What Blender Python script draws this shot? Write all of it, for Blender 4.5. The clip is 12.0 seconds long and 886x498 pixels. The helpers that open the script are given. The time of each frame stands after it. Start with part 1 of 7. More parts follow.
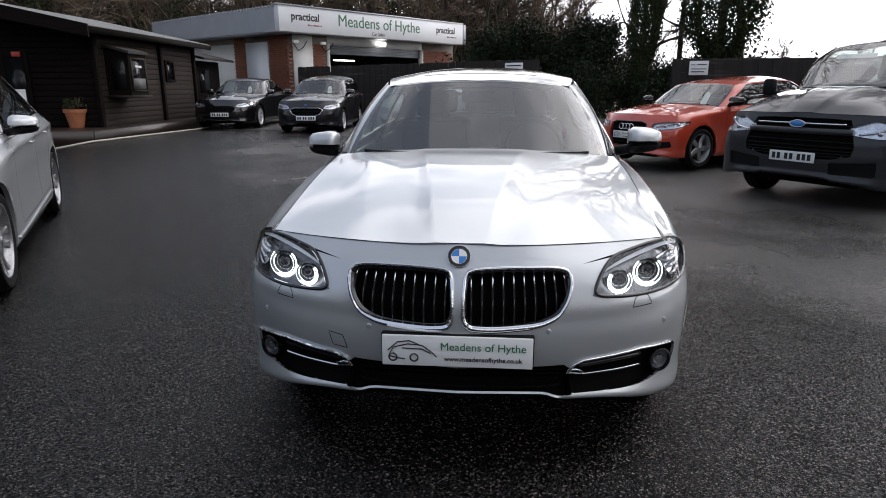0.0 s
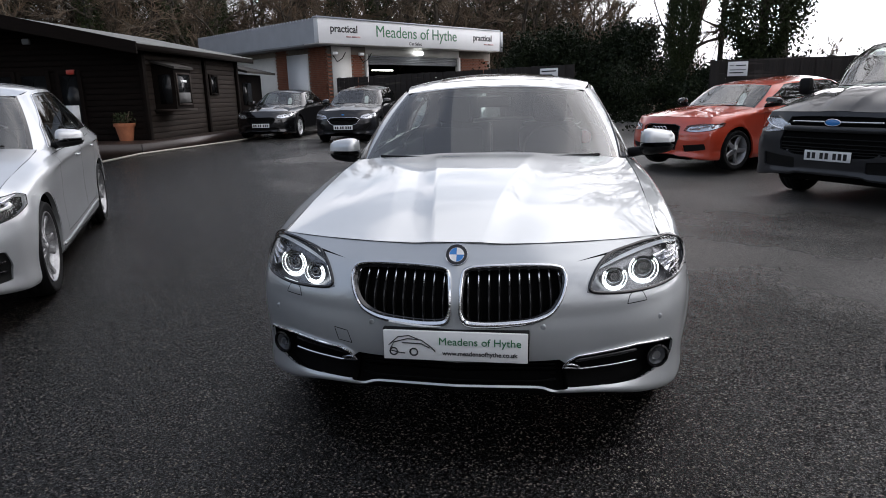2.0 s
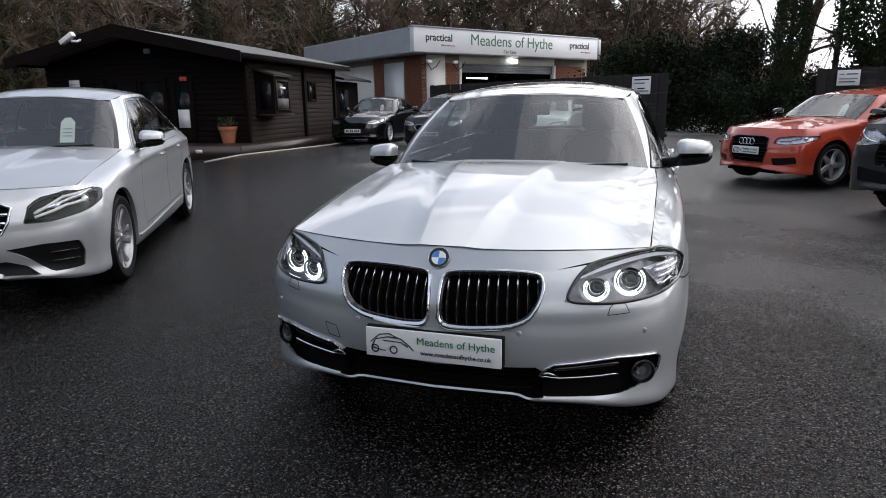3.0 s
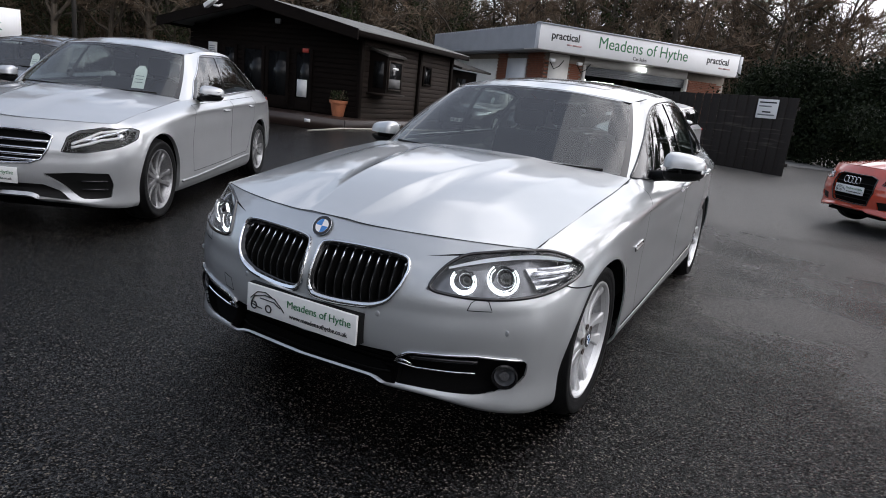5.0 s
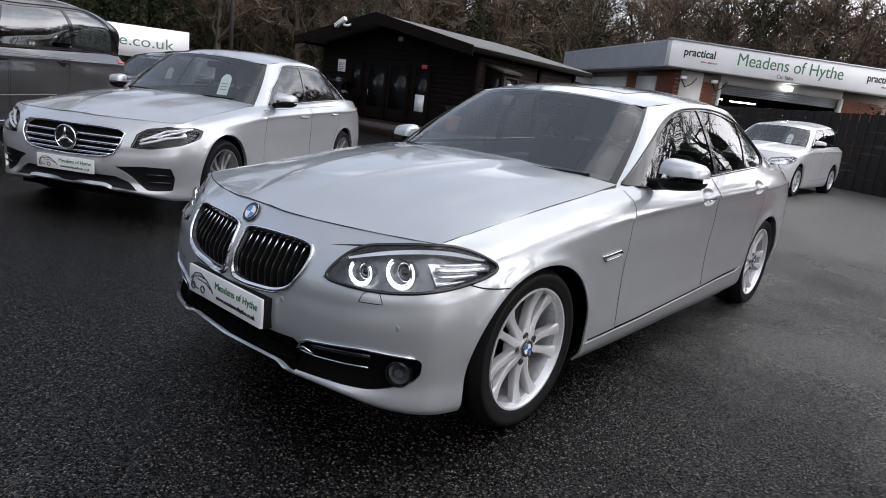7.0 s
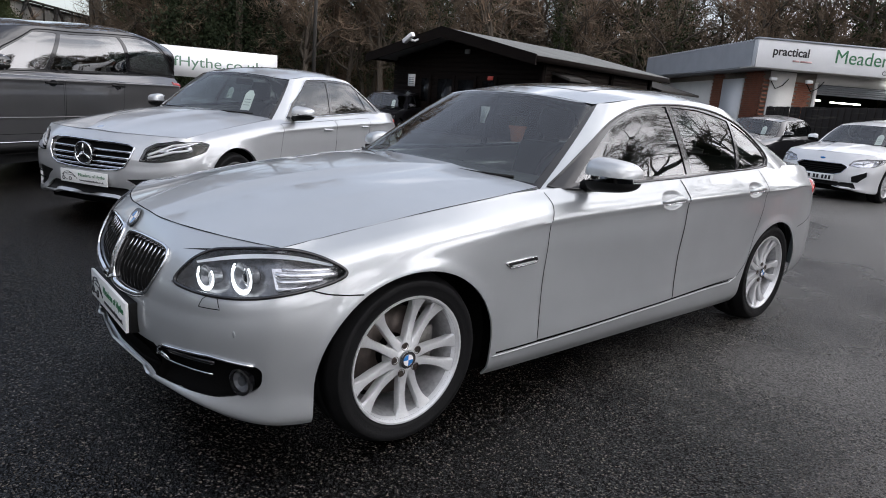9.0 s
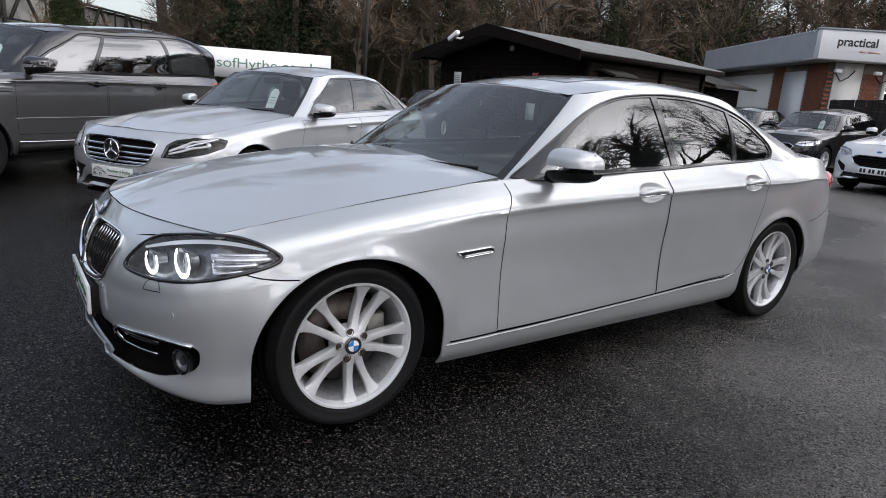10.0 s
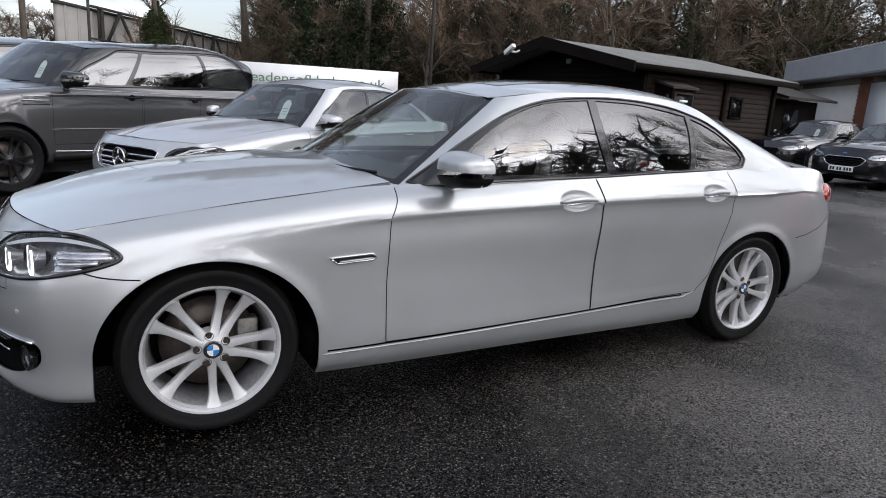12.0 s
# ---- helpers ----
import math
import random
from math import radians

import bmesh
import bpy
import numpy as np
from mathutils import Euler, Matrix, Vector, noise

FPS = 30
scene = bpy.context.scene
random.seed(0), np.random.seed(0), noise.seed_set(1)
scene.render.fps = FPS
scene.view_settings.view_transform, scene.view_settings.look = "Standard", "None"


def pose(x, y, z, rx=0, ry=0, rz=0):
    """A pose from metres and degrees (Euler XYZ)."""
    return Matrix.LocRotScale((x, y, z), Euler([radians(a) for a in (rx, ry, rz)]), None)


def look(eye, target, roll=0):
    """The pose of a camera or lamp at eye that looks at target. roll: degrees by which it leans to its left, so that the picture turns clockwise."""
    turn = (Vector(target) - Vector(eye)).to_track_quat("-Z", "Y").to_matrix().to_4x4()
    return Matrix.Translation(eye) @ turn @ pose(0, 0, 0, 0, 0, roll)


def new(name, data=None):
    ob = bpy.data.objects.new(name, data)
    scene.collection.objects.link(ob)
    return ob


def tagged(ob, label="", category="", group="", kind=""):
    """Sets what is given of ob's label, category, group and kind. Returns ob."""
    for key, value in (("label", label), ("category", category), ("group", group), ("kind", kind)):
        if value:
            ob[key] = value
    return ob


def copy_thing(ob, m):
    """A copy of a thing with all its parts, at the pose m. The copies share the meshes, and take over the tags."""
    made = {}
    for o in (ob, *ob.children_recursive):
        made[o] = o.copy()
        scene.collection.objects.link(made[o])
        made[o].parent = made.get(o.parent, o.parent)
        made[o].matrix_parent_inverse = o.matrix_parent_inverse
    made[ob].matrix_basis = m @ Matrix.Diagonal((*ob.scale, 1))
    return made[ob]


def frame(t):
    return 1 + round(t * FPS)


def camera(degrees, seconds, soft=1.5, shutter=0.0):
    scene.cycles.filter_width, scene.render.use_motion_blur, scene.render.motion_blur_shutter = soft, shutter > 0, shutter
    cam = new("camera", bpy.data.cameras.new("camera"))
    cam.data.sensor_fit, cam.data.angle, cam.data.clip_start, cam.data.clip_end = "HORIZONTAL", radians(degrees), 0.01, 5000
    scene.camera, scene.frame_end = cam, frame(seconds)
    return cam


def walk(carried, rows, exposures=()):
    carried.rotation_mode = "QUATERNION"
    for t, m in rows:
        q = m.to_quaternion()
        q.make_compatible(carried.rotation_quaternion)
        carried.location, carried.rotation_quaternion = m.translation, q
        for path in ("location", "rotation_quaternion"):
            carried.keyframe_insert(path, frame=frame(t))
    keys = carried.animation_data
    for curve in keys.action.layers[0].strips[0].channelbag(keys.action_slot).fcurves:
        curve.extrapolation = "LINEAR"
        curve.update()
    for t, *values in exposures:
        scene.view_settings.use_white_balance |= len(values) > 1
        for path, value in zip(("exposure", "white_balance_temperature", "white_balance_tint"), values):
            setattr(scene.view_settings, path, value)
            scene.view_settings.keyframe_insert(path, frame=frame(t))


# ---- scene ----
cam = camera(70.2, 12.0, soft=0.95)
PATH = [
    (0, (0.124, -1.983, 1.316), (-0.041, -0.053, 0.817), -0.0),
    (0.5, (0.146, -1.983, 1.31), (-0.013, -0.051, 0.817), -0.3),
    (1, (0.173, -1.982, 1.306), (-0.07, -0.059, 0.816), -0.8),
    (1.5, (0.17, -2.015, 1.296), (-0.047, -0.088, 0.807), -0.8),
    (2, (0.288, -2.061, 1.307), (-0.008, -0.141, 0.832), -1.3),
    (2.5, (0.517, -2.098, 1.304), (0.045, -0.21, 0.841), -0.3),
    (2.7, (0.586, -2.076, 1.301), (0.055, -0.203, 0.842), -0.8),
    (4.3, (1.248, -1.809, 1.279), (0.463, -0.015, 0.871), 3.1),
    (4.5, (1.314, -1.783, 1.276), (0.492, -0.013, 0.842), 3.5),
    (5, (1.461, -1.657, 1.258), (0.548, 0.058, 0.783), 6.0),
    (5.5, (1.623, -1.567, 1.267), (0.62, 0.104, 0.817), 4.7),
    (6, (1.845, -1.472, 1.267), (0.693, 0.096, 0.806), 6.2),
    (6.5, (1.97, -1.342, 1.246), (0.788, 0.206, 0.792), 4.7),
    (6.7, (2.008, -1.273, 1.242), (0.794, 0.249, 0.784), 5.5),
    (8.3, (2.434, -0.755, 1.259), (1.029, 0.592, 0.798), 6.2),
    (8.5, (2.473, -0.677, 1.259), (1.03, 0.628, 0.795), 6.3),
    (9, (2.566, -0.52, 1.267), (1.094, 0.757, 0.815), 4.7),
    (9.5, (2.732, -0.367, 1.27), (1.176, 0.798, 0.803), 4.6),
    (10, (2.848, -0.21, 1.268), (1.269, 0.924, 0.799), 4.0),
    (10.5, (2.895, -0.028, 1.263), (1.276, 1.055, 0.809), 5.1),
    (11, (2.963, 0.144, 1.271), (1.325, 1.207, 0.84), 4.4),
    (11.5, (3.099, 0.333, 1.272), (1.39, 1.267, 0.815), 5.1),
    (12, (3.172, 0.516, 1.262), (1.457, 1.448, 0.823), 3.7),
]
walk(cam, [(t, look(eye, target, roll)) for t, eye, target, roll in PATH],
     exposures=[(0.0, .04), (2.5, .06), (5.5, .15), (8.5, .24), (10.5, .19), (12.0, .17)])

# ---- world, sun ----
world = bpy.data.worlds.new("sky")
scene.world = world
world.use_nodes = True
wn, wl = world.node_tree.nodes, world.node_tree.links
sky = wn.new("ShaderNodeTexSky")
sky.sky_type, sky.sun_disc = "NISHITA", False
sky.sun_elevation, sky.sun_rotation = radians(28), radians(50)
sky.air_density, sky.dust_density = 1.0, 4.0
wtc = wn.new("ShaderNodeTexCoord")
wmap = wn.new("ShaderNodeMapping")
wmap.inputs["Scale"].default_value = (1.2, 1.2, 3.0)
wnoise = wn.new("ShaderNodeTexNoise")
wnoise.inputs["Scale"].default_value = 2.2
wnoise.inputs["Detail"].default_value = 6
wramp = wn.new("ShaderNodeMapRange")
wramp.inputs["From Min"].default_value, wramp.inputs["From Max"].default_value = 0.36, 0.52
wramp.inputs["To Min"].default_value, wramp.inputs["To Max"].default_value = 0.20, 0.97
wmix = wn.new("ShaderNodeMix")
wmix.data_type = "RGBA"
wbw = wn.new("ShaderNodeRGBToBW")
wgain = wn.new("ShaderNodeVectorMath")
wgain.operation = "SCALE"
wgain.inputs[0].default_value = (0.968, 0.958, 1.02)
wmul = wn.new("ShaderNodeMath")
wmul.operation = "MULTIPLY_ADD"
wmul.inputs[1].default_value, wmul.inputs[2].default_value = 0.75, 8.4
wl.new(sky.outputs["Color"], wbw.inputs[0])
wl.new(wbw.outputs[0], wmul.inputs[0])
wl.new(wmul.outputs[0], wgain.inputs["Scale"])
wl.new(wgain.outputs[0], wmix.inputs["B"])
wl.new(wtc.outputs["Generated"], wmap.inputs["Vector"])
wl.new(wmap.outputs["Vector"], wnoise.inputs["Vector"])
wdot = wn.new("ShaderNodeVectorMath")
wdot.operation = "DOT_PRODUCT"
wdot.inputs[1].default_value = (0.28, 0.07, -0.16)
wadd = wn.new("ShaderNodeMath")
wadd.operation = "ADD"
wl.new(wtc.outputs["Generated"], wdot.inputs[0])
wl.new(wnoise.outputs["Fac"], wadd.inputs[0])
wl.new(wdot.outputs["Value"], wadd.inputs[1])
wl.new(wadd.outputs[0], wramp.inputs["Value"])
wl.new(wramp.outputs["Result"], wmix.inputs["Factor"])
wl.new(sky.outputs["Color"], wmix.inputs["A"])
wl.new(wmix.outputs["Result"], wn["Background"].inputs["Color"])
wn["Background"].inputs["Strength"].default_value = 0.176
sun = new("sun", bpy.data.lights.new("sun", "SUN"))
sun.data.energy, sun.data.angle, sun.data.color = 0.88, radians(120), (1.0, 0.97, 0.93)
sun.matrix_world = look((23, 19.2, 16), (0, 0, 0))
scene.view_settings.exposure = 0.0


# ---- materials ----
def mat(name, color, rough=0.5, metal=0.0, coat=0.0, amp=0.0, scale=8.0, bump=0.0, bscale=60.0, spec=0.5, tint=None, rvar=0.0, detail=5, stretch=(1, 1, 1)):
    m = bpy.data.materials.new(name)
    m.use_nodes = True
    n, l = m.node_tree.nodes, m.node_tree.links
    p = n["Principled BSDF"]
    p.inputs["Base Color"].default_value = (*color, 1)
    p.inputs["Roughness"].default_value, p.inputs["Metallic"].default_value = rough, metal
    p.inputs["Coat Weight"].default_value, p.inputs["Coat Roughness"].default_value = coat, 0.03
    p.inputs["Specular IOR Level"].default_value = spec
    if amp or bump or rvar:
        tc, mp = n.new("ShaderNodeTexCoord"), n.new("ShaderNodeMapping")
        mp.inputs["Scale"].default_value = stretch
        l.new(tc.outputs["Object"], mp.inputs["Vector"])
        fine = n.new("ShaderNodeTexNoise")
        fine.inputs["Scale"].default_value, fine.inputs["Detail"].default_value = bscale, detail
        l.new(mp.outputs["Vector"], fine.inputs["Vector"])
        big = n.new("ShaderNodeTexNoise")
        big.inputs["Scale"].default_value, big.inputs["Detail"].default_value = scale, 4
        l.new(mp.outputs["Vector"], big.inputs["Vector"])
        if amp:
            mix = n.new("ShaderNodeMix")
            mix.data_type = "RGBA"
            two = tint or tuple(c * (1 - amp) for c in color)
            mix.inputs["A"].default_value, mix.inputs["B"].default_value = (*color, 1), (*two, 1)
            add = n.new("ShaderNodeMath")
            add.operation = "ADD"
            l.new(big.outputs["Fac"], add.inputs[0])
            l.new(fine.outputs["Fac"], add.inputs[1])
            rng = n.new("ShaderNodeMapRange")
            rng.inputs["From Min"].default_value, rng.inputs["From Max"].default_value = 0.75, 1.25
            l.new(add.outputs[0], rng.inputs["Value"])
            l.new(rng.outputs["Result"], mix.inputs["Factor"])
            l.new(mix.outputs["Result"], p.inputs["Base Color"])
        if rvar:
            rr = n.new("ShaderNodeMapRange")
            rr.inputs["From Min"].default_value, rr.inputs["From Max"].default_value = 0.35, 0.65
            rr.inputs["To Min"].default_value, rr.inputs["To Max"].default_value = max(0.02, rough - rvar), rough + rvar
            l.new(big.outputs["Fac"], rr.inputs["Value"])
            l.new(rr.outputs["Result"], p.inputs["Roughness"])
        if bump:
            b = n.new("ShaderNodeBump")
            b.inputs["Strength"].default_value, b.inputs["Distance"].default_value = min(1.0, bump), 0.01
            l.new(fine.outputs["Fac"], b.inputs["Height"])
            l.new(b.outputs["Normal"], p.inputs["Normal"])
    return m


def glow(name, color, strength):
    m = bpy.data.materials.new(name)
    m.use_nodes = True
    p = m.node_tree.nodes["Principled BSDF"]
    p.inputs["Base Color"].default_value = p.inputs["Emission Color"].default_value = (*color, 1)
    p.inputs["Emission Strength"].default_value = strength
    return m


def glass(name, tint, clear=1.0, ior=1.5, rough=0.0):
    """A thin tinted pane: see-through, with mirror gloss by Fresnel."""
    m = bpy.data.materials.new(name)
    m.use_nodes = True
    n, l = m.node_tree.nodes, m.node_tree.links
    n.remove(n["Principled BSDF"])
    see, gl, mix, fr, power, lift_up = (n.new("ShaderNode" + k) for k in ("BsdfTransparent", "BsdfGlossy", "MixShader", "LayerWeight", "Math", "Math"))
    see.inputs["Color"].default_value = (*tint, 1)
    gl.inputs["Roughness"].default_value = rough
    f0 = ((ior - 1) / (ior + 1)) ** 2
    fr.inputs["Blend"].default_value = 0.5
    power.operation, lift_up.operation = "POWER", "MULTIPLY_ADD"
    power.inputs[1].default_value = 5.0
    lift_up.inputs[1].default_value, lift_up.inputs[2].default_value = 1 - f0, f0
    l.new(fr.outputs["Facing"], power.inputs[0])
    l.new(power.outputs[0], lift_up.inputs[0])
    l.new(lift_up.outputs[0], mix.inputs[0])
    l.new(see.outputs[0], mix.inputs[1])
    l.new(gl.outputs[0], mix.inputs[2])
    l.new(mix.outputs[0], n["Material Output"].inputs["Surface"])
    return m


def paint(name, color, metal=0.6, rough=0.32, spec=0.4, coat=1.75):
    """Car paint: metal flakes of uneven brightness under a clear coat, with faint dirt."""
    m = mat(name, color, rough, metal, 1.0, amp=0.10, scale=3.0, bscale=900.0, bump=0.0, spec=spec)
    m.node_tree.nodes["Principled BSDF"].inputs["Coat IOR"].default_value = coat
    return m


SILVER = paint("silver_paint", (0.50, 0.522, 0.534), 0.56, 0.37)
SILVER2 = paint("iridium_silver_paint", (0.55, 0.567, 0.582), 0.56, 0.37)
RED = paint("red_paint", (0.55, 0.055, 0.02), 0.15, 0.35)
DKGREY = paint("dark_grey_paint", (0.014, 0.014, 0.017), 0.2, 0.35, 0.15, 1.5)
VANGREY = paint("van_grey_paint", (0.032, 0.033, 0.036), 0.3, 0.45, 0.2, 1.32)
RRGREY = paint("warm_grey_paint", (0.115, 0.113, 0.115), 0.7, 0.32)
BLACKP = paint("black_paint", (0.006, 0.006, 0.007), 0.1, 0.3, 0.12)
WHITEP = paint("white_paint_car", (0.78, 0.79, 0.80), 0.0, 0.35)
BLACK = mat("black_plastic", (0.006, 0.006, 0.006), 0.55, spec=0.2, amp=0.3, bump=0.15, bscale=300)
GLOSSBLACK = mat("gloss_black", (0.008, 0.008, 0.009), 0.12, coat=0.5)
GAP = mat("dark_gap", (0.004, 0.004, 0.004), 0.9, spec=0.05)
RUBBER = mat("tyre_rubber", (0.010, 0.010, 0.0105), 0.62, spec=0.14, amp=0.35, scale=10, bump=0.2, bscale=200)
CHROME = mat("chrome", (0.75, 0.76, 0.78), 0.08, 1.0)
SATIN = mat("satin_metal", (0.45, 0.46, 0.47), 0.3, 1.0)
ALLOY = mat("alloy_wheel_paint", (0.74, 0.75, 0.76), 0.3, 0.45, 0.5, amp=0.12, scale=12, bscale=120)
DKALLOY = mat("dark_alloy", (0.03, 0.03, 0.032), 0.3, 0.6, 0.4, amp=0.1)
BARREL = mat("rim_barrel_paint", (0.46, 0.465, 0.475), 0.35, 0.6, amp=0.35, scale=10)
CALIPER = mat("caliper_casting", (0.30, 0.29, 0.27), 0.45, 0.6, amp=0.4, scale=20)
MIDALLOY = mat("graphite_alloy", (0.42, 0.42, 0.43), 0.3, 0.7, amp=0.3, scale=14)
DISC = mat("brake_disc", (0.12, 0.10, 0.09), 0.45, 0.8, amp=0.3, scale=20)
GLASSW = glass("windscreen_glass", (0.78, 0.86, 0.82), ior=2.25)
GLASSS = glass("side_glass", (0.52, 0.57, 0.55), ior=2.3)
GLASSC = glass("clear_side_glass", (0.50, 0.55, 0.53), ior=2.2)
GLASSR = glass("privacy_glass", (0.10, 0.11, 0.115), ior=3.1)
LENS = glass("lamp_lens", (0.92, 0.93, 0.95), ior=1.4)
LAMPIN = mat("lamp_reflector", (0.86, 0.87, 0.89), 0.22, 0.75, amp=0.35, scale=14, bscale=40)
LAMPDARK = mat("lamp_bezel", (0.24, 0.245, 0.255), 0.2, 0.5, amp=0.6, scale=9)
RING = glow("ring_light", (0.93, 0.97, 1.0), 3.0)
BROW = glow("brow_light", (0.80, 0.84, 0.88), 0.10)
TAIL = mat("tail_lamp_red", (0.35, 0.01, 0.01), 0.1, 0.0, 1.0)
CABINT = mat("interior_grey", (0.05, 0.05, 0.052), 0.8, amp=0.3, scale=6, bscale=60)
SEAT = mat("seat_cloth", (0.035, 0.035, 0.037), 0.85, amp=0.3, scale=9, bump=0.3, bscale=300)
WHITE = mat("white_plastic", (0.8, 0.8, 0.79), 0.4, amp=0.05)
PLATEW = mat("plate_white", (0.78, 0.79, 0.78), 0.3, amp=0.04)
GREEN = mat("sign_green", (0.018, 0.14, 0.055), 0.4)
INK = mat("sign_black", (0.01, 0.01, 0.012), 0.4)
GREYINK = mat("sign_grey", (0.22, 0.23, 0.24), 0.4)
PALERED = mat("faded_sign_red", (0.42, 0.26, 0.25), 0.5)
REDINK = mat("sign_red", (0.45, 0.05, 0.03), 0.4)
BLUE = mat("badge_blue", (0.03, 0.20, 0.55), 0.2, coat=1.0)


# ---- mesh helpers ----
def part(name, bm, material, parent=None, label="", sharp=38):
    me = bpy.data.meshes.new(name)
    for f in bm.faces:
        f.smooth = True
    lim = radians(sharp)
    for e in bm.edges:
        if len(e.link_faces) == 2 and e.calc_face_angle(0) > lim:
            e.smooth = False
    bm.to_mesh(me)
    bm.free()
    me.materials.append(material)
    ob = new(name, me)
    ob.parent = parent
    if label:
        tagged(ob, label)
    return ob


def thing(name, label, category, m=None, group="", kind=""):
    ob = new(name)
    ob.empty_display_size = 0.2
    if m is not None:
        ob.matrix_basis = m
    return tagged(ob, label, category, group, kind)


def box(x0, x1, y0, y1, z0, z1, bevel=0.0, bm=None, m=None):
    bm = bm or bmesh.new()
    vs = [bm.verts.new((x, y, z)) for z in (z0, z1) for y in (y0, y1) for x in (x0, x1)]
    for q in ((0, 2, 3, 1), (4, 5, 7, 6), (0, 1, 5, 4), (2, 6, 7, 3), (0, 4, 6, 2), (1, 3, 7, 5)):
        bm.faces.new([vs[i] for i in q])
    if bevel:
        es = list({e for v in vs for e in v.link_edges})
        r = bmesh.ops.bevel(bm, geom=es, offset=bevel, segments=2, affect="EDGES", profile=0.5)
        vs = list({v for f in r["faces"] for v in f.verts} | {v for v in vs if v.is_valid})
    if m is not None:
        bmesh.ops.transform(bm, matrix=m, verts=vs)
    return bm


def tube(path, r, n=6, closed=False, bm=None):
    """A round bar along a path; r a number or one radius a point."""
    bm = bm or bmesh.new()
    P = [Vector(p) for p in path]
    k = len(P)
    R = [float(q) for q in r] if hasattr(r, "__len__") else [float(r)] * k
    rings, side = [], None
    for i, p in enumerate(P):
        a = P[i - 1] if i or closed else p
        b = P[(i + 1) % k] if i < k - 1 or closed else p
        d = (b - a).normalized()
        if side is None:
            side = d.orthogonal().normalized()
        side = (side - d * side.dot(d)).normalized()
        up = d.cross(side)
        rings.append([bm.verts.new(p + R[i] * (side * math.cos(2 * math.pi * j / n) + up * math.sin(2 * math.pi * j / n))) for j in range(n)])
    for i in range(k if closed else k - 1):
        a, b = rings[i], rings[(i + 1) % k]
        off = 0
        if closed and i == k - 1:
            off = min(range(n), key=lambda o: (a[0].co - b[o].co).length)
        for j in range(n):
            bm.faces.new((a[j], a[(j + 1) % n], b[(j + 1 + off) % n], b[(j + off) % n]))
    if not closed:
        bm.faces.new(rings[0][::-1])
        bm.faces.new(rings[-1])
    return bm


def lathe(profile, n=48, bm=None, closed=False):
    """A profile of (x, radius) turned about the x axis."""
    bm = bm or bmesh.new()
    rings = [[bm.verts.new((x, r * math.cos(2 * math.pi * j / n), r * math.sin(2 * math.pi * j / n))) for j in range(n)] for x, r in profile]
    if closed:
        rings.append(rings[0])
    for a, b in zip(rings, rings[1:]):
        for j in range(n):
            bm.faces.new((a[j], b[j], b[(j + 1) % n], a[(j + 1) % n]))
    return bm


def prism(poly, y0, y1, bm=None, m=None):
    """A polygon of (x, z) drawn out from y0 to y1."""
    bm = bm or bmesh.new()
    a = [bm.verts.new((x, y0, z)) for x, z in poly]
    b = [bm.verts.new((x, y1, z)) for x, z in poly]
    bm.faces.new(a)
    bm.faces.new(b[::-1])
    for i in range(len(a)):
        j = (i + 1) % len(a)
        bm.faces.new((a[j], a[i], b[i], b[j]))
    bmesh.ops.recalc_face_normals(bm, faces=bm.faces)
    if m is not None:
        bmesh.ops.transform(bm, matrix=m, verts=a + b)
    return bm


def text(words, size, material, parent, m, name="lettering", depth=0.002, align="CENTER", bold=0.0):
    cu = bpy.data.curves.new(name, "FONT")
    cu.body, cu.size, cu.extrude, cu.align_x, cu.align_y, cu.offset = words, size, depth, align, "CENTER", bold
    tmp = new(name, cu)
    me = bpy.data.meshes.new_from_object(tmp.evaluated_get(bpy.context.evaluated_depsgraph_get()))
    bpy.data.objects.remove(tmp)
    me.materials.clear()
    me.materials.append(material)
    ob = new(name, me)
    ob.parent, ob.matrix_basis = parent, m
    return ob


def pchip(x, y, q):
    """Monotone cubic interpolation of the rows y at x."""
    x, y, q = np.asarray(x, float), np.asarray(y, float), np.asarray(q, float)
    flat = y.ndim == 1
    y = y[:, None] if flat else y
    h = np.diff(x)[:, None]
    s = np.diff(y, axis=0) / h
    m = np.zeros_like(y)
    m[0], m[-1] = s[0], s[-1]
    w1, w2 = 2 * h[1:] + h[:-1], h[1:] + 2 * h[:-1]
    ok = s[1:] * s[:-1] > 0
    with np.errstate(divide="ignore", invalid="ignore"):
        m[1:-1] = np.where(ok, (w1 + w2) / (w1 / s[:-1] + w2 / s[1:]), 0)
    i = np.clip(np.searchsorted(x, q, side="right") - 1, 0, len(x) - 2)
    t = ((q - x[i]) / h[i, 0])[:, None]
    out = (2 * t**3 - 3 * t**2 + 1) * y[i] + (t**3 - 2 * t**2 + t) * h[i] * m[i] + (3 * t**2 - 2 * t**3) * y[i + 1] + (t**3 - t**2) * h[i] * m[i + 1]
    return out[:, 0] if flat else out


def spline(x, y, q):
    """Smooth (Catmull) interpolation of the rows y at x, softer than pchip."""
    x, y, q = np.asarray(x, float), np.asarray(y, float), np.asarray(q, float)
    flat = y.ndim == 1
    y = y[:, None] if flat else y
    m = np.gradient(y, x, axis=0)
    h = np.diff(x)[:, None]
    i = np.clip(np.searchsorted(x, q, side="right") - 1, 0, len(x) - 2)
    t = ((q - x[i]) / h[i, 0])[:, None]
    out = (2 * t**3 - 3 * t**2 + 1) * y[i] + (t**3 - 2 * t**2 + t) * h[i] * m[i] + (3 * t**2 - 2 * t**3) * y[i + 1] + (t**3 - t**2) * h[i] * m[i + 1]
    return out[:, 0] if flat else out


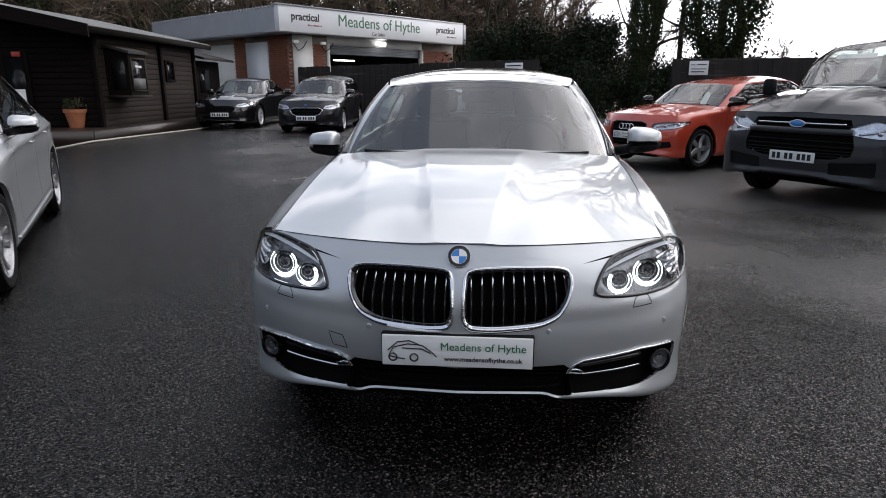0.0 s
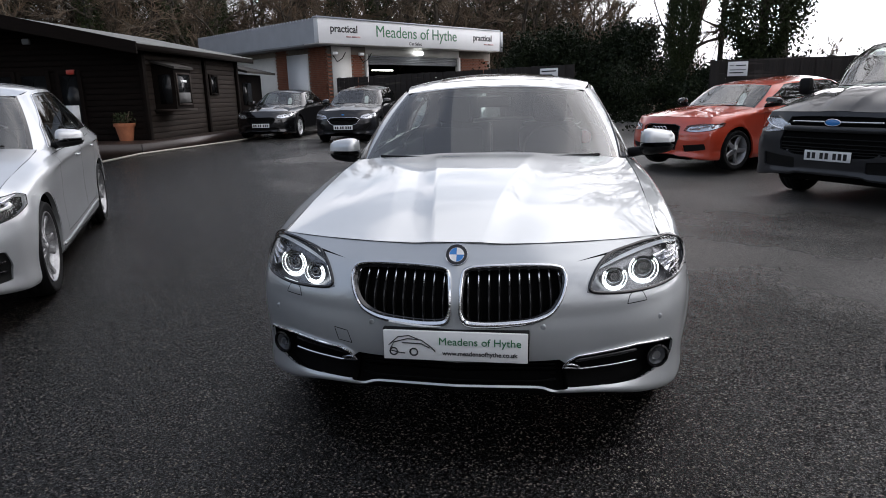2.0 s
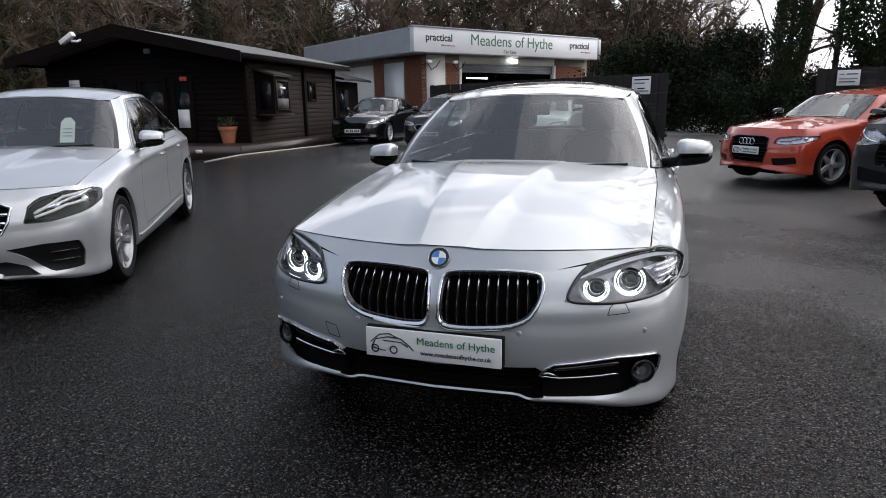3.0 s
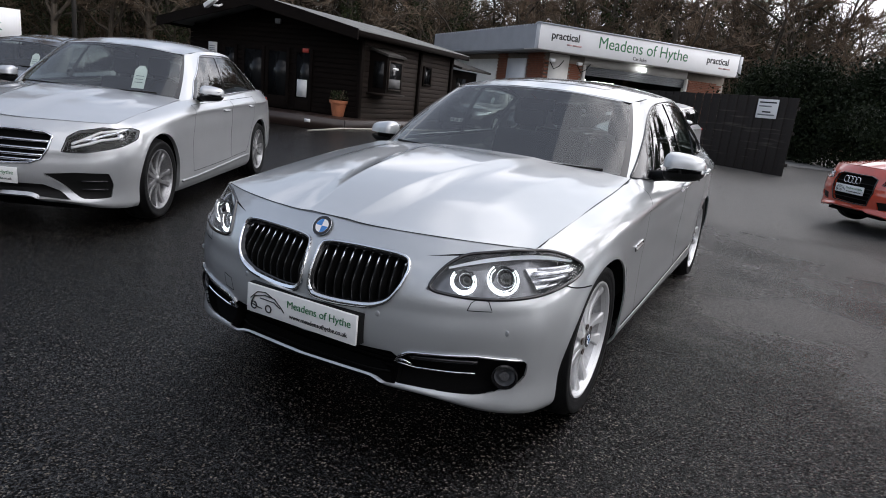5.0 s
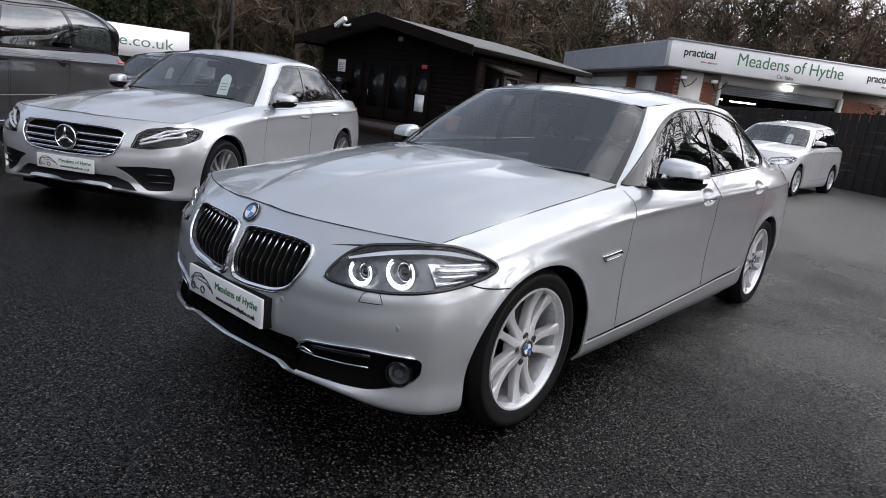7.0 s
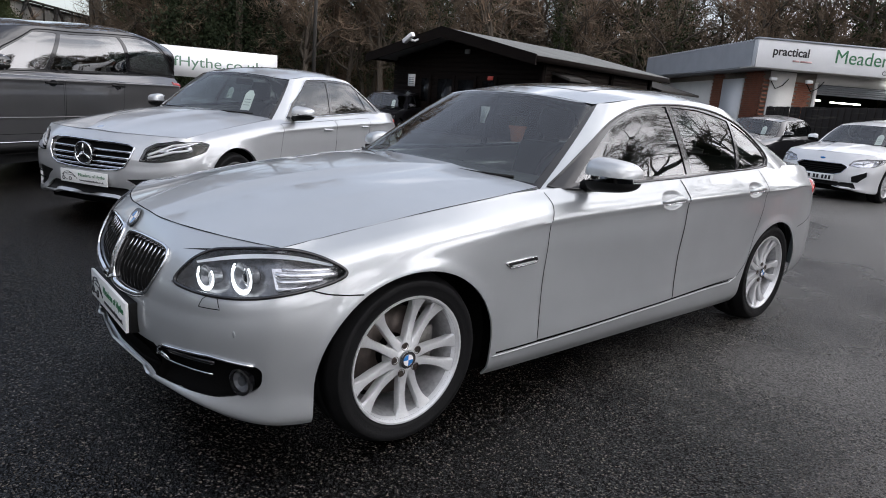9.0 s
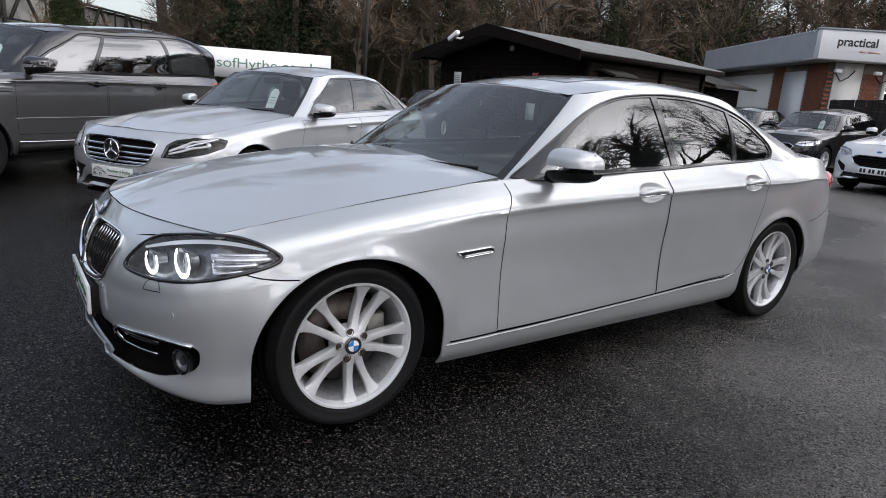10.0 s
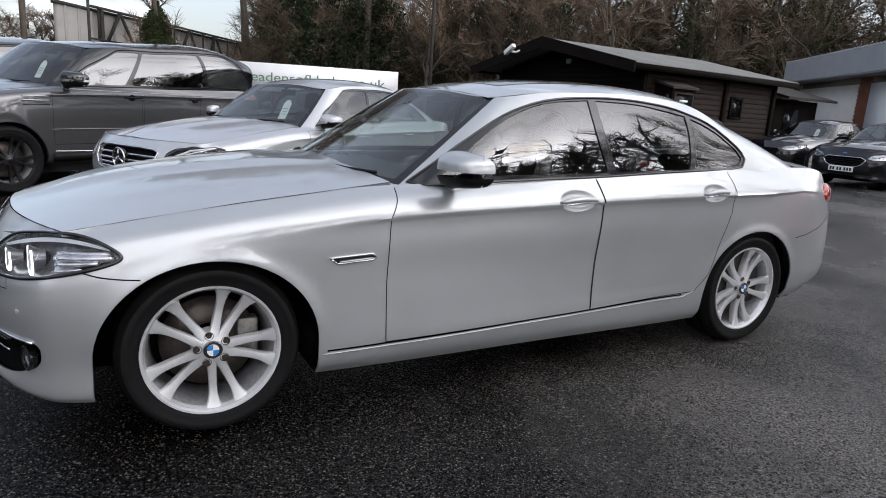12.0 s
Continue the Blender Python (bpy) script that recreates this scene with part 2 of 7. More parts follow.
class Surf:
    """A smooth sheet: a dense grid of points over u (along) and v (up), both 0 to 1."""

    def __init__(self, grid):
        self.g = np.asarray(grid, float)
        self.nv, self.nu = self.g.shape[:2]

    def at(self, u, v):
        a = np.clip(np.asarray(u, float), 0, 1) * (self.nu - 1)
        b = np.clip(np.asarray(v, float), 0, 1) * (self.nv - 1)
        i, j = np.minimum(a.astype(int), self.nu - 2), np.minimum(b.astype(int), self.nv - 2)
        s, t = (a - i)[..., None], (b - j)[..., None]
        g = self.g
        return (1 - t) * ((1 - s) * g[j, i] + s * g[j, i + 1]) + t * ((1 - s) * g[j + 1, i] + s * g[j + 1, i + 1])

    def normal(self, u, v, e=0.004):
        du = self.at(np.minimum(u + e, 1), v) - self.at(np.maximum(u - e, 0), v)
        dv = self.at(u, np.minimum(v + e, 1)) - self.at(u, np.maximum(v - e, 0))
        n = np.cross(du, dv)
        return n / np.maximum(np.linalg.norm(n, axis=-1, keepdims=True), 1e-9)

    def find(self, view, a, b, lo=0.0, hi=1.0):
        """(u, v) of the point that shows at (a, b) seen from the side ("s": y, z), the front ("f": x, z) or above ("t": x, y)."""
        i, j = {"s": (1, 2), "f": (0, 2), "t": (0, 1)}[view]
        c0, c1 = int(lo * (self.nu - 1)), int(hi * (self.nu - 1)) + 1
        g = self.g[:, c0:c1]
        d = (g[..., i] - a) ** 2 + (g[..., j] - b) ** 2
        k = np.unravel_index(np.argmin(d), d.shape)
        u, v = (k[1] + c0) / (self.nu - 1), k[0] / (self.nv - 1)
        e = 0.003
        for _ in range(3):
            p = self.at(u, v)
            pu = (self.at(min(u + e, 1), v) - self.at(max(u - e, 0), v)) / (min(u + e, 1) - max(u - e, 0))
            pv = (self.at(u, min(v + e, 1)) - self.at(u, max(v - e, 0))) / (min(v + e, 1) - max(v - e, 0))
            A = np.array([[pu[i], pv[i]], [pu[j], pv[j]]])
            if abs(np.linalg.det(A)) < 1e-6:
                break
            du, dv = np.linalg.solve(A, [a - p[i], b - p[j]])
            u, v = float(np.clip(u + np.clip(du, -0.02, 0.02), 0, 1)), float(np.clip(v + np.clip(dv, -0.05, 0.05), 0, 1))
        return u, v


def flat_grid(nu, nv, u0=0.0, u1=1.0, v0=0.0, v1=1.0):
    bm = bmesh.new()
    vs = [[bm.verts.new((u0 + (u1 - u0) * i / nu, v0 + (v1 - v0) * j / nv, 0)) for i in range(nu + 1)] for j in range(nv + 1)]
    for j in range(nv):
        for i in range(nu):
            bm.faces.new((vs[j][i], vs[j][i + 1], vs[j + 1][i + 1], vs[j + 1][i]))
    return bm


def hull(pts):
    pts = sorted(set((float(a), float(b)) for a, b in pts))

    def half(ps):
        out = []
        for p in ps:
            while len(out) > 1 and (out[-1][0] - out[-2][0]) * (p[1] - out[-2][1]) - (out[-1][1] - out[-2][1]) * (p[0] - out[-2][0]) <= 0:
                out.pop()
            out.append(p)
        return out

    return half(pts)[:-1] + half(pts[::-1])[:-1]


def rounded(pts, times=2, k=.2):
    """Takes the corners off an outline."""
    for _ in range(times):
        out = []
        for a, b in zip(pts, pts[1:] + pts[:1]):
            out += [((1 - k) * a[0] + k * b[0], (1 - k) * a[1] + k * b[1]), (k * a[0] + (1 - k) * b[0], k * a[1] + (1 - k) * b[1])]
        pts = out
    return pts


def soften(pts, d):
    """Rounds an outline's corners by the same small amount."""
    P = [np.array(p, float) for p in hull(pts)]
    out = []
    for a, b, c in zip(P[-1:] + P[:-1], P, P[1:] + P[:1]):
        p = b + (a - b) * min(.4, d / max(np.linalg.norm(a - b), 1e-6))
        q = b + (c - b) * min(.4, d / max(np.linalg.norm(c - b), 1e-6))
        out += [tuple((1 - t) ** 2 * p + 2 * t * (1 - t) * b + t * t * q) for t in (0, .25, .5, .75, 1)]
    return out


def cut(bm, poly):
    """Cuts a convex outline out of a flat sheet and returns the piece."""
    poly = hull(poly)
    lo = [min(p[i] for p in poly) for i in (0, 1)]
    hi = [max(p[i] for p in poly) for i in (0, 1)]

    def near(f):
        xs, ys = [v.co.x for v in f.verts], [v.co.y for v in f.verts]
        return max(xs) > lo[0] and min(xs) < hi[0] and max(ys) > lo[1] and min(ys) < hi[1]

    F = [f for f in bm.faces if near(f)]
    for (ax, ay), (bx, by) in zip(poly, poly[1:] + poly[:1]):
        no = Vector((by - ay, ax - bx, 0))
        if no.length < 1e-7 or not F:
            continue
        no.normalize()
        co = Vector((ax, ay, 0))
        geom = list({v for f in F for v in f.verts}) + list({e for f in F for e in f.edges}) + F
        r = bmesh.ops.bisect_plane(bm, geom=geom, plane_co=co, plane_no=no, dist=1e-7)
        F = [f for f in r["geom"] if isinstance(f, bmesh.types.BMFace) and (f.calc_center_median() - co).dot(no) < 0]
    piece, made = bmesh.new(), {}
    for f in F:
        for v in f.verts:
            if v not in made:
                made[v] = piece.verts.new(v.co)
        piece.faces.new([made[v] for v in f.verts])
    bmesh.ops.delete(bm, geom=F, context="FACES")
    return piece


def lift(bm, surf, out=0.0):
    """Bends a flat sheet on to its surface, moved outwards by out."""
    bm.verts.ensure_lookup_table()
    uv = np.array([v.co[:2] for v in bm.verts])
    if not len(uv):
        return bm
    p = surf.at(uv[:, 0], uv[:, 1])
    if out:
        p = p + out * surf.normal(uv[:, 0], uv[:, 1])
    for v, q in zip(bm.verts, p):
        v.co = q
    return bm


def lip(bm, depth, test=None):
    """Turns the open edges inwards, along the mean inward normal, to give the sheet thickness."""
    bm.normal_update()
    es = [e for e in bm.edges if len(e.link_faces) == 1 and (test is None or test((e.verts[0].co + e.verts[1].co) / 2))]
    r = bmesh.ops.extrude_edge_only(bm, edges=es)
    new_v = [g for g in r["geom"] if isinstance(g, bmesh.types.BMVert)]
    for v in new_v:
        n = Vector((0, 0, 0))
        for e in v.link_edges:
            o = e.other_vert(v)
            if o not in new_v:
                n = o.normal
        v.co = v.co - n * depth
    return bm


def off_seam(c):
    return abs(c.x) > 1e-4


def mirror(bm):
    """Adds the other half, across x = 0."""
    r = bmesh.ops.duplicate(bm, geom=bm.verts[:] + bm.edges[:] + bm.faces[:])
    vs = [g for g in r["geom"] if isinstance(g, bmesh.types.BMVert)]
    for v in vs:
        v.co.x = -v.co.x
    bmesh.ops.reverse_faces(bm, faces=[g for g in r["geom"] if isinstance(g, bmesh.types.BMFace)])
    bmesh.ops.remove_doubles(bm, verts=[v for v in bm.verts if abs(v.co.x) < 2e-4], dist=5e-4)
    return bm


def other(bm):
    """The mirror image of a piece, as a piece of its own."""
    b = bm.copy()
    for v in b.verts:
        v.co.x = -v.co.x
    bmesh.ops.reverse_faces(b, faces=b.faces[:])
    return b


def pair(name, bm, material, parent, label="", sharp=38):
    o = other(bm)
    return part(name, bm, material, parent, label, sharp), part(name, o, material, parent, label, sharp)


def along(surf, pts, step=0.004, out=0.001):
    """A path on a surface through uv points, with its normals."""
    uv = []
    for (a, b), (c, d) in zip(pts, pts[1:]):
        k = max(1, int(max(abs(c - a), abs(d - b) * 0.3) / step))
        uv += [(a + (c - a) * i / k, b + (d - b) * i / k) for i in range(k)]
    uv = np.array(uv + [pts[-1]])
    n = surf.normal(uv[:, 0], uv[:, 1])
    return surf.at(uv[:, 0], uv[:, 1]) + out * n, n


def ribbon(surf, pts, width=0.005, out=0.0012, bm=None):
    """A thin dark joint on a surface."""
    bm = bm or bmesh.new()
    P, N = along(surf, pts, out=out)
    prev = None
    for i in range(len(P)):
        d = P[min(i + 1, len(P) - 1)] - P[max(i - 1, 0)]
        s = np.cross(N[i], d)
        s = s / max(np.linalg.norm(s), 1e-9) * width / 2
        a, b = bm.verts.new(P[i] - s), bm.verts.new(P[i] + s)
        if prev:
            bm.faces.new((prev[0], a, b, prev[1]))
        prev = (a, b)
    return bm


# ---- cars: four smooth sheets (body side, bonnet, boot lid, roof with glasshouse) ----
def top_patch(yf, df, yr, dr, w, ze, zc, power=2.0, nu=61, nv=120, swell=None, crease=None):
    """A crowned lid: half-width w, edge height ze and centre height zc along its length; front and rear edges bow by df and dr."""
    f, g = np.linspace(0, 1, nu), np.linspace(0, 1, nv)
    k = np.linspace(0, 1, len(w))
    W, ZE, ZC = (spline(np.linspace(0, 1, len(a)), a, g) for a in (w, ze, zc))
    F, G = np.meshgrid(f, g)
    X = F * W[:, None]
    if crease is not None:
        C = crease(G)
        X = np.where(F < .25, F / .25 * C, C + (F - .25) / .75 * (W[:, None] - C))
        F = X / W[:, None]
    Y = (yf + df * F**2) * (1 - G) + (yr + dr * F**2) * G
    Z = ZE[:, None] + (ZC - ZE)[:, None] * (1 - F**power)
    if swell is not None:
        Z = Z + swell(X, G)
    return Surf(np.stack([X, Y, Z], -1))


def smooth_path(pts, times, closed=False):
    """The same points with small waves along the path evened out."""
    q = np.array([tuple(p) for p in pts], float)
    for _ in range(times):
        m = (np.roll(q, 1, 0) + np.roll(q, -1, 0)) / 2
        if not closed:
            m[0], m[-1] = q[0], q[-1]
        q = q * .4 + m * .6
    return q


def step(a, b, x):
    t = np.clip((x - a) / (b - a), 0, 1)
    return t * t * (3 - 2 * t)


def saloon_sheets():
    # plan outline at the bumpers' widest, front centre round to rear centre
    ref = np.array([(0, .045), (.30, .066), (.53, .118), (.71, .205), (.836, .33), (.892, .53), (.904, .85), (.906, 1.35), (.905, 2.4),
                    (.905, 3.4), (.90, 3.8), (.865, 4.35), (.77, 4.68), (.45, 4.83), (0, 4.87)], float)
    u = np.r_[0, np.cumsum(np.linalg.norm(np.diff(ref, axis=0), axis=1))]
    q = np.linspace(0, u[-1], 420)
    dense = pchip(u, ref, q)
    dense[:, 0] = np.maximum(dense[:, 0], 0)
    tang = np.gradient(spline(u, ref, q), q, axis=0)
    nrm = np.stack([tang[:, 1], -tang[:, 0]], -1)
    nrm /= np.linalg.norm(nrm, axis=1)[:, None]
    nrm[0], nrm[-1] = (0, -1), (0, 1)

    def swell(X, G):
        c1 = fold(G)
        c2 = .46 + .10 * G
        k = 1 - np.clip((X - c1) / .115, 0, 1)
        dome = .021 * np.where(X > c1, k * k, 1.0)
        return dome * step(-.15, .25, G) * (1 - .75 * step(.72, 1, G)) + .006 * step(-.09, .02, c2 - X) * step(0, .5, G) * (1 - step(.75, 1, G))

    def fold(G):
        return .088 + .185 * G

    def hf(x, G=0.0):
        """Column of the bonnet's sheet at the fraction x of its width."""
        c = fold(G) / .742
        return x / c * .25 if x < c else .25 + .75 * (x - c) / (1 - c)

    hood = top_patch(.160, .215, 1.47, .085, [.742, .752, .763, .770, .762], [.772, .822, .868, .908, .945],
                     [.778, .868, .922, .958, .985], 2.3, swell=swell, crease=fold)
    boot = top_patch(4.42, -.11, 4.80, -.15, [.72, .72, .70, .67], [1.035, 1.03, 1.02, .99], [1.06, 1.062, 1.055, 1.035], 3.0)
    roof = top_patch(2.03, .09, 3.86, -.10, [.566, .612, .622, .618, .60, .56], [1.318, 1.364, 1.380, 1.381, 1.350, 1.262],
                     [1.356, 1.418, 1.446, 1.450, 1.425, 1.33], 2.4)
    # levels up the body side: heights and insets at the outline's knots
    Z = [
        [.235, .235, .226, .200, .190, .190, .19, .182, .185, .19, .20, .24, .27, .28, .28],
        [.256, .256, .248, .222, .214, .222, .225, .222, .232, .24, .25, .30, .34, .36, .36],
        [.30, .30, .30, .295, .30, .31, .30, .285, .31, .345, .33, .36, .40, .42, .42],
        [.385, .385, .39, .40, .41, .42, .42, .42, .42, .43, .44, .45, .48, .48, .48],
        [.47, .47, .475, .487, .508, .53, .55, .58, .58, .59, .60, .58, .57, .57, .57],
        [.53, .53, .532, .545, .572, .605, .66, .70, .72, .74, .75, .72, .68, .68, .68],
        [.59, .59, .59, .60, .62, .655, .71, .765, .818, .850, .857, .865, .78, .75, .75],
        [.625, .625, .625, .63, .65, .69, .75, .805, .858, .888, .895, .90, .84, .80, .80],
        [.70, .70, .695, .69, .71, .745, .80, .86, .905, .935, .945, .95, .93, .92, .92],
    ]
    I = [
        [.02, .02, .02, .018, .018, .024, .04, .05, .052, .055, .06, .06, .08, .08, .08],
        [-.012, -.012, -.010, .002, .006, .008, .012, .022, .025, .022, .016, .02, .02, .02, .02],
        [.022, .022, .022, .014, .010, .008, .008, .010, .010, .010, .012, .005, .0, .0, .0],
        [.004, .004, .006, .005, .004, .003, .003, .011, .014, .011, .006, .0, .0, .0, .0],
        [.0, .0, .0, .0, .0, .0, .001, .011, .015, .011, .002, .0, .0, .0, .0],
        [.005, .005, .006, .006, .006, .005, .003, .005, .006, .005, .003, .006, .01, .015, .015],
        [.012, .012, .013, .016, .018, .014, .007, .004, .004, .004, .005, .012, .022, .02, .02],
        [.025, .025, .028, .032, .032, .024, .014, .003, -.001, -.002, .002, .018, .04, .03, .03],
        [.062, .062, .066, .072, .066, .054, .044, .034, .026, .022, .030, .055, .07, .06, .06],
    ]
    rows = []
    for z, i in zip(Z, I):
        off = pchip(u, np.array(i), q)
        rows.append(np.c_[dense - nrm * off[:, None], spline(u, np.array(z), q)])
    top = np.array([hood.at(0, 0), hood.at(hf(.40), 0), hood.at(hf(.70), 0), hood.at(hf(.90), 0), hood.at(1, 0), hood.at(1, .14), hood.at(1, .38),
                    hood.at(1, .80), (.826, 2.4, .962), (.815, 3.4, 1.012), (.785, 3.8, 1.030), boot.at(1, .5), boot.at(1, 1), boot.at(.58, 1), boot.at(0, 1)])
    top = spline(u, top, q)
    rows.append(top)
    rows = np.array(rows)
    rows[:, 0, 0] = rows[:, -1, 0] = 0
    rows[..., 0] = np.maximum(rows[..., 0], 0)
    d = np.r_[0, np.cumsum(np.linalg.norm(np.diff(rows, axis=0), axis=2).mean(1))]
    kk = 2 * int(round(d[7] / d[-1] * 60))
    qv = np.r_[np.linspace(0, d[7], kk + 1), np.linspace(d[7], d[-1], 121 - kk)[1:]]
    grid = spline(d, rows.reshape(len(rows), -1), qv).reshape(121, len(q), 3)
    fall = np.where(np.arange(121) < kk, np.exp(-(d[7] - qv) / .17), 0)[:, None] * (step(1.10, 1.60, grid[..., 1]) * (1 - step(4.2, 4.65, grid[..., 1])))
    grid[..., :2] -= (.0085 * fall)[..., None] * nrm[None]
    for hy in (.833, 3.80):
        ring = np.hypot(grid[..., 1] - hy, (grid[..., 2] - .332) * 1.12)
        grid[..., :2] += (.0075 * np.exp(-((ring - .395) / .034) ** 2) * step(.30, .45, grid[..., 2]))[..., None] * nrm[None]
    low = 1 - step(.245, .33, grid[..., 2])
    grid[..., 2] += .020 * low * (1 - step(.30, .365, grid[..., 0])) * (1 - step(.2, .4, grid[..., 1]))
    grid[..., 0] = np.maximum(grid[..., 0], 0)
    body = Surf(grid)
    # glasshouse
    base = np.array([(0, 1.40, .945), (.36, 1.43, .942), (.64, 1.52, .925), (.800, 1.66, .910), (.822, 2.05, .93), (.824, 2.55, .955), (.819, 3.05, .98),
                     (.803, 3.60, 1.0), (.785, 3.98, 1.012), (.66, 4.34, 1.035), (.33, 4.43, 1.055), (0, 4.45, 1.06)])
    tops = np.array([roof.at(f, g) for f, g in ((0, 0), (.5, 0), (.88, 0), (1, .03), (1, .18), (1, .38), (1, .58), (1, .8), (1, .96), (.85, 1), (.45, 1), (0, 1))])
    k = np.r_[0, np.cumsum(np.linalg.norm(np.diff(base, axis=0), axis=1) + np.linalg.norm(np.diff(tops, axis=0), axis=1))]
    qq = np.linspace(0, k[-1], 300)
    B, T = spline(k, base, qq), spline(k, tops, qq)
    # the upper edge runs exactly along the roof's border
    T[:, 0] = np.maximum(T[:, 0], 0)
    B[0, 0] = T[0, 0] = B[-1, 0] = T[-1, 0] = 0
    v = np.linspace(0, 1, 60)[:, None, None]
    bow = np.array([0, 0, .01, .016, .02, .022, .022, .02, .016, .01, .02, .02])
    bw = pchip(k, bow, qq)
    bt = np.gradient(B, axis=0)
    bn = np.stack([bt[:, 1], -bt[:, 0], np.zeros(len(qq))], -1)
    bn /= np.linalg.norm(bn, axis=1)[:, None]
    bn[0], bn[-1] = (0, -1, 0), (0, 1, 0)
    bn[:, 2] = .4
    cab = B[None] * (1 - v) + T[None] * v + (4 * v * (1 - v)) * bw[None, :, None] * bn[None]
    cab[:, 0, 0] = cab[:, -1, 0] = 0
    uk = k / k[-1]
    return dict(body=body, hood=hood, boot=boot, roof=roof, cab=Surf(cab), uk=uk, ub=u / u[-1])


def warp(S, ys, zs, w, upper=0.0, square=0.0, rise=0.0, tail=0.0):
    """Another car's sheets out of the saloon's: its own stations along (ys), heights (zs), half-width and upright sides."""
    y0 = np.array([0.045, .833, 1.50, 2.06, 3.84, 4.43, 4.87])
    z0 = np.array([.20, .33, .60, .775, .96, 1.36, 1.445])

    def go(p):
        x, y, z = p[..., 0], p[..., 1], p[..., 2]
        k = upper * step(.93, 1.30, z) + square * (1 - step(.10, .75, y))
        z = z + rise * step(2.6, 3.74, y) * step(1.02, 1.27, z)
        x = x * (w / .905) * (1 + k) * (1 + tail * step(2.9, 3.75, y) * step(1.02, 1.30, z))
        yy = np.interp(y, y0, ys)
        zz = pchip(z0, np.array(zs), np.clip(z, .12, 1.52).ravel()).reshape(z.shape)
        return np.stack([x, yy, zz], -1)

    return dict(S, **{k: Surf(go(S[k].g)) for k in ("body", "hood", "boot", "roof", "cab")})


def wheel(car, x, y, r, rim, width, spokes, alloy, pairs=True, side=1, badge=False, n=56):
    """Wheel > tyre, rim, brake disc. The outer face looks along side * x."""
    w = new("wheel")
    w.parent = car
    w.matrix_basis = Matrix.Translation((x, y, r)) @ (Matrix.Identity(4) if side > 0 else Matrix.Rotation(math.pi, 4, "Z"))
    h = width / 2
    d = r - rim
    tyre = lathe([(-h + .012, rim - .012), (-h - .004, rim + d * .25), (-h - .006, rim + d * .55), (-h + .008, r - .022), (-h + .03, r - .006), (-h * .35, r), (-h * .33, r - .007), (-h * .27, r - .007), (-h * .25, r),
                  (h * .25, r), (h * .27, r - .007), (h * .33, r - .007), (h * .35, r), (h - .03, r - .006), (h - .008, r - .022), (h + .0035, rim + d * .74), (h + .0075, rim + d * .70), (h + .0065, rim + d * .45), (h + .0035, rim + d * .41), (h + .0045, rim + d * .22), (h + .001, rim + d * .14), (h - .004, rim + .004), (h - .012, rim - .012)], n)
    part("tyre", tyre, RUBBER, w)
    rm = lathe([(h - .008, rim + .004), (h + .001, rim + .002), (h, rim - .005), (h - .010, rim - .011), (h - .03, rim - .018)], n)
    part("rim_barrel", lathe([(h - .03, rim - .018), (h - .05, rim - .026), (-h + .02, rim - .05), (-h, rim - .02)], n), BARREL, w)
    hub = h - .018
    lathe([(hub - .06, .072), (hub - .026, .066), (hub - .012, .060), (hub - .003, .048), (hub, .036), (hub - .006, .034), (hub - .006, .0005)], 30, rm)
    count = spokes
    for s in range(count):
        for t in ((-1, 1) if pairs else (0,)):
            a0 = 2 * math.pi * s / count + radians(67)
            pts, wid = [], []
            for k in range(9):
                f = k / 8
                rad = .046 + (rim - .012 - .046) * f
                ang = a0 + t * (.0150 + .0370 * f ** 1.2) / rad
                xx = hub - .006 - .016 * math.sin(math.pi * f) + .006 * f
                pts.append((xx, rad, ang))
                wid.append((.0138 + .0060 * (1 - f) ** 2 + .0190 * f ** 6) if pairs else (.03 - .008 * f) * (1.35 if count < 8 else .75))
            ring = []
            for (xx, rad, ang), wd in zip(pts, wid):
                c, sn = math.cos(ang), math.sin(ang)
                tx, tz = -sn, c
                q = []
                for sx, sw in ((-.006, -1), (.002, -.80), (.0045, 0), (.002, .80), (-.006, 1), (-.035, .75), (-.035, -.75)):
                    q.append(rm.verts.new((xx + sx, rad * c + sw * wd * tx, rad * sn + sw * wd * tz)))
                ring.append(q)
            for a, b in zip(ring, ring[1:]):
                for i in range(7):
                    j = (i + 1) % 7
                    rm.faces.new((a[i], a[j], b[j], b[i]))
    bmesh.ops.recalc_face_normals(rm, faces=rm.faces)
    rimo = part("rim", rm, alloy, w, sharp=32)
    part("brake_disc", lathe([(-.02, .07), (-.02, rim * .72), (.0, rim * .72), (.0, .07)], 36), DISC, w)
    part("wheel_back", lathe([(-.05, .0005), (-.05, rim - .02)], 24), GAP, w)
    if badge:
        bolts = bmesh.new()
        for s in range(5):
            a = 2 * math.pi * s / 5 + radians(103)
            m = Matrix.Translation((-.004, .054 * math.cos(a), .054 * math.sin(a)))
            b = lathe([(hub + .003, .0165), (hub + .0045, .0150), (hub - .001, .0135), (hub - .001, .0110), (hub + .003, .0090), (hub + .003, .0004)], 14)
            bmesh.ops.transform(b, matrix=m, verts=b.verts)
            me = bpy.data.meshes.new("t")
            b.to_mesh(me)
            b.free()
            bolts.from_mesh(me)
            bpy.data.meshes.remove(me)
        tagged(part("wheel_bolts", bolts, DISC, w), kind="stuff")
        part("caliper", box(-.035, .030, .100, .182, -.075, .085, .014), CALIPER, w)
        roundel(w, Matrix.Translation((hub + .004, 0, 0)) @ Matrix.Rotation(math.pi / 2, 4, "Y") @ Matrix.Rotation(math.pi / 2, 4, "Z"), .034)
    else:
        part("hub_cap", lathe([(hub - .003, .033), (hub + .004, .03), (hub + .006, .0005)], 20), alloy, w)
    return w


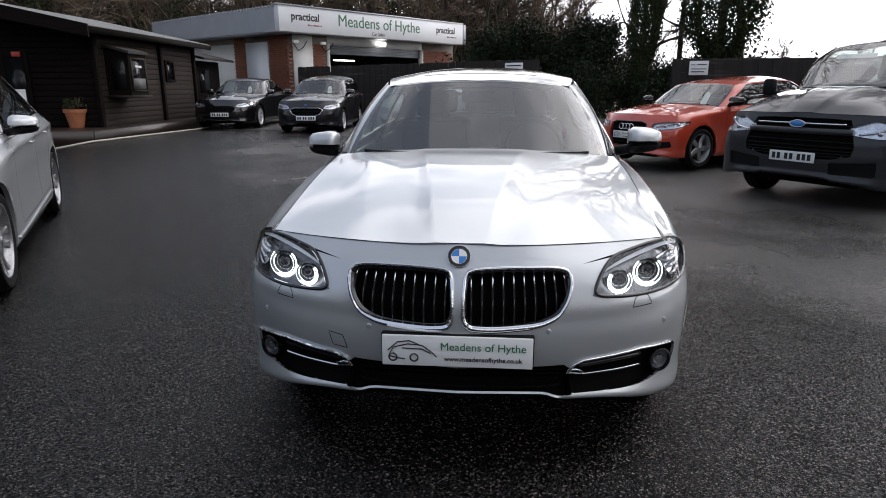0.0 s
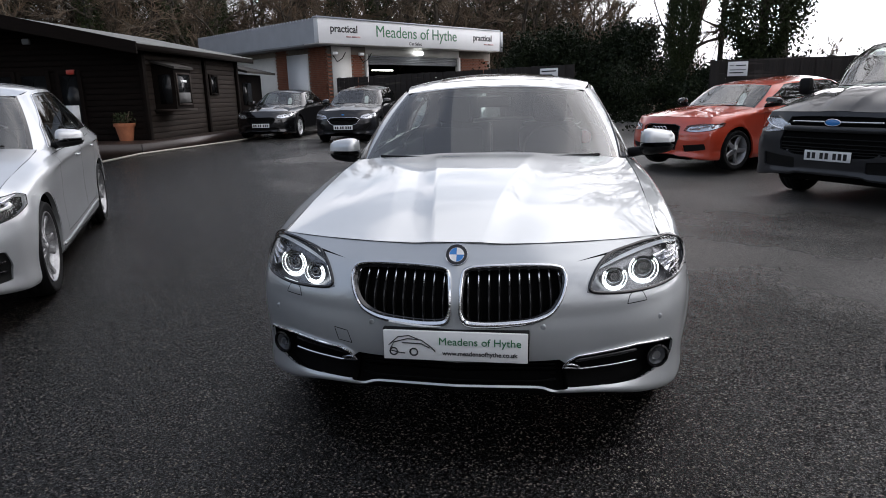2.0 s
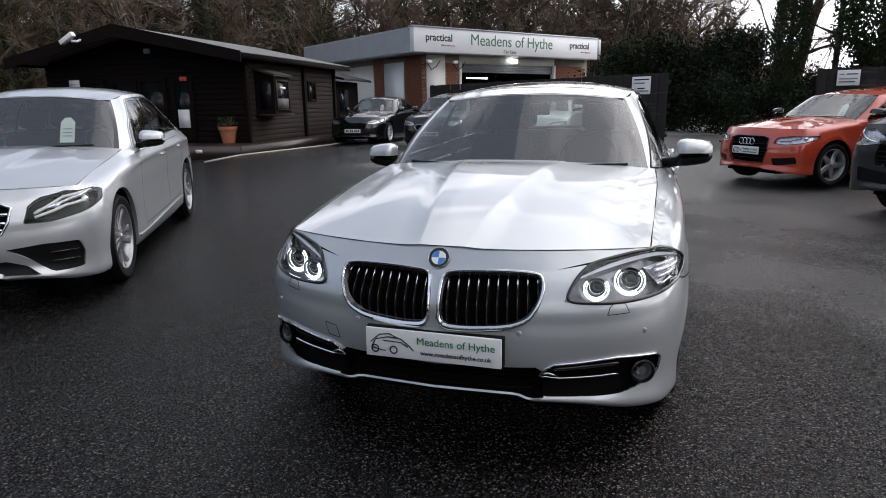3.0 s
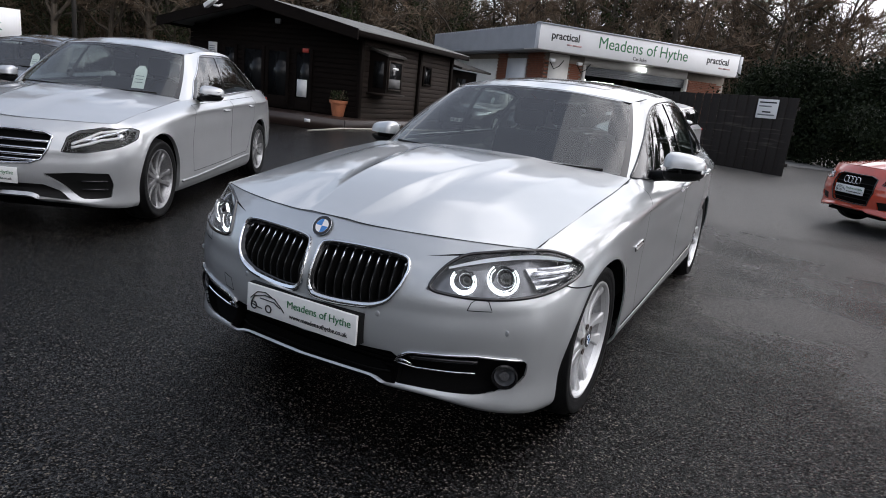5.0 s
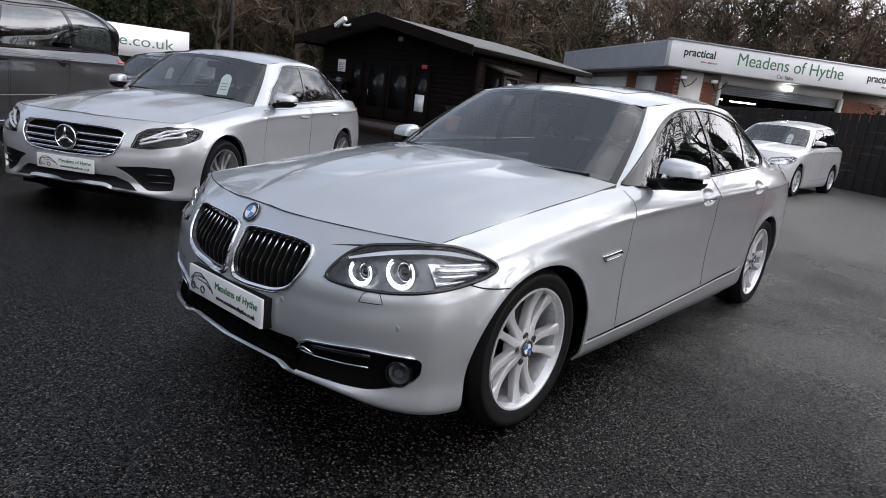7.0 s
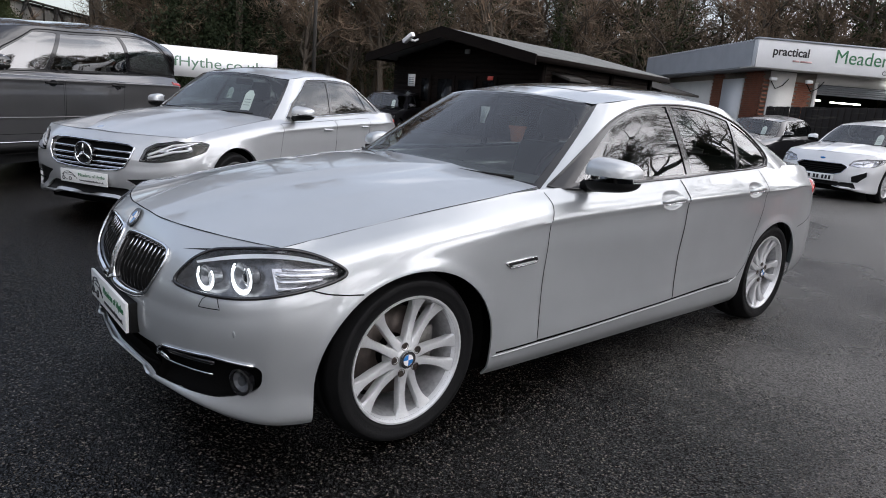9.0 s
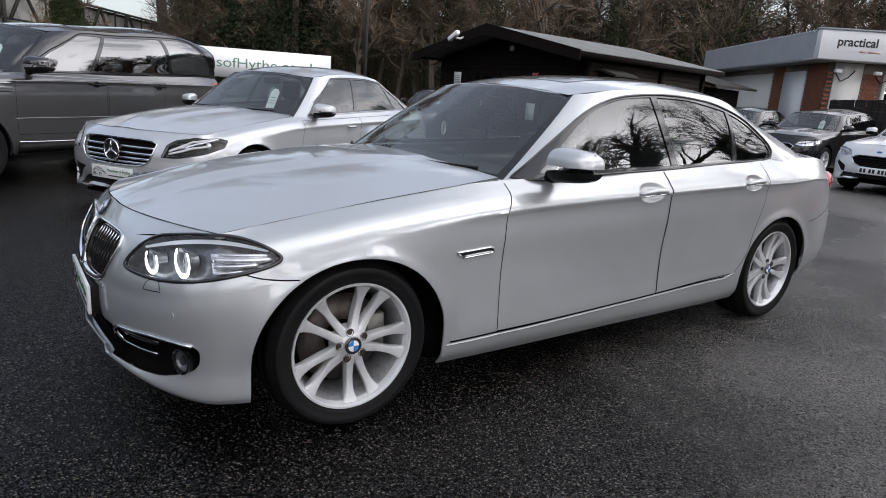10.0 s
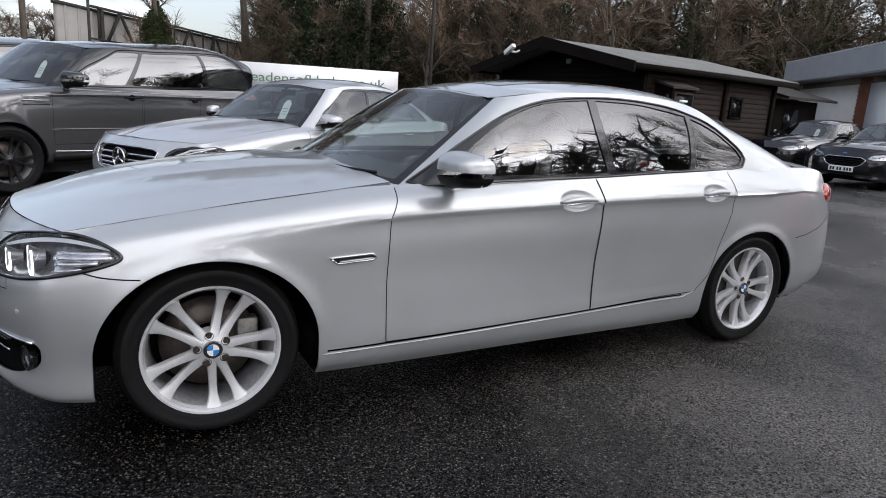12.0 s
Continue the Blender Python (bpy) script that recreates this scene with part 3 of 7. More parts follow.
def roundel(parent, m, r):
    """A round badge: dark rim, chrome bead, blue and white quarters; faces +z of m."""
    b = bmesh.new()
    n = 32
    prof = [(r, 0), (r, .003), (r * .93, .004), (r * .66, .004)]
    rings = [[b.verts.new((q * math.cos(2 * math.pi * i / n), q * math.sin(2 * math.pi * i / n), z)) for i in range(n)] for q, z in prof]
    for a, c in zip(rings, rings[1:]):
        for i in range(n):
            b.faces.new((a[i], a[(i + 1) % n], c[(i + 1) % n], c[i]))
    bmesh.ops.transform(b, matrix=m, verts=b.verts)
    holder = part("badge", b, INK, parent)
    for quarter in range(4):
        q = bmesh.new()
        c = q.verts.new((0, 0, .0045))
        arc = [q.verts.new((.66 * r * math.cos(math.pi / 2 * (quarter + i / 8)), .66 * r * math.sin(math.pi / 2 * (quarter + i / 8)), .0045)) for i in range(9)]
        for a, d in zip(arc, arc[1:]):
            q.faces.new((c, a, d))
        bmesh.ops.transform(q, matrix=m, verts=q.verts)
        part("badge_quarter", q, (WHITE, BLUE)[quarter % 2], holder)
    for rr in (.97, .66):
        part("badge_ring", tube([m @ Vector((rr * r * math.cos(2 * math.pi * i / n), rr * r * math.sin(2 * math.pi * i / n), .004)) for i in range(n)], r * .022, 5, True), CHROME, holder)
    return holder


def plate(car, m, kind="dealer"):
    """Number plate, 520 x 111 mm; local x across, y up, z out of the plate."""
    b = box(-.26, .26, -.0555, .0555, -.006, .006, .003)
    bmesh.ops.transform(b, matrix=m, verts=b.verts)
    p = part("number_plate", b, PLATEW, car, "white plate" if kind == "bars" else "white dealer plate with green lettering")
    up = m @ Matrix.Translation((0, 0, .0075))
    if kind == "dealer":
        text("Meadens of Hythe", .040, GREEN, p, up @ Matrix.Translation((.09, .018, 0)), depth=.0008)
        text("www.meadensofhythe.co.uk", .0235, INK, p, up @ Matrix.Translation((.09, -.026, 0)), depth=.0008, bold=.0003)
        # line drawing of a sports car
        for k, pts in enumerate(([(-.235, -.015), (-.22, .012), (-.17, .026), (-.12, .022), (-.085, -.004), (-.07, -.02)], [(-.24, .0), (-.205, .032), (-.165, .038), (-.13, .024)], [(-.19, .01), (-.12, .008), (-.09, -.008)], [(-.235, -.02), (-.2, -.028), (-.18, -.03)])):
            part("drawn_line", tube([up @ Vector((x, y, 0)) for x, y in pts], .0022, 4), INK, p)
        for cx in (-.222, -.148):
            part("drawn_wheel", tube([up @ Vector((cx + .014 * math.cos(i * .63), -.024 + .014 * math.sin(i * .63), 0)) for i in range(10)], .003, 4, True), INK, p)
    else:
        x = -.225
        for wdt in (.05, .05, 0, .05, .05, 0, .05, .05, .05):
            if wdt:
                c = box(x, x + wdt - .012, -.034, .034, -.001, .001)
                bmesh.ops.transform(c, matrix=up, verts=c.verts)
                part("character_bar", c, INK, p)
                x += wdt + .008
            else:
                x += .03
    return p


def hang_tag(car, m, s=1.0):
    b = bmesh.new()
    outline = [(-.05, 0), (.05, 0), (.05, .17), (.02, .21), (-.02, .21), (-.05, .17)]
    prism([(x * s, z * s) for x, z in outline], -.001, .001, b, m)
    t = part("price_tag", b, WHITE, car, "white price tag hanging behind the windscreen")
    for i in range(3):
        bar = box(-.032 * s, .032 * s, -.004, -.0025, (.05 + .03 * i) * s, (.056 + .03 * i) * s)
        bmesh.ops.transform(bar, matrix=m, verts=bar.verts)
        part("printed_bar", bar, GREYINK, t)
    return t


def seats(car, S, hero=False):
    """Inside: tub, dash, steering wheel and seats, sized by the glasshouse."""
    cab = S["cab"].g
    y0, y1 = cab[0, 0, 1], cab[0, -1, 1]
    belt = float(cab[0, 150, 2])
    top = float(S["roof"].g[:, 0, 2].max())
    w = float(cab[0, :, 0].max())
    L = y1 - y0
    tub = bmesh.new()
    box(-w + .05, w - .05, y0 + .15, y1 - .1, .22, belt - .22, 0, tub)
    part("cabin_floor", tub, CABINT, car)
    part("dashboard", box(-w * .74, w * .74, y0 + .10, y0 + .62, belt - .22, belt - .035, .05), CABINT, car)
    cy = y0 + .80
    part("steering_wheel", tube([(.36 + .18 * math.cos(a), cy + .07 * math.sin(a), belt - .04 + .17 * math.sin(a)) for a in np.linspace(0, 2 * math.pi, 24, endpoint=False)], .014, 6, True), BLACK, car)
    hgt = top - belt
    rows = [y0 + 1.40, y0 + 2.25] if L > 2.2 else [y0 + 1.25]
    for ry in rows:
        for sx in (-.37, .37):
            s = bmesh.new()
            box(-.24, .24, -.52, .02, .30, .52, .05, s, Matrix.Translation((sx, ry, 0)))
            m = Matrix.Translation((sx, ry, .48)) @ Matrix.Rotation(radians(-14), 4, "X")
            box(-.24, .24, -.08, .06, 0, belt + .10 - .48, .05, s, m)
            m2 = m @ Matrix.Translation((0, 0, belt + .10 - .48))
            box(-.13, .13, -.05, .05, .04, .04 + hgt * .42, .04, s, m2)
            box(-.06, .06, -.01, .01, -.05, .06, 0, s, m2)
            part("seat", s, SEAT, car)
    part("interior_mirror", box(-.11, .11, -.015, .015, -.035, .035, .012, None, Matrix.Translation((0, float(S["roof"].g[0, 0, 1]) + .12, float(S["roof"].g[0, 0, 2]) - .10))), BLACK, car)


def level(body, got, hi):
    """Fills in an outline's front edge so that its straight lines stay straight as seen from ahead."""
    out = []
    P = [body.at(max(0.0, u), v) for u, v in got]
    for (a, p), (b, q) in zip(zip(got, P), zip(got[1:] + got[:1], P[1:] + P[:1])):
        out.append(a)
        if max(abs(p[0] - q[0]), .0) > .08:
            out += [body.find("f", p[0] + (q[0] - p[0]) * t, p[2] + (q[2] - p[2]) * t, 0, hi) for t in (.2, .4, .6, .8)]
    return out


def shell(car, S, col, spec):
    """The painted body with its openings, glass, wheels and inner parts, common to all cars. Returns the flat body sheet's leftovers."""
    body, hood, boot, roof, cab = (S[k] for k in ("body", "hood", "boot", "roof", "cab"))
    nu, nv = spec.get("res", (110, 26))
    flat = flat_grid(nu, nv)
    lo, hi = spec.get("side", (.13, .87))
    hubs, r = spec["hubs"], spec["tyre"]
    # wheel arches
    for hy in hubs:
        ra = spec["arch"]
        ang = np.linspace(0, 2 * math.pi, 65)[:-1]
        rz = spec.get("arch_z", ra)
        pts = [body.find("s", hy + ra * math.cos(a), r + rz * math.sin(a), lo, hi) for a in ang if r + rz * math.sin(a) > .22]
        b0, b1 = body.find("s", hy - ra * 1.0, .20, lo, hi)[0], body.find("s", hy + ra * 1.0, .20, lo, hi)[0]
        cut(flat, pts + [(b0, -.02), (b1, -.02)]).free()
    pieces = {}
    for key, poly in spec.get("cuts", {}).items():
        got = [p if len(p) == 2 else body.find(*p[:3], *((0, spec.get("front", .24)) if p[0] == "f" else (p[3] if len(p) > 3 else lo, hi))) for p in poly]
        if key in ("grille", "intake") and any(u < 0 for u, v in got):
            got = level(body, got, spec.get("front", .24))
        pieces[key] = cut(flat, got if any(u < 0 for u, v in got) else rounded(hull(got), 1 if key in spec.get("sharp", ()) else 2, .06 if key in spec.get("sharp", ()) else .2))
    # doors
    for key, poly in spec.get("doors", {}).items():
        pts = [body.find("s", a, b, lo, hi) for a, b in poly]
        piece = lift(cut(flat, pts), body)
        pair("door", piece, col, car)
        line = ribbon(body, pts[1:] + pts[:1] if spec.get("open_top") else pts + pts[:1], spec.get("gap", .0045), .0012)
        pair("shut_line", line, GAP, car)
    lift(flat, body)
    lip(flat, spec.get("lip", .03), off_seam)
    bodyo = part("body", mirror(flat), col, car)
    # lids and roof
    h = flat_grid(64, 70) if spec.get("badged") else flat_grid(36, 50)
    lift(h, hood, .0)
    lip(h, .02, off_seam)
    part("bonnet", mirror(h), col, car)
    edge = [(f, 0) for f in np.linspace(0, 1, 12)] + [(1, g) for g in np.linspace(.05, 1, 20)]
    pair("bonnet_gap", ribbon(hood, edge, .009, -.0005), GAP, car)
    b = flat_grid(16, 14)
    lift(b, boot)
    part("boot_lid", mirror(b), col, car)
    rf = flat_grid(20, 40)
    if spec.get("sunroof"):
        sr = cut(rf, [(-.01, .13), (.62, .13), (.62, .50), (-.01, .50)])
        part("sunroof", mirror(lift(sr, roof, .002)), GLOSSBLACK, car, "dark glass sunroof panel")
    lift(rf, roof)
    part("roof", mirror(rf), spec.get("roofcol", col), car)
    # glasshouse
    gh = flat_grid(96, 16)
    uk = S["uk"]
    uu = spec.get("pillars", {})
    a0, a1 = float(.44 * uk[2] + .56 * uk[3]), float(.11 * uk[2] + .89 * uk[3])
    if spec.get("wide_screen"):
        a0, a1 = float(.14 * uk[2] + .86 * uk[3]), float(.03 * uk[2] + .97 * uk[3])
    ws = cut(gh, [(-.02, .03), (a0, .03), (a1, .985), (-.02, .985)])
    black = lift(ws.copy(), cab, -.012)
    inner = cut(ws, [(-.02, .07), (a0 - .008, .07), (a1 - .009, .955), (-.02, .955)])
    part("windscreen", mirror(lift(inner, cab, .001)), GLASSW, car, "tinted windscreen")
    part("windscreen_border", mirror(lift(ws, cab, .0)), GLOSSBLACK, car)
    black.free()
    if not spec.get("van"):
        r0 = uu.get("r0", float(uk[9]) - .004)
        rw = cut(gh, [(r0 + .01, .06), (1.02, .06), (1.02, .95), (r0, .95)])
        part("rear_window", mirror(lift(rw, cab, .0)), GLASSS, car)
    S["gh"] = gh
    sides = spec["windows"]
    dlo = spec.get("daylight")
    pts = dlo(cab) if callable(dlo) else [tuple(p) for p in dlo]
    sur = cut(gh, pts)
    for wpoly in sides:
        w = wpoly(cab) if callable(wpoly) else wpoly
        g = cut(sur, w)
        pair("side_window", lift(g, cab, -.004), spec.get("glass", GLASSS), car)
    pair("window_surround", lip(lift(sur, cab, .001), .01), spec.get("surround", GLOSSBLACK), car)
    P, N = along(cab, [tuple(p) for p in hull(pts)] + [tuple(hull(pts)[0])], .004, .002)
    pair("window_trim", tube([tuple(p) for p in P[:-1]], .0065, 5, True), spec.get("trim", GLOSSBLACK), car)
    lift(gh, cab)
    part("pillar_shell", mirror(gh), spec.get("roofcol", col), car)
    # dark inside of arches, underbody, cowl
    W = float(body.g[..., 0].max())
    for hy in hubs:
        ra = spec["arch"] + .012
        well = bmesh.new()
        n = 20
        rows = [[well.verts.new((x, hy + ra * math.cos(a), r + ra * math.sin(a))) for a in np.linspace(-.25, math.pi + .25, n)] for x in (W - spec.get("liner", .03), W - .32)]
        for i in range(n - 1):
            well.faces.new((rows[0][i], rows[0][i + 1], rows[1][i + 1], rows[1][i]))
        well.faces.new(rows[1])
        pair("wheel_arch_liner", well, GAP, car)
    y0, y1 = hubs[0], hubs[1]
    yf, yr = float(body.g[0, 0, 1]), float(body.g[0, -1, 1])
    zb = float(body.g[0, 200, 2])
    part("underbody", box(-W + .12, W - .12, y0 + spec["arch"], y1 - spec["arch"], zb - .01, zb + .15, 0), GAP, car)
    under = bmesh.new()
    box(-W + .38, W - .38, yf + .12, yr - .15, zb + .0, zb + .14, 0, under)
    part("underbody", under, GAP, car)
    cy = float(hood.at(0, 1)[1])
    cz = float(hood.at(0, 1)[2])
    part("cowl", box(-W + .22, W - .22, cy - .08, float(cab.g[0, 0, 1]) + .16, cz - .28 if spec.get("wide_screen") else cz - .18, cz - .20 if spec.get("wide_screen") else cz - .085, .01), BLACK, car)
    for sgn in (-1, 1):
        for hy in hubs:
            wheel(car, sgn * (W - spec.get("wheel_in", .13)), hy, r, spec["rim"], spec.get("tyre_w", .235), spec.get("spokes", 5), spec.get("alloy", ALLOY), spec.get("pairs", True), sgn, spec.get("badged", False))
    seats(car, S)
    return pieces


def door_mirror(car, x, y, z, cap, s=1.0, far=(0, 0, 0)):
    """Door mirror on the side x > 0 and its twin, which may sit a little further back: painted cap over a black lower shell, foot, glass."""

    def egg(low, high, grow):
        e = bmesh.new()
        bmesh.ops.create_uvsphere(e, u_segments=28, v_segments=18, radius=1.0)
        bmesh.ops.delete(e, geom=[v for v in e.verts if v.co.y > .45 or v.co.z < low or v.co.z > high], context="VERTS")
        for v in e.verts:
            c = Vector([math.copysign(abs(k) ** (.52, .85, .62)[i], k) for i, k in enumerate(v.co)])
            v.co = Vector((x + (.112 + c.x * .100 * grow) * s, y + (c.y * .092 * grow + .030 * c.x) * s, z + (.072 + c.z * (.072 - .012 * c.x) * grow) * s))
        return e

    twins = [pair("mirror_cap", egg(-.13, 2, 1.0), cap, car),
             pair("mirror_shell", egg(-2, -.05, .985), BLACK, car)]
    foot = bmesh.new()
    tube([(x - .05 * s, y + .01 * s, z + .005 * s), (x + .03 * s, y + .008 * s, z + .02 * s), (x + .09 * s, y + .008 * s, z + .03 * s)], [.030 * s, .028 * s, .030 * s], 8, False, foot)
    twins.append(pair("mirror_foot", foot, BLACK, car))
    twins.append(pair("mirror_glass", box(x + .02 * s, x + .195 * s, y + .022 * s, y + .03 * s, z + .015 * s, z + .13 * s, .004), CHROME, car))
    for _, twin in twins:
        twin.location = far


# ---- the silver saloon in the middle ----
BASE = saloon_sheets()


def LOW(x, v, S=BASE):
    """A point on the lower lip, x from the middle."""
    return (S["body"].find("f", x, .34, 0, .21)[0], v)


def curve(pts, n=16):
    """A smooth line through points, by their first coordinate."""
    xs = np.linspace(pts[0][0], pts[-1][0], n)
    return list(zip(xs, spline([p[0] for p in pts], [p[1] for p in pts], xs)))


def dlo_hero(c):
    top = curve([(1.64, .942), (1.94, 1.130), (2.15, 1.242), (2.37, 1.314), (2.67, 1.350), (2.99, 1.352), (3.33, 1.312), (3.605, 1.218), (3.70, 1.145)], 34)
    return [c.find("s", a, b, .2, .85) for a, b in [(2.70, .980), (3.60, 1.022), (3.70, 1.036), (3.738, 1.078), (3.728, 1.112)] + top]


def poly_hero(pts):
    return lambda c: [c.find("s", a, b, .2, .85) for a, b in pts]


HERO = dict(
    hubs=(.833, 3.80), tyre=.332, rim=.246, arch=.392, arch_z=.350, open_top=True, gap=.004, tyre_w=.245, wheel_in=.159, liner=.075, res=(230, 60), side=(.135, .87), front=.21, badged=True, sunroof=True, alloy=ALLOY, lip=.008, sharp=("lamp",),
    daylight=dlo_hero,
    windows=[poly_hero(p) for p in ([(1.76, .965), (2.690, .997)] + curve([(1.90, 1.068), (2.03, 1.155), (2.16, 1.228), (2.36, 1.302), (2.652, 1.339)], 12), [(2.745, 1.0), (3.27, 1.020)] + curve([(2.700, 1.339), (2.97, 1.337), (3.325, 1.294)], 8),
                                    [(3.31, 1.022), (3.60, 1.036), (3.68, 1.050), (3.712, 1.080)] + curve([(3.365, 1.283), (3.48, 1.250), (3.585, 1.203), (3.69, 1.126)], 8))],
    doors={"front": [(1.56, .925), (2.60, .968), (2.612, .80), (2.60, .58), (2.60, .328), (1.51, .295), (1.504, .55), (1.511, .82)],
           "rear": [(2.604, .968), (3.55, 1.01), (3.545, .80), (3.43, .47), (3.33, .362), (2.604, .33), (2.605, .58), (2.616, .80)]},
    cuts={
        "grille": [("f", a, b) for a, b in ((.018, .62), (.024, .69), (.055, .703), (.18, .709), (.325, .709), (.375, .700), (.392, .670), (.378, .605), (.342, .549), (.275, .520), (.12, .505), (.038, .510), (.018, .54))],
        "lamp": [("f", .462, .613), ("f", .480, .658), ("f", .508, .702), ("f", .548, .736), ("s", .33, .760, .1), ("s", .39, .768, .1), ("s", .45, .758, .1), ("s", .50, .738, .1), ("s", .545, .712, .1), ("s", .553, .700, .1), ("s", .543, .688, .1), ("s", .49, .668, .1),
                 ("s", .41, .650, .1), ("s", .30, .628, .1), ("f", .72, .610), ("f", .64, .604)],
        "cup_front": [("s", 2.455 + .108 * math.cos(q), .874 + .049 * math.sin(q)) for q in np.linspace(0, 6.2832, 28)[:-1]],
        "cup_rear": [("s", 3.388 + .102 * math.cos(q), .904 + .046 * math.sin(q)) for q in np.linspace(0, 6.2832, 28)[:-1]],
        "intake": [(-.02, .0), ("f", .0, .352), ("f", .30, .350), ("f", .385, .300), ("f", .33, .268), ("f", 0, .266)],
        "side_intake": [("f", .383, .338), ("f", .405, .369), ("f", .44, .388), ("f", .58, .403), ("f", .65, .409), ("f", .785, .402), ("f", .802, .385), ("f", .798, .34), ("f", .780, .310), LOW(.74, .158), LOW(.66, .128), LOW(.56, .113), LOW(.46, .106), LOW(.385, .103)],
    },
)


def hero_car():
    car = thing("saloon_car", "silver executive saloon car with lit ring headlamps standing on wet tarmac", "car")
    S = dict(BASE)
    body, hood, cab = S["body"], S["hood"], S["cab"]
    H = dict(HERO)
    H["cuts"] = dict(H["cuts"])
    mid = [body.find("f", a, b, 0, .2) for a, b in ((0, .352), (.30, .357), (.372, .372), (.400, .350))] + [LOW(.400, .098), LOW(.355, .078), LOW(.2, .072)]
    H["cuts"]["intake"] = [(-.02, mid[0][1]), *mid, (-.02, .072)]
    P = shell(car, S, SILVER, H)
    # headlamps
    lamp = P["lamp"]
    rim = hull([(v.co.x, v.co.y) for v in lamp.verts])
    for sgn in (1, -1):
        lens = lift(lamp.copy(), body, .004)
        back = lift(lamp.copy(), body, -.05)
        R, N = along(body, [tuple(p) for p in rim] + [tuple(rim[0])], .004, 0)
        bez = tube([tuple(p) for p in smooth_path([p + .003 * n for p, n in zip(R, N)][:-1], 9, True)], .0070, 6, True)
        wall = bmesh.new()
        a = [wall.verts.new(p + .002 * n) for p, n in zip(R[:-1], N)]
        b = [wall.verts.new(p - .05 * n) for p, n in zip(R[:-1], N)]
        for i in range(len(a)):
            wall.faces.new((a[i], a[(i + 1) % len(a)], b[(i + 1) % len(a)], b[i]))
        hl = new("headlamp")
        hl.parent = car
        tagged(hl, "headlamp with two lit white rings")
        if sgn < 0:
            lens, back, bez, wall = (other(k) for k in (lens, back, bez, wall))
        lo = part("lens", lens, LENS, hl)
        lo.visible_shadow = False
        part("reflector", back, LAMPDARK, hl)
        part("bezel", bez, GLOSSBLACK, hl)
        part("housing", wall, LAMPDARK, hl)
        for cx, cz, rr, gap in ((.566, .650, .042, 52), (.678, .667, .052, 44)):
            u, v = body.find("f", cx, cz, 0, .21)
            c = body.at(u, v)
            cc = Vector((sgn * float(c[0]), float(c[1]) + .020, float(c[2])))

            def arc(r, a, b, n=26):
                return [cc + Vector((r * math.cos(t), .010 * math.cos(t) * sgn, r * math.sin(t))) for t in np.linspace(radians(a), radians(b), n)]

            part("ring_light", tube(arc(rr, 178, 362), [.0031 + .0026 * math.sin(math.pi * i / 25) for i in range(26)], 8), RING, hl, "lit white ring")
            for a0, a1 in ((90 + gap, 180), (360, 450 - gap)):
                part("ring_top", tube(arc(rr, a0, a1, 8), .0030, 6), RING, hl)
            part("ring_inner", tube(arc(rr * .80, 90 + gap, 450 - gap), .0014, 6), RING, hl)
            bowl = lathe([(-.004, rr * .96), (.012, rr * .80), (.03, rr * .66), (.045, rr * .64), (.046, .0005)], 28)
            bmesh.ops.transform(bowl, matrix=Matrix.Translation(cc + Vector((0, .003, 0))) @ Matrix.Rotation(math.pi / 2, 4, "Z"), verts=bowl.verts)
            part("projector", bowl, LAMPDARK, hl)
            part("projector_ring", tube([cc + Vector((rr * .62 * math.cos(t), .022, rr * .62 * math.sin(t))) for t in np.linspace(0, 6.2832, 25)[:-1]], .0028, 6, True), CHROME, hl)
            ball = bmesh.new()
            bmesh.ops.create_uvsphere(ball, u_segments=18, v_segments=10, radius=rr * .58, matrix=Matrix.Translation(cc + Vector((0, .034, 0))))
            part("projector_lens", ball, GLOSSBLACK, hl)
        # lit brow under the upper edge, bright reflector at the outer end
        def strip(name, upper, lower, da, db, material, label=""):
            sh, prev = bmesh.new(), None
            A, _ = along(body, upper, .004, da)
            B, _ = along(body, lower, .004, db)
            A, B = smooth_path(A, 40), smooth_path(B, 40)
            for i in range(24):
                pa, pb = A[int(i / 23 * (len(A) - 1))], B[int(i / 23 * (len(B) - 1))]
                row = [sh.verts.new((sgn * p[0], p[1], p[2])) for p in (pa, pb)]
                if prev:
                    sh.faces.new((prev[0], row[0], row[1], prev[1]))
                prev = row
            r = bmesh.ops.extrude_face_region(sh, geom=sh.faces[:])
            for vv in r["geom"]:
                if isinstance(vv, bmesh.types.BMVert):
                    vv.co.y += .006
            bmesh.ops.recalc_face_normals(sh, faces=sh.faces)
            part(name, sh, material, hl, label)

        ff = lambda x, z: body.find("f", x, z, 0, .21)
        ss = lambda y, z: body.find("s", y, z, .1, .3)
        strip("brow_strip", [ff(.512, .694), ff(.556, .728), ss(.335, .752), ss(.39, .760), ss(.45, .750), ss(.505, .729)],
              [ff(.514, .691), ff(.562, .719), ss(.335, .743), ss(.39, .751), ss(.45, .743), ss(.505, .726)], -.006, -.014, BROW, "pale lit strip along the top of the lamp")
        strip("outer_reflector", [ss(.33, .716), ss(.42, .724), ss(.51, .714)], [ss(.33, .648), ss(.42, .662), ss(.51, .698)], -.034, -.026, LAMPIN, "bright faceted reflector")
        for ya, za, yb, zb, rad in ((.36, .712, .51, .716, .007), (.34, .696, .52, .702, .011), (.34, .676, .47, .684, .007), (.33, .652, .42, .664, .004)):
            Q, NN = along(body, [body.find("s", ya, za, .1, .3), body.find("s", yb, zb, .1, .3)], .004, -.018)
            part("side_reflector", tube([Vector((sgn * p[0], p[1], p[2])) for p in Q], rad, 8), LAMPIN, hl)
    lamp.free()
    # kidney grilles
    gp = P["grille"]
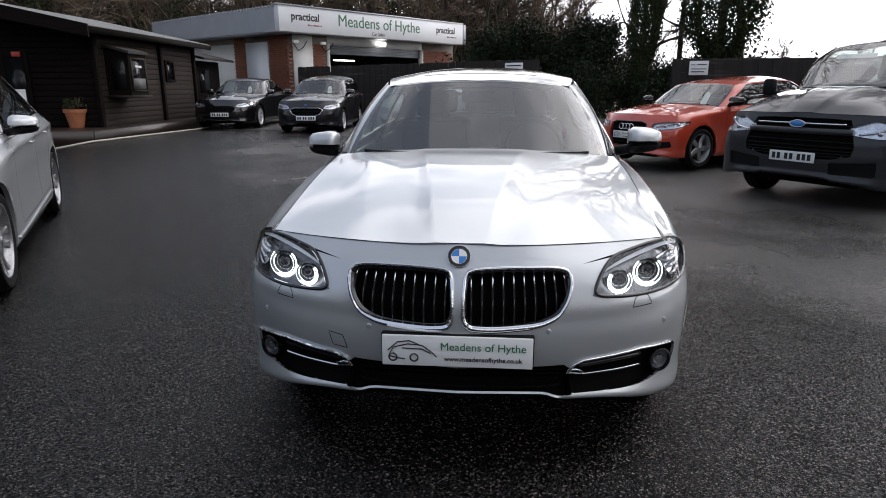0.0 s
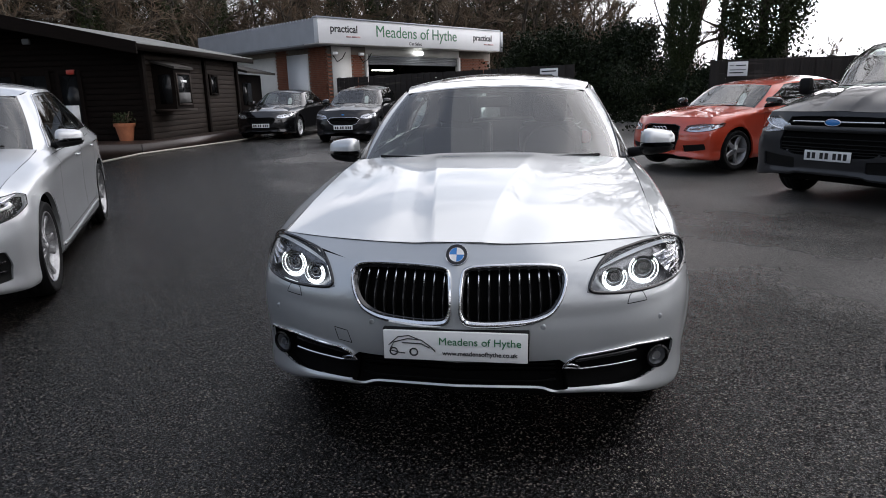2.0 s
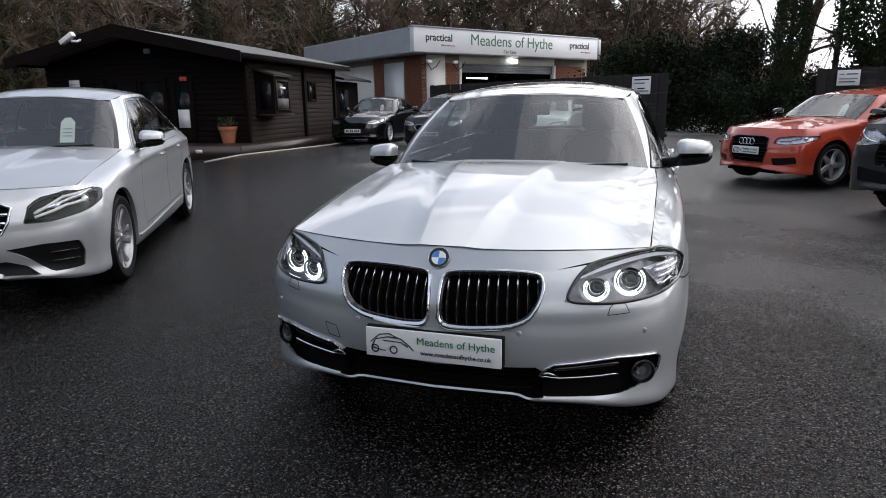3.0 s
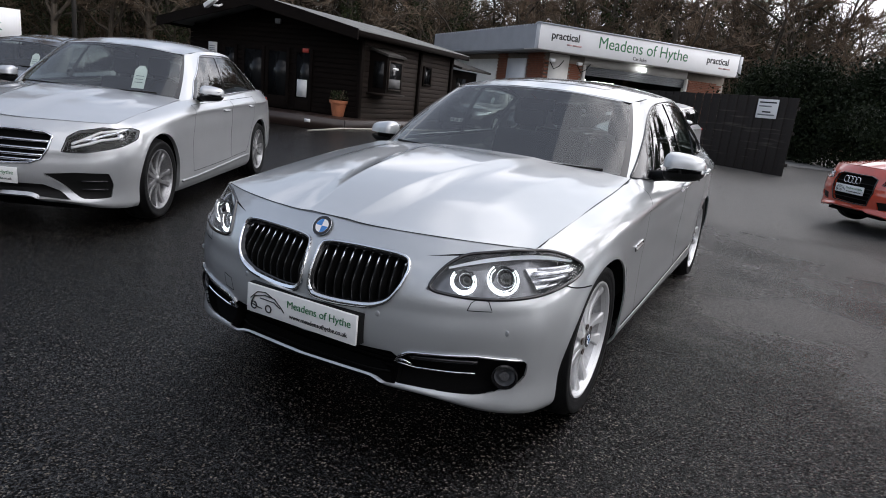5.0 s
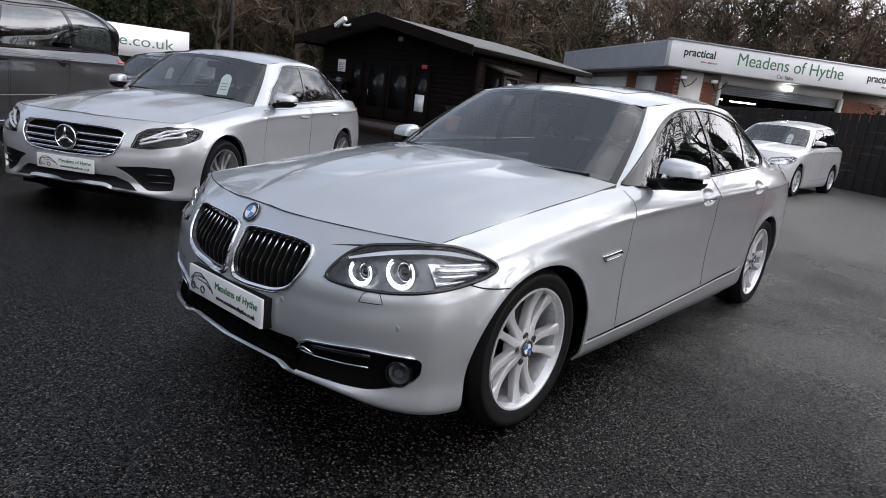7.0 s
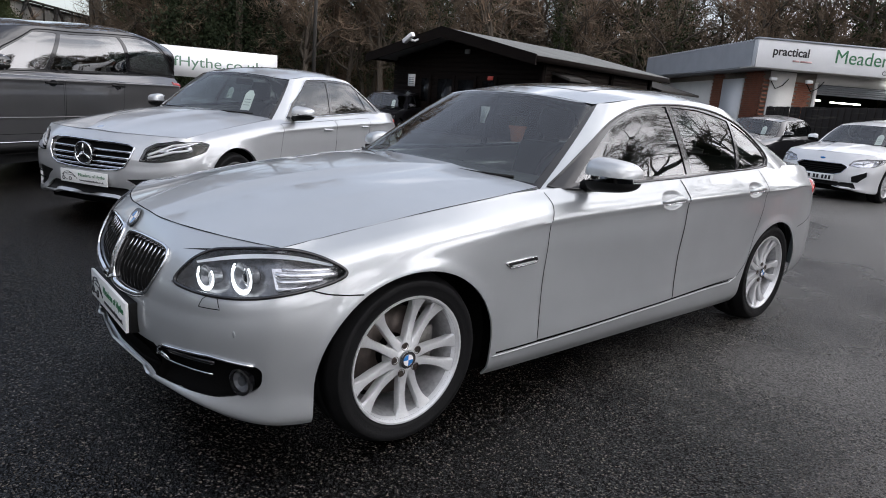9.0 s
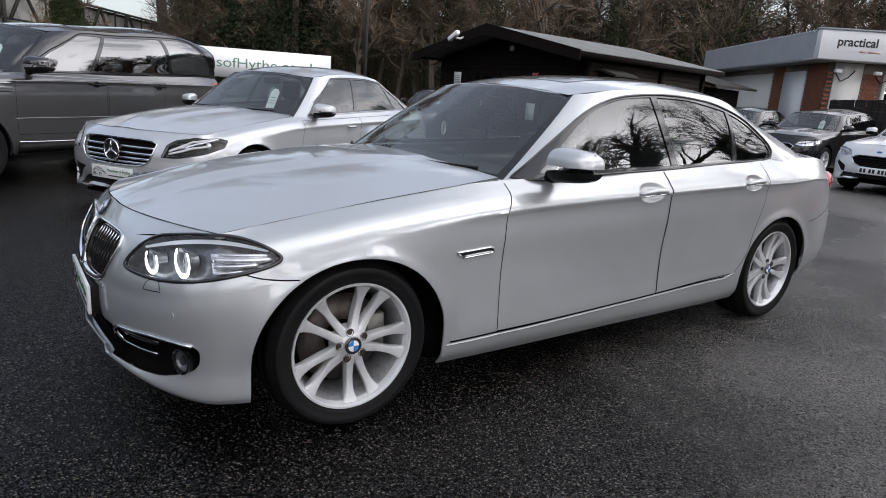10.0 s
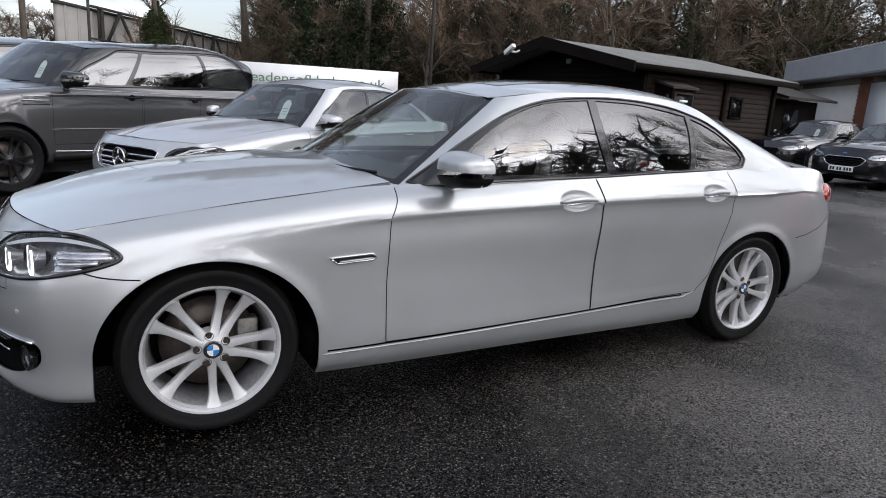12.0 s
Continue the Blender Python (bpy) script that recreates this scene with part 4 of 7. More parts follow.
    rim = hull([(v.co.x, v.co.y) for v in gp.verts])
    R, N = along(body, [tuple(p) for p in rim] + [tuple(rim[0])], .003, .004)
    for sgn in (1, -1):
        g = new("grille")
        g.parent = car
        back = lift(gp.copy(), body, -.045)
        zs = [p[2] for p in R]
        ringb = tube([tuple(p) for p in R[:-1]], [.0065 + .0075 * max(0, 1 - (p[2] - min(zs)) / .06) for p in R[:-1]], 8, True)
        inner = tube([tuple(p - .018 * n) for p, n in zip(R[:-1], N)], .014, 6, True)
        if sgn < 0:
            back, ringb, inner = other(back), other(ringb), other(inner)
        part("grille_backing", back, GAP, g)
        part("chrome_surround", ringb, CHROME, g, "chrome kidney surround")
        part("inner_frame", inner, GLOSSBLACK, g)
        ur = [p[0] for p in rim]
        for k in range(10):
            u = min(ur) + (max(ur) - min(ur)) * (k + .75) / 10.3
            vv = []
            for (a, b), (c, d) in zip(rim, rim[1:] + rim[:1]):
                if (a - u) * (c - u) < 0:
                    vv.append(b + (d - b) * (u - a) / (c - a))
            if len(vv) < 2:
                continue
            v0, v1 = min(vv), max(vv)
            Q = [body.at(u, v0 + (v1 - v0) * t) + body.normal(u, v0 + (v1 - v0) * t) * (-.020 + .012 * math.sin(math.pi * min(1, t * 1.1))) for t in np.linspace(0.02, .98, 9)]
            sl = bmesh.new()
            prev = None
            for q in Q:
                ring = [sl.verts.new((sgn * (q[0] + dx), q[1] + dy, q[2])) for dx, dy in ((-.0035, .0), (.0035, .0), (.006, .03), (-.006, .03))]
                if prev:
                    for i in range(4):
                        sl.faces.new((prev[i], prev[(i + 1) % 4], ring[(i + 1) % 4], ring[i]))
                prev = ring
            bmesh.ops.recalc_face_normals(sl, faces=sl.faces)
            part("grille_slat", sl, BLACK, g)
            edge = [Vector((sgn * q[0], q[1] - .0015, q[2])) for q in Q]
            part("slat_edge", tube(edge[6:], .0036, 5), CHROME, g)
            part("slat_edge", tube(edge[:6], .0018, 4), GLOSSBLACK, g)
    gp.free()
    # lower intakes
    it = P["intake"]
    part("lower_intake", mirror(lift(it, body, -.06)), GAP, car)
    for z in (.285, .305, .325, .342):
        pts = [body.at(*body.find("f", x, z, 0, .2)) + np.array([0, .022, 0]) for x in np.linspace(0, .36, 10)]
        part("intake_slat", tube([(-p[0], p[1], p[2]) for p in pts[:0:-1]] + [tuple(p) for p in pts], .004, 5), GAP, car)
    si = P["side_intake"]
    pair("side_intake", lift(si.copy(), body, -.04), GAP, car)
    rim = hull([(v.co.x, v.co.y) for v in si.verts])
    R, N = along(body, [tuple(p) for p in rim] + [tuple(rim[0])], .004, 0)
    wall = bmesh.new()
    a = [wall.verts.new(p + .001 * n) for p, n in zip(R[:-1], N)]
    b = [wall.verts.new(p - .04 * n) for p, n in zip(R[:-1], N)]
    for i in range(len(a)):
        wall.faces.new((a[i], a[(i + 1) % len(a)], b[(i + 1) % len(a)], b[i]))
    pair("intake_wall", wall, GAP, car)
    si.free()

    def on(pts, out=.004):
        return [tuple(p) for p in along(body, [body.find("f", a, b, 0, .21) for a, b in pts], .004, out)[0]]

    pair("intake_trim", tube(on([(.383, .337), (.403, .367), (.437, .386), (.581, .402), (.65, .409), (.785, .401)]), .005, 6), CHROME, car, "chrome strip")
    pair("intake_trim", tube(on([(.383, .335), (.454, .326), (.56, .332), (.655, .341)], .0), .004, 6), CHROME, car, "chrome strip")
    pair("intake_blade", tube(on([(.43, .355), (.55, .368), (.66, .378)], -.014), .010, 6), GLOSSBLACK, car)
    pair("intake_trim", tube(on([(.390, .345), (.415, .349), (.445, .336)], .001), .0055, 6), CHROME, car, "chrome arrow tip")
    for sgn in (1, -1):
        fog = new("fog_lamp")
        fog.parent = car
        c = body.at(*body.find("f", .738, .335, 0, .21))
        m = Matrix.Translation((sgn * c[0], c[1] + .012, c[2])) @ Matrix.Rotation(math.pi / 2 + sgn * .40, 4, "Z")
        for nm, prof, mt in (("bezel", [(.012, .044), (-.012, .046), (-.014, .040), (.01, .038)], GLOSSBLACK), ("reflector", [(-.002, .037), (.014, .030), (.03, .0005)], LAMPDARK), ("cutoff_shield", [(.004, .020), (-.004, .016), (-.004, .0005)], CHROME), ("lens", [(-.008, .040), (-.012, .025), (-.014, .0005)], LENS)):
            b = lathe(prof, 24)
            bmesh.ops.transform(b, matrix=m, verts=b.verts)
            part(nm, b, mt, fog)
    # plate, badge
    py = float(body.at(*body.find("f", 0, .43, 0, .2))[1])
    plate(car, Matrix.Translation((0, py - .016, .432)) @ Matrix.Rotation(math.pi / 2, 4, "X"))
    part("plate_holder", box(-.265, .265, py - .008, py + .03, .375, .489, .004), BLACK, car)
    u, v = body.find("f", 0, .742, 0, .15)
    c, n = body.at(u, v), Vector(body.normal(max(u, .004), v))
    n.x = 0
    n.normalize()
    rot = Vector((0, 0, 1)).rotation_difference(n).to_matrix().to_4x4()
    roundel(car, Matrix.Translation(Vector((0, c[1], c[2])) + n * .003) @ rot, .041)
    # washers, sensors, tow cover
    pair("washer_cover", ribbon(body, [body.find("f", a, b, 0, .21) for a, b in ((.610, .566), (.617, .592), (.630, .604), (.650, .607), (.668, .600), (.684, .570), (.610, .566))], .003, .001), GAP, car)
    tow = ribbon(body, [body.find("f", a, b, 0, .21) for a, b in ((.397, .409), (.413, .457), (.467, .466), (.452, .416), (.397, .409))], .003, .001)
    t2 = other(tow)
    tow.free()
    part("tow_cover", t2, GAP, car)
    for x, z in ((.312, .500), (.735, .500)):
        c = body.at(*body.find("f", x, z, 0, .21))
        s = bmesh.new()
        bmesh.ops.create_uvsphere(s, u_segments=12, v_segments=6, radius=.011, matrix=Matrix.Translation(tuple(c)) @ Matrix.Diagonal((1, .25, 1, 1)))
        pair("parking_sensor", s, SILVER, car)
    # bumper joint on the wing
    pair("bumper_joint", ribbon(body, [body.find("s", a, b, .1, .3) for a, b in ((.417, .655), (.478, .638), (.549, .629), (.60, .627))], .005), GAP, car)
    pair("bumper_joint", ribbon(body, [body.find("s", a, b, .6, .97) for a, b in ((4.175, .625), (4.30, .640), (4.44, .672), (4.58, .735))], .004), GAP, car)
    # side: vent, handles, sill strip, door line
    fs = lambda a, b: body.find("s", a, b, .13, .87)
    vent = [fs(1.258, .667), fs(1.440, .677), fs(1.452, .660), fs(1.436, .652), fs(1.292, .643)]
    pts, N = along(body, vent + vent[:1], .002, .003)
    pair("side_vent", tube([tuple(p) for p in pts[:-1]], .0042, 6, True), CHROME, car, "chrome-framed side vent")
    pts, N = along(body, [fs(1.300, .650), fs(1.438, .659)], .003, .004)
    pair("vent_blade", tube([tuple(p) for p in pts], .0045, 6), SATIN, car)
    slot = bmesh.new()
    slot.faces.new([slot.verts.new(tuple(body.at(*p) + .0012 * body.normal(*p))) for p in vent])
    pair("vent_slot", slot, GLOSSBLACK, car)
    pts, N = along(body, [body.find("f", .556, .735, 0, .21), body.find("f", .50, .727, 0, .21), body.find("f", .43, .716, 0, .21)], .004, -.001)
    pair("brow_crease", tube([tuple(p) for p in pts], [.0042 * (1 - i / len(pts)) + .0004 for i in range(len(pts))], 5), GAP, car)
    for a, b in ((2.345, 2.565), (3.29, 3.485)):
        z = .872 if a < 3 else .902
        pts, N = along(body, [fs(a, z - .004), fs((a + b) / 2, z + .004), fs(b, z + .004)], .003, .020)
        k = len(pts)
        P2 = [tuple(p - .022 * n * (abs(i / (k - 1) * 2 - 1) ** 5)) for i, (p, n) in enumerate(zip(pts, N))]
        h = tube(P2, [.006 + .009 * math.sin(math.pi * i / (k - 1)) for i in range(k)], 8)
        pair("door_handle", h, SILVER, car)
        key, cy, cz, ra, rb = ("cup_front", 2.455, .874, .108, .049) if a < 3 else ("cup_rear", 3.388, .904, .102, .046)
        P[key].free()
        cup, rings = bmesh.new(), []
        mu = np.array(fs(cy, cz))
        edge = [np.array(fs(cy + ra * math.cos(q), cz + rb * math.sin(q))) for q in np.linspace(0, 2 * math.pi, 36, endpoint=False)]
        for r, dep in ((1.03, -.0006), (.97, .0005), (.90, .006), (.75, .014), (.5, .020), (.2, .023)):
            rings.append([cup.verts.new(tuple(body.at(*(mu + (e - mu) * r)) - dep * body.normal(*(mu + (e - mu) * r)))) for e in edge])
        for ra_, rb_ in zip(rings, rings[1:]):
            for i in range(36):
                j = (i + 1) % 36
                cup.faces.new((ra_[i], ra_[j], rb_[j], rb_[i]))
        cup.faces.new(rings[-1])
        bmesh.ops.recalc_face_normals(cup, faces=cup.faces)
        pair("handle_cup", cup, SILVER, car, sharp=60)
        pts, N = along(body, [fs(a + .012, z - .014), fs((a + b) / 2, z - .007), fs(b - .012, z - .006)], .003, .020)
        pair("handle_strip", tube([tuple(p - .012 * n * (abs(i / (len(pts) - 1) * 2 - 1) ** 5)) for i, (p, n) in enumerate(zip(pts, N))], .0035, 6), CHROME, car)
    pts, N = along(body, [fs(1.24, .272), fs(1.51, .277), fs(2.60, .315), fs(3.25, .338), fs(3.33, .365)], .003, .001)
    pair("sill_strip", tube([tuple(p) for p in pts], .003, 5), SATIN, car, "bright sill strip")
    pair("sill_shadow_gap", ribbon(body, [fs(1.26, .286), fs(1.51, .290), fs(2.60, .328), fs(3.24, .352)], .008, .0008), GAP, car)
    door_mirror(car, .86, 1.80, .945, SILVER, 1.0, (.03, .08, -.04))
    # wipers
    for x0, x1, dy in ((-.05, .62, .0), (-.62, -.02, .02)):
        q = [cab.at(*cab.find("f", abs(x), .962, 0, .25)) for x in np.linspace(x0, x1, 8)]
        pts = [(x, float(p[1]) - .012, float(p[2]) + .006) for x, p in zip(np.linspace(x0, x1, 8), q)]
        part("wiper", tube(pts, .008, 5), BLACK, car)
    # tail lamps
    c = body.at(*body.find("s", 4.60, .865, .7, .97))
    tl = bmesh.new()
    bmesh.ops.create_uvsphere(tl, u_segments=20, v_segments=12, radius=1, matrix=Matrix.Translation(tuple(c - np.array([.025, .0, 0]))) @ Matrix.Rotation(radians(28), 4, "Z") @ Matrix.Diagonal((.045, .13, .075, 1)))
    pair("tail_lamp", tl, TAIL, car)
    # roof aerial
    fin = bmesh.new()
    bmesh.ops.create_uvsphere(fin, u_segments=14, v_segments=8, radius=1, matrix=Matrix.Translation((0, 3.45, 1.40)) @ Matrix.Diagonal((.02, .08, .055, 1)))
    part("roof_aerial", fin, SILVER, car)
    return car


hero_car()


# ---- ground ----
def tarmac():
    m = mat("wet_tarmac", (0.045, 0.045, 0.047), 0.5)
    n, l = m.node_tree.nodes, m.node_tree.links
    p = n["Principled BSDF"]
    tc = n.new("ShaderNodeTexCoord")
    vor = n.new("ShaderNodeTexVoronoi")
    vor.inputs["Scale"].default_value = 165
    big = n.new("ShaderNodeTexNoise")
    big.inputs["Scale"].default_value, big.inputs["Detail"].default_value = 0.35, 5
    mid = n.new("ShaderNodeTexNoise")
    mid.inputs["Scale"].default_value, mid.inputs["Detail"].default_value = 9, 6
    for t in (vor, big, mid):
        l.new(tc.outputs["Object"], t.inputs["Vector"])
    ramp = n.new("ShaderNodeValToRGB")
    e = ramp.color_ramp.elements
    # sparse pale stones, with wet glints put into their colour
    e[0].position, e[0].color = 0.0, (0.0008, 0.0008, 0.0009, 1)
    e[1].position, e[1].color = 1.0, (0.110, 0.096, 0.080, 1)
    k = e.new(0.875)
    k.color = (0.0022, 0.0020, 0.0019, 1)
    sep = n.new("ShaderNodeSeparateColor")
    l.new(vor.outputs["Color"], sep.inputs[0])
    l.new(sep.outputs[0], ramp.inputs[0])
    mix = n.new("ShaderNodeMix")
    mix.data_type, mix.blend_type = "RGBA", "MULTIPLY"
    mr = n.new("ShaderNodeMapRange")
    mr.inputs["From Min"].default_value, mr.inputs["From Max"].default_value = 0.3, 0.7
    mr.inputs["To Min"].default_value, mr.inputs["To Max"].default_value = 0.65, 1.15
    l.new(mid.outputs["Fac"], mr.inputs["Value"])
    mix.inputs["Factor"].default_value = 1.0
    l.new(ramp.outputs[0], mix.inputs["A"])
    l.new(mr.outputs[0], mix.inputs["B"])
    # sky glare painted into colour: patches paler, duller towards the yard's open side
    across, lean, glare = n.new("ShaderNodeVectorMath"), n.new("ShaderNodeMath"), n.new("ShaderNodeMapRange")
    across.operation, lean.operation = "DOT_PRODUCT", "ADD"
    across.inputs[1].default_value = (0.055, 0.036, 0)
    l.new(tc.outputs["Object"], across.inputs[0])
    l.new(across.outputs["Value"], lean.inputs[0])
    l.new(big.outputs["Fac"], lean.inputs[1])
    glare.inputs["From Min"].default_value, glare.inputs["From Max"].default_value = 0.62, 0.86
    l.new(lean.outputs[0], glare.inputs["Value"])
    glare_mix = n.new("ShaderNodeMix")
    glare_mix.data_type, glare_mix.blend_type = "RGBA", "ADD"
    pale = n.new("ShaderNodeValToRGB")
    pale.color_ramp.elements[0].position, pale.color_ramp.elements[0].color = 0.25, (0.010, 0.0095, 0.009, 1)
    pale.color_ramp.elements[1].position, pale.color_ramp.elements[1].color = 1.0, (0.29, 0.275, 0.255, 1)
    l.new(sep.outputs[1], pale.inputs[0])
    l.new(pale.outputs[0], glare_mix.inputs["B"])
    l.new(glare.outputs[0], glare_mix.inputs["Factor"])
    l.new(mix.outputs["Result"], glare_mix.inputs["A"])
    l.new(glare_mix.outputs["Result"], p.inputs["Base Color"])
    # each stone has its own film of water
    wet = n.new("ShaderNodeMapRange")
    wet.inputs["From Min"].default_value, wet.inputs["From Max"].default_value = 0.45, 1.0
    wet.inputs["To Min"].default_value, wet.inputs["To Max"].default_value = 0.05, 1.0
    l.new(sep.outputs[2], wet.inputs["Value"])
    l.new(wet.outputs[0], p.inputs["Specular IOR Level"])
    rr = n.new("ShaderNodeMapRange")
    rr.inputs["To Min"].default_value, rr.inputs["To Max"].default_value = 0.22, 0.34
    l.new(glare.outputs[0], rr.inputs["Value"])
    l.new(rr.outputs[0], p.inputs["Roughness"])
    b = n.new("ShaderNodeBump")
    b.inputs["Strength"].default_value, b.inputs["Distance"].default_value = 0.8, 0.0045
    l.new(vor.outputs["Distance"], b.inputs["Height"])
    l.new(b.outputs["Normal"], p.inputs["Normal"])
    return m


def rise(x, y):
    """The yard climbs slightly towards the fence."""
    return .11 * step(7.5, 12.5, y) * step(-9.15, -8.85, x)


g = bmesh.new()
xs = [-400, -200, -100, -50, -25, -12, -10, *np.linspace(-9.2, -8.8, 5), *np.linspace(-8, 30, 20), 50, 100, 200, 400]
ys = [-400, -200, -100, -50, -25, -10, 0, *np.linspace(7, 13, 13), 16, 20, 30, 50, 100, 200, 400]
rows = [[g.verts.new((float(x), float(y), float(rise(x, y)))) for x in xs] for y in ys]
for a, b in zip(rows, rows[1:]):
    for k in range(len(xs) - 1):
        g.faces.new((a[k], a[k + 1], b[k + 1], b[k]))
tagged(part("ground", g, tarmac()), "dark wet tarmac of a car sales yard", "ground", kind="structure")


# ---- the other cars ----
UK = BASE["uk"]


def side_glass(three=True, quarter=True):
    k = UK
    dl = [(k[3] + .010, .07), (k[8] - .006, .07), (k[8] - .022, .55), (k[7] + .008, .91), (k[4] - .008, .93), (k[3] + .018, .45)]
    if three:
        ws = [[(k[3] + .030, .12), (k[5] + .010, .12), (k[5] + .006, .87), (k[4] - .006, .88), (k[3] + .028, .42)],
              [(k[5] + .022, .12), (k[7] - .002, .12), (k[7] - .008, .86), (k[5] + .018, .87)]]
        if quarter:
            ws.append([(k[7] + .008, .12), (k[8] - .018, .12), (k[8] - .032, .52), (k[7] + .002, .84)])
    else:
        ws = [[(k[3] + .030, .12), (k[6] - .006, .12), (k[6] - .010, .87), (k[4] - .006, .88), (k[3] + .028, .42)],
              [(k[6] + .010, .12), (k[8] - .018, .12), (k[8] - .032, .52), (k[7] + .002, .84), (k[6] + .006, .87)]]
    return dl, ws


def estate_glass():
    """Three panes whose pillars lean back, with a straight raked rear edge."""
    k = UK
    b, c = k[3] + .75 * (k[5] - k[3]), k[5] + .66 * (k[7] - k[5])
    dl = [(k[3] + .010, .07), (k[8] - .004, .07), (k[7] + .014, .91), (k[4] - .008, .93), (k[3] + .018, .45)]
    return dl, [[(k[3] + .030, .12), (b, .12), (b - .003, .87), (k[4] - .006, .88), (k[3] + .028, .42)],
                [(b + .011, .12), (c - .004, .12), (c - .018, .86), (b + .008, .87)],
                [(c + .006, .12), (k[8] - .016, .12), (k[7] + .002, .85), (c - .008, .86)]]


def generic(name, label, m, S, col, hubs, tyre, rim, lamp, grille, intake=None, side_intake=None, doors=None, plate_z=.45, plate_kind="bars", tag=True, bars=2, bar_mat=None,
            alloy=None, spokes=5, pairs=True, glass3=True, mirror_at=None, mirror_cap=None, trim=None, roofcol=None, van=False, handles=(), group="cars parked in the yard", res=(120, 30), grille_rim=None, lamp_in=None, drl=False, handle_mat=None, arch=None, quarter=True, bar_r=None, pane=None, mirror_s=1.0, panes=None):
    car = thing(name, label, "van" if van else "car", m, group)
    body, hood, cab = S["body"], S["hood"], S["cab"]
    dl, ws = panes or side_glass(glass3, quarter)
    dl, ws = soften(dl, .035), [soften(w, .025) for w in ws]
    cuts = {"lamp": lamp, "grille": grille}
    if intake:
        cuts["intake"] = intake
    if side_intake:
        cuts["side_intake"] = side_intake
    spec = dict(hubs=hubs, tyre=tyre, rim=rim, arch=arch or tyre + .045, tyre_w=.215, res=res, daylight=dl, windows=ws, doors=doors or {}, cuts=cuts, alloy=alloy or ALLOY, spokes=spokes, pairs=pairs,
                trim=trim or GLOSSBLACK, glass=pane or GLASSC, roofcol=roofcol or col, front=.24, side=(.11, .89), sharp=("lamp", "side_intake"), wide_screen=van)
    P = shell(car, S, col, spec)
    for key, piece in P.items():
        rimuv = hull([(v.co.x, v.co.y) for v in piece.verts]) if len(piece.verts) > 3 else []
        if not rimuv:
            continue
        if key == "lamp":
            L = lift(piece.copy(), body, .003)
            for o in pair("headlamp", L, LENS, car, "clear headlamp lens"):
                o.visible_shadow = False
            pair("lamp_bowl", lift(piece.copy(), body, -.03), lamp_in or LAMPDARK, car)
            us, vs = [p[0] for p in rimuv], [p[1] for p in rimuv]
            u0, u1, v0, v1 = min(us), max(us), min(vs), max(vs)
            for dv in (.30, .0) if drl else ():
                pts, N = along(body, [(u0 + (u1 - u0) * .10, v0 + (v1 - v0) * (.22 + dv * .4)), (u0 + (u1 - u0) * .42, v0 + (v1 - v0) * (.50 + dv)), (u0 + (u1 - u0) * .66, v0 + (v1 - v0) * (.52 + dv)), (u0 + (u1 - u0) * (.92 if dv else .70), v0 + (v1 - v0) * (.62 + dv * .6))], .004, -.006)
                pair("lamp_blade", tube([tuple(p) for p in pts], .009, 6), WHITE, car, "white daytime lamp strip")
            for fu in (.30, .62):
                c = body.at(u0 + (u1 - u0) * fu, v0 + (v1 - v0) * (.45 + .12 * fu))
                s = bmesh.new()
                rr = .026 if drl else .030 if tyre < .4 else .045
                bmesh.ops.create_uvsphere(s, u_segments=14, v_segments=8, radius=rr, matrix=Matrix.Translation(tuple(c + np.array([0, .035, 0]))))
                pair("projector", s, LAMPIN, car)
            pts, N = along(body, [(u0 + (u1 - u0) * .12, v0 + (v1 - v0) * .42), (u0 + (u1 - u0) * .5, v0 + (v1 - v0) * .70), (u0 + (u1 - u0) * .92, v0 + (v1 - v0) * .78)], .004, -.012)
            pair("lamp_blade", tube([tuple(p) for p in pts], .010, 6), CHROME, car)
            R, N = along(body, [tuple(p) for p in rimuv] + [tuple(rimuv[0])], .005, .001)
            pair("lamp_edge", tube([tuple(p) for p in R[:-1]], .004, 5, True), GLOSSBLACK, car)
        elif key == "grille":
            part("grille_backing", mirror(lift(piece.copy(), body, -.03)), GAP, car)
            vs, us = [p[1] for p in rimuv], [p[0] for p in rimuv]
            for b in range(bars):
                v = min(vs) + (max(vs) - min(vs)) * (b + 1) / (bars + 1)
                ue = max(a + (c - a) * (v - b0) / (d - b0) for (a, b0), (c, d) in zip(rimuv, list(rimuv[1:]) + [rimuv[0]]) if (b0 - v) * (d - v) < 0) * .985
                pts = [body.at(u, v) - .012 * body.normal(u, v) for u in np.linspace(0.0, ue, 14)]
                r = bar_r or (.018 if bars < 3 else .006)
                part("grille_bar", tube([(-p[0], p[1], p[2]) for p in pts[:0:-1]] + [tuple(p) for p in pts], r, 6), bar_mat or BLACK, car)
            if grille_rim:
                out = [(0.0, float(body.at(0, grille[0][1])[2]))] + [(p[1], p[2]) for p in grille if len(p) == 3] + [(0.0, float(body.at(0, grille[-1][1])[2]))]
                q = []
                for (xa, za), (xb, zb) in zip(out, out[1:]):
                    for t in np.linspace(0, 1, 7)[:-1]:
                        uv = body.find("f", xa + (xb - xa) * t, za + (zb - za) * t, 0, .24)
                        q.append(tuple(body.at(*uv) + .003 * body.normal(*uv)))
                part("grille_surround", tube([(-a, b, c) for a, b, c in q[1:]] + q[:0:-1], .008, 6, True), grille_rim, car)
        elif key == "intake":
            part("lower_intake", mirror(lift(piece.copy(), body, -.02)), BLACK, car)
        else:
            pair("side_intake", lift(piece.copy(), body, -.02), BLACK, car)
        piece.free()
    y = float(body.at(*body.find("f", 0.0, plate_z, 0, .2))[1])
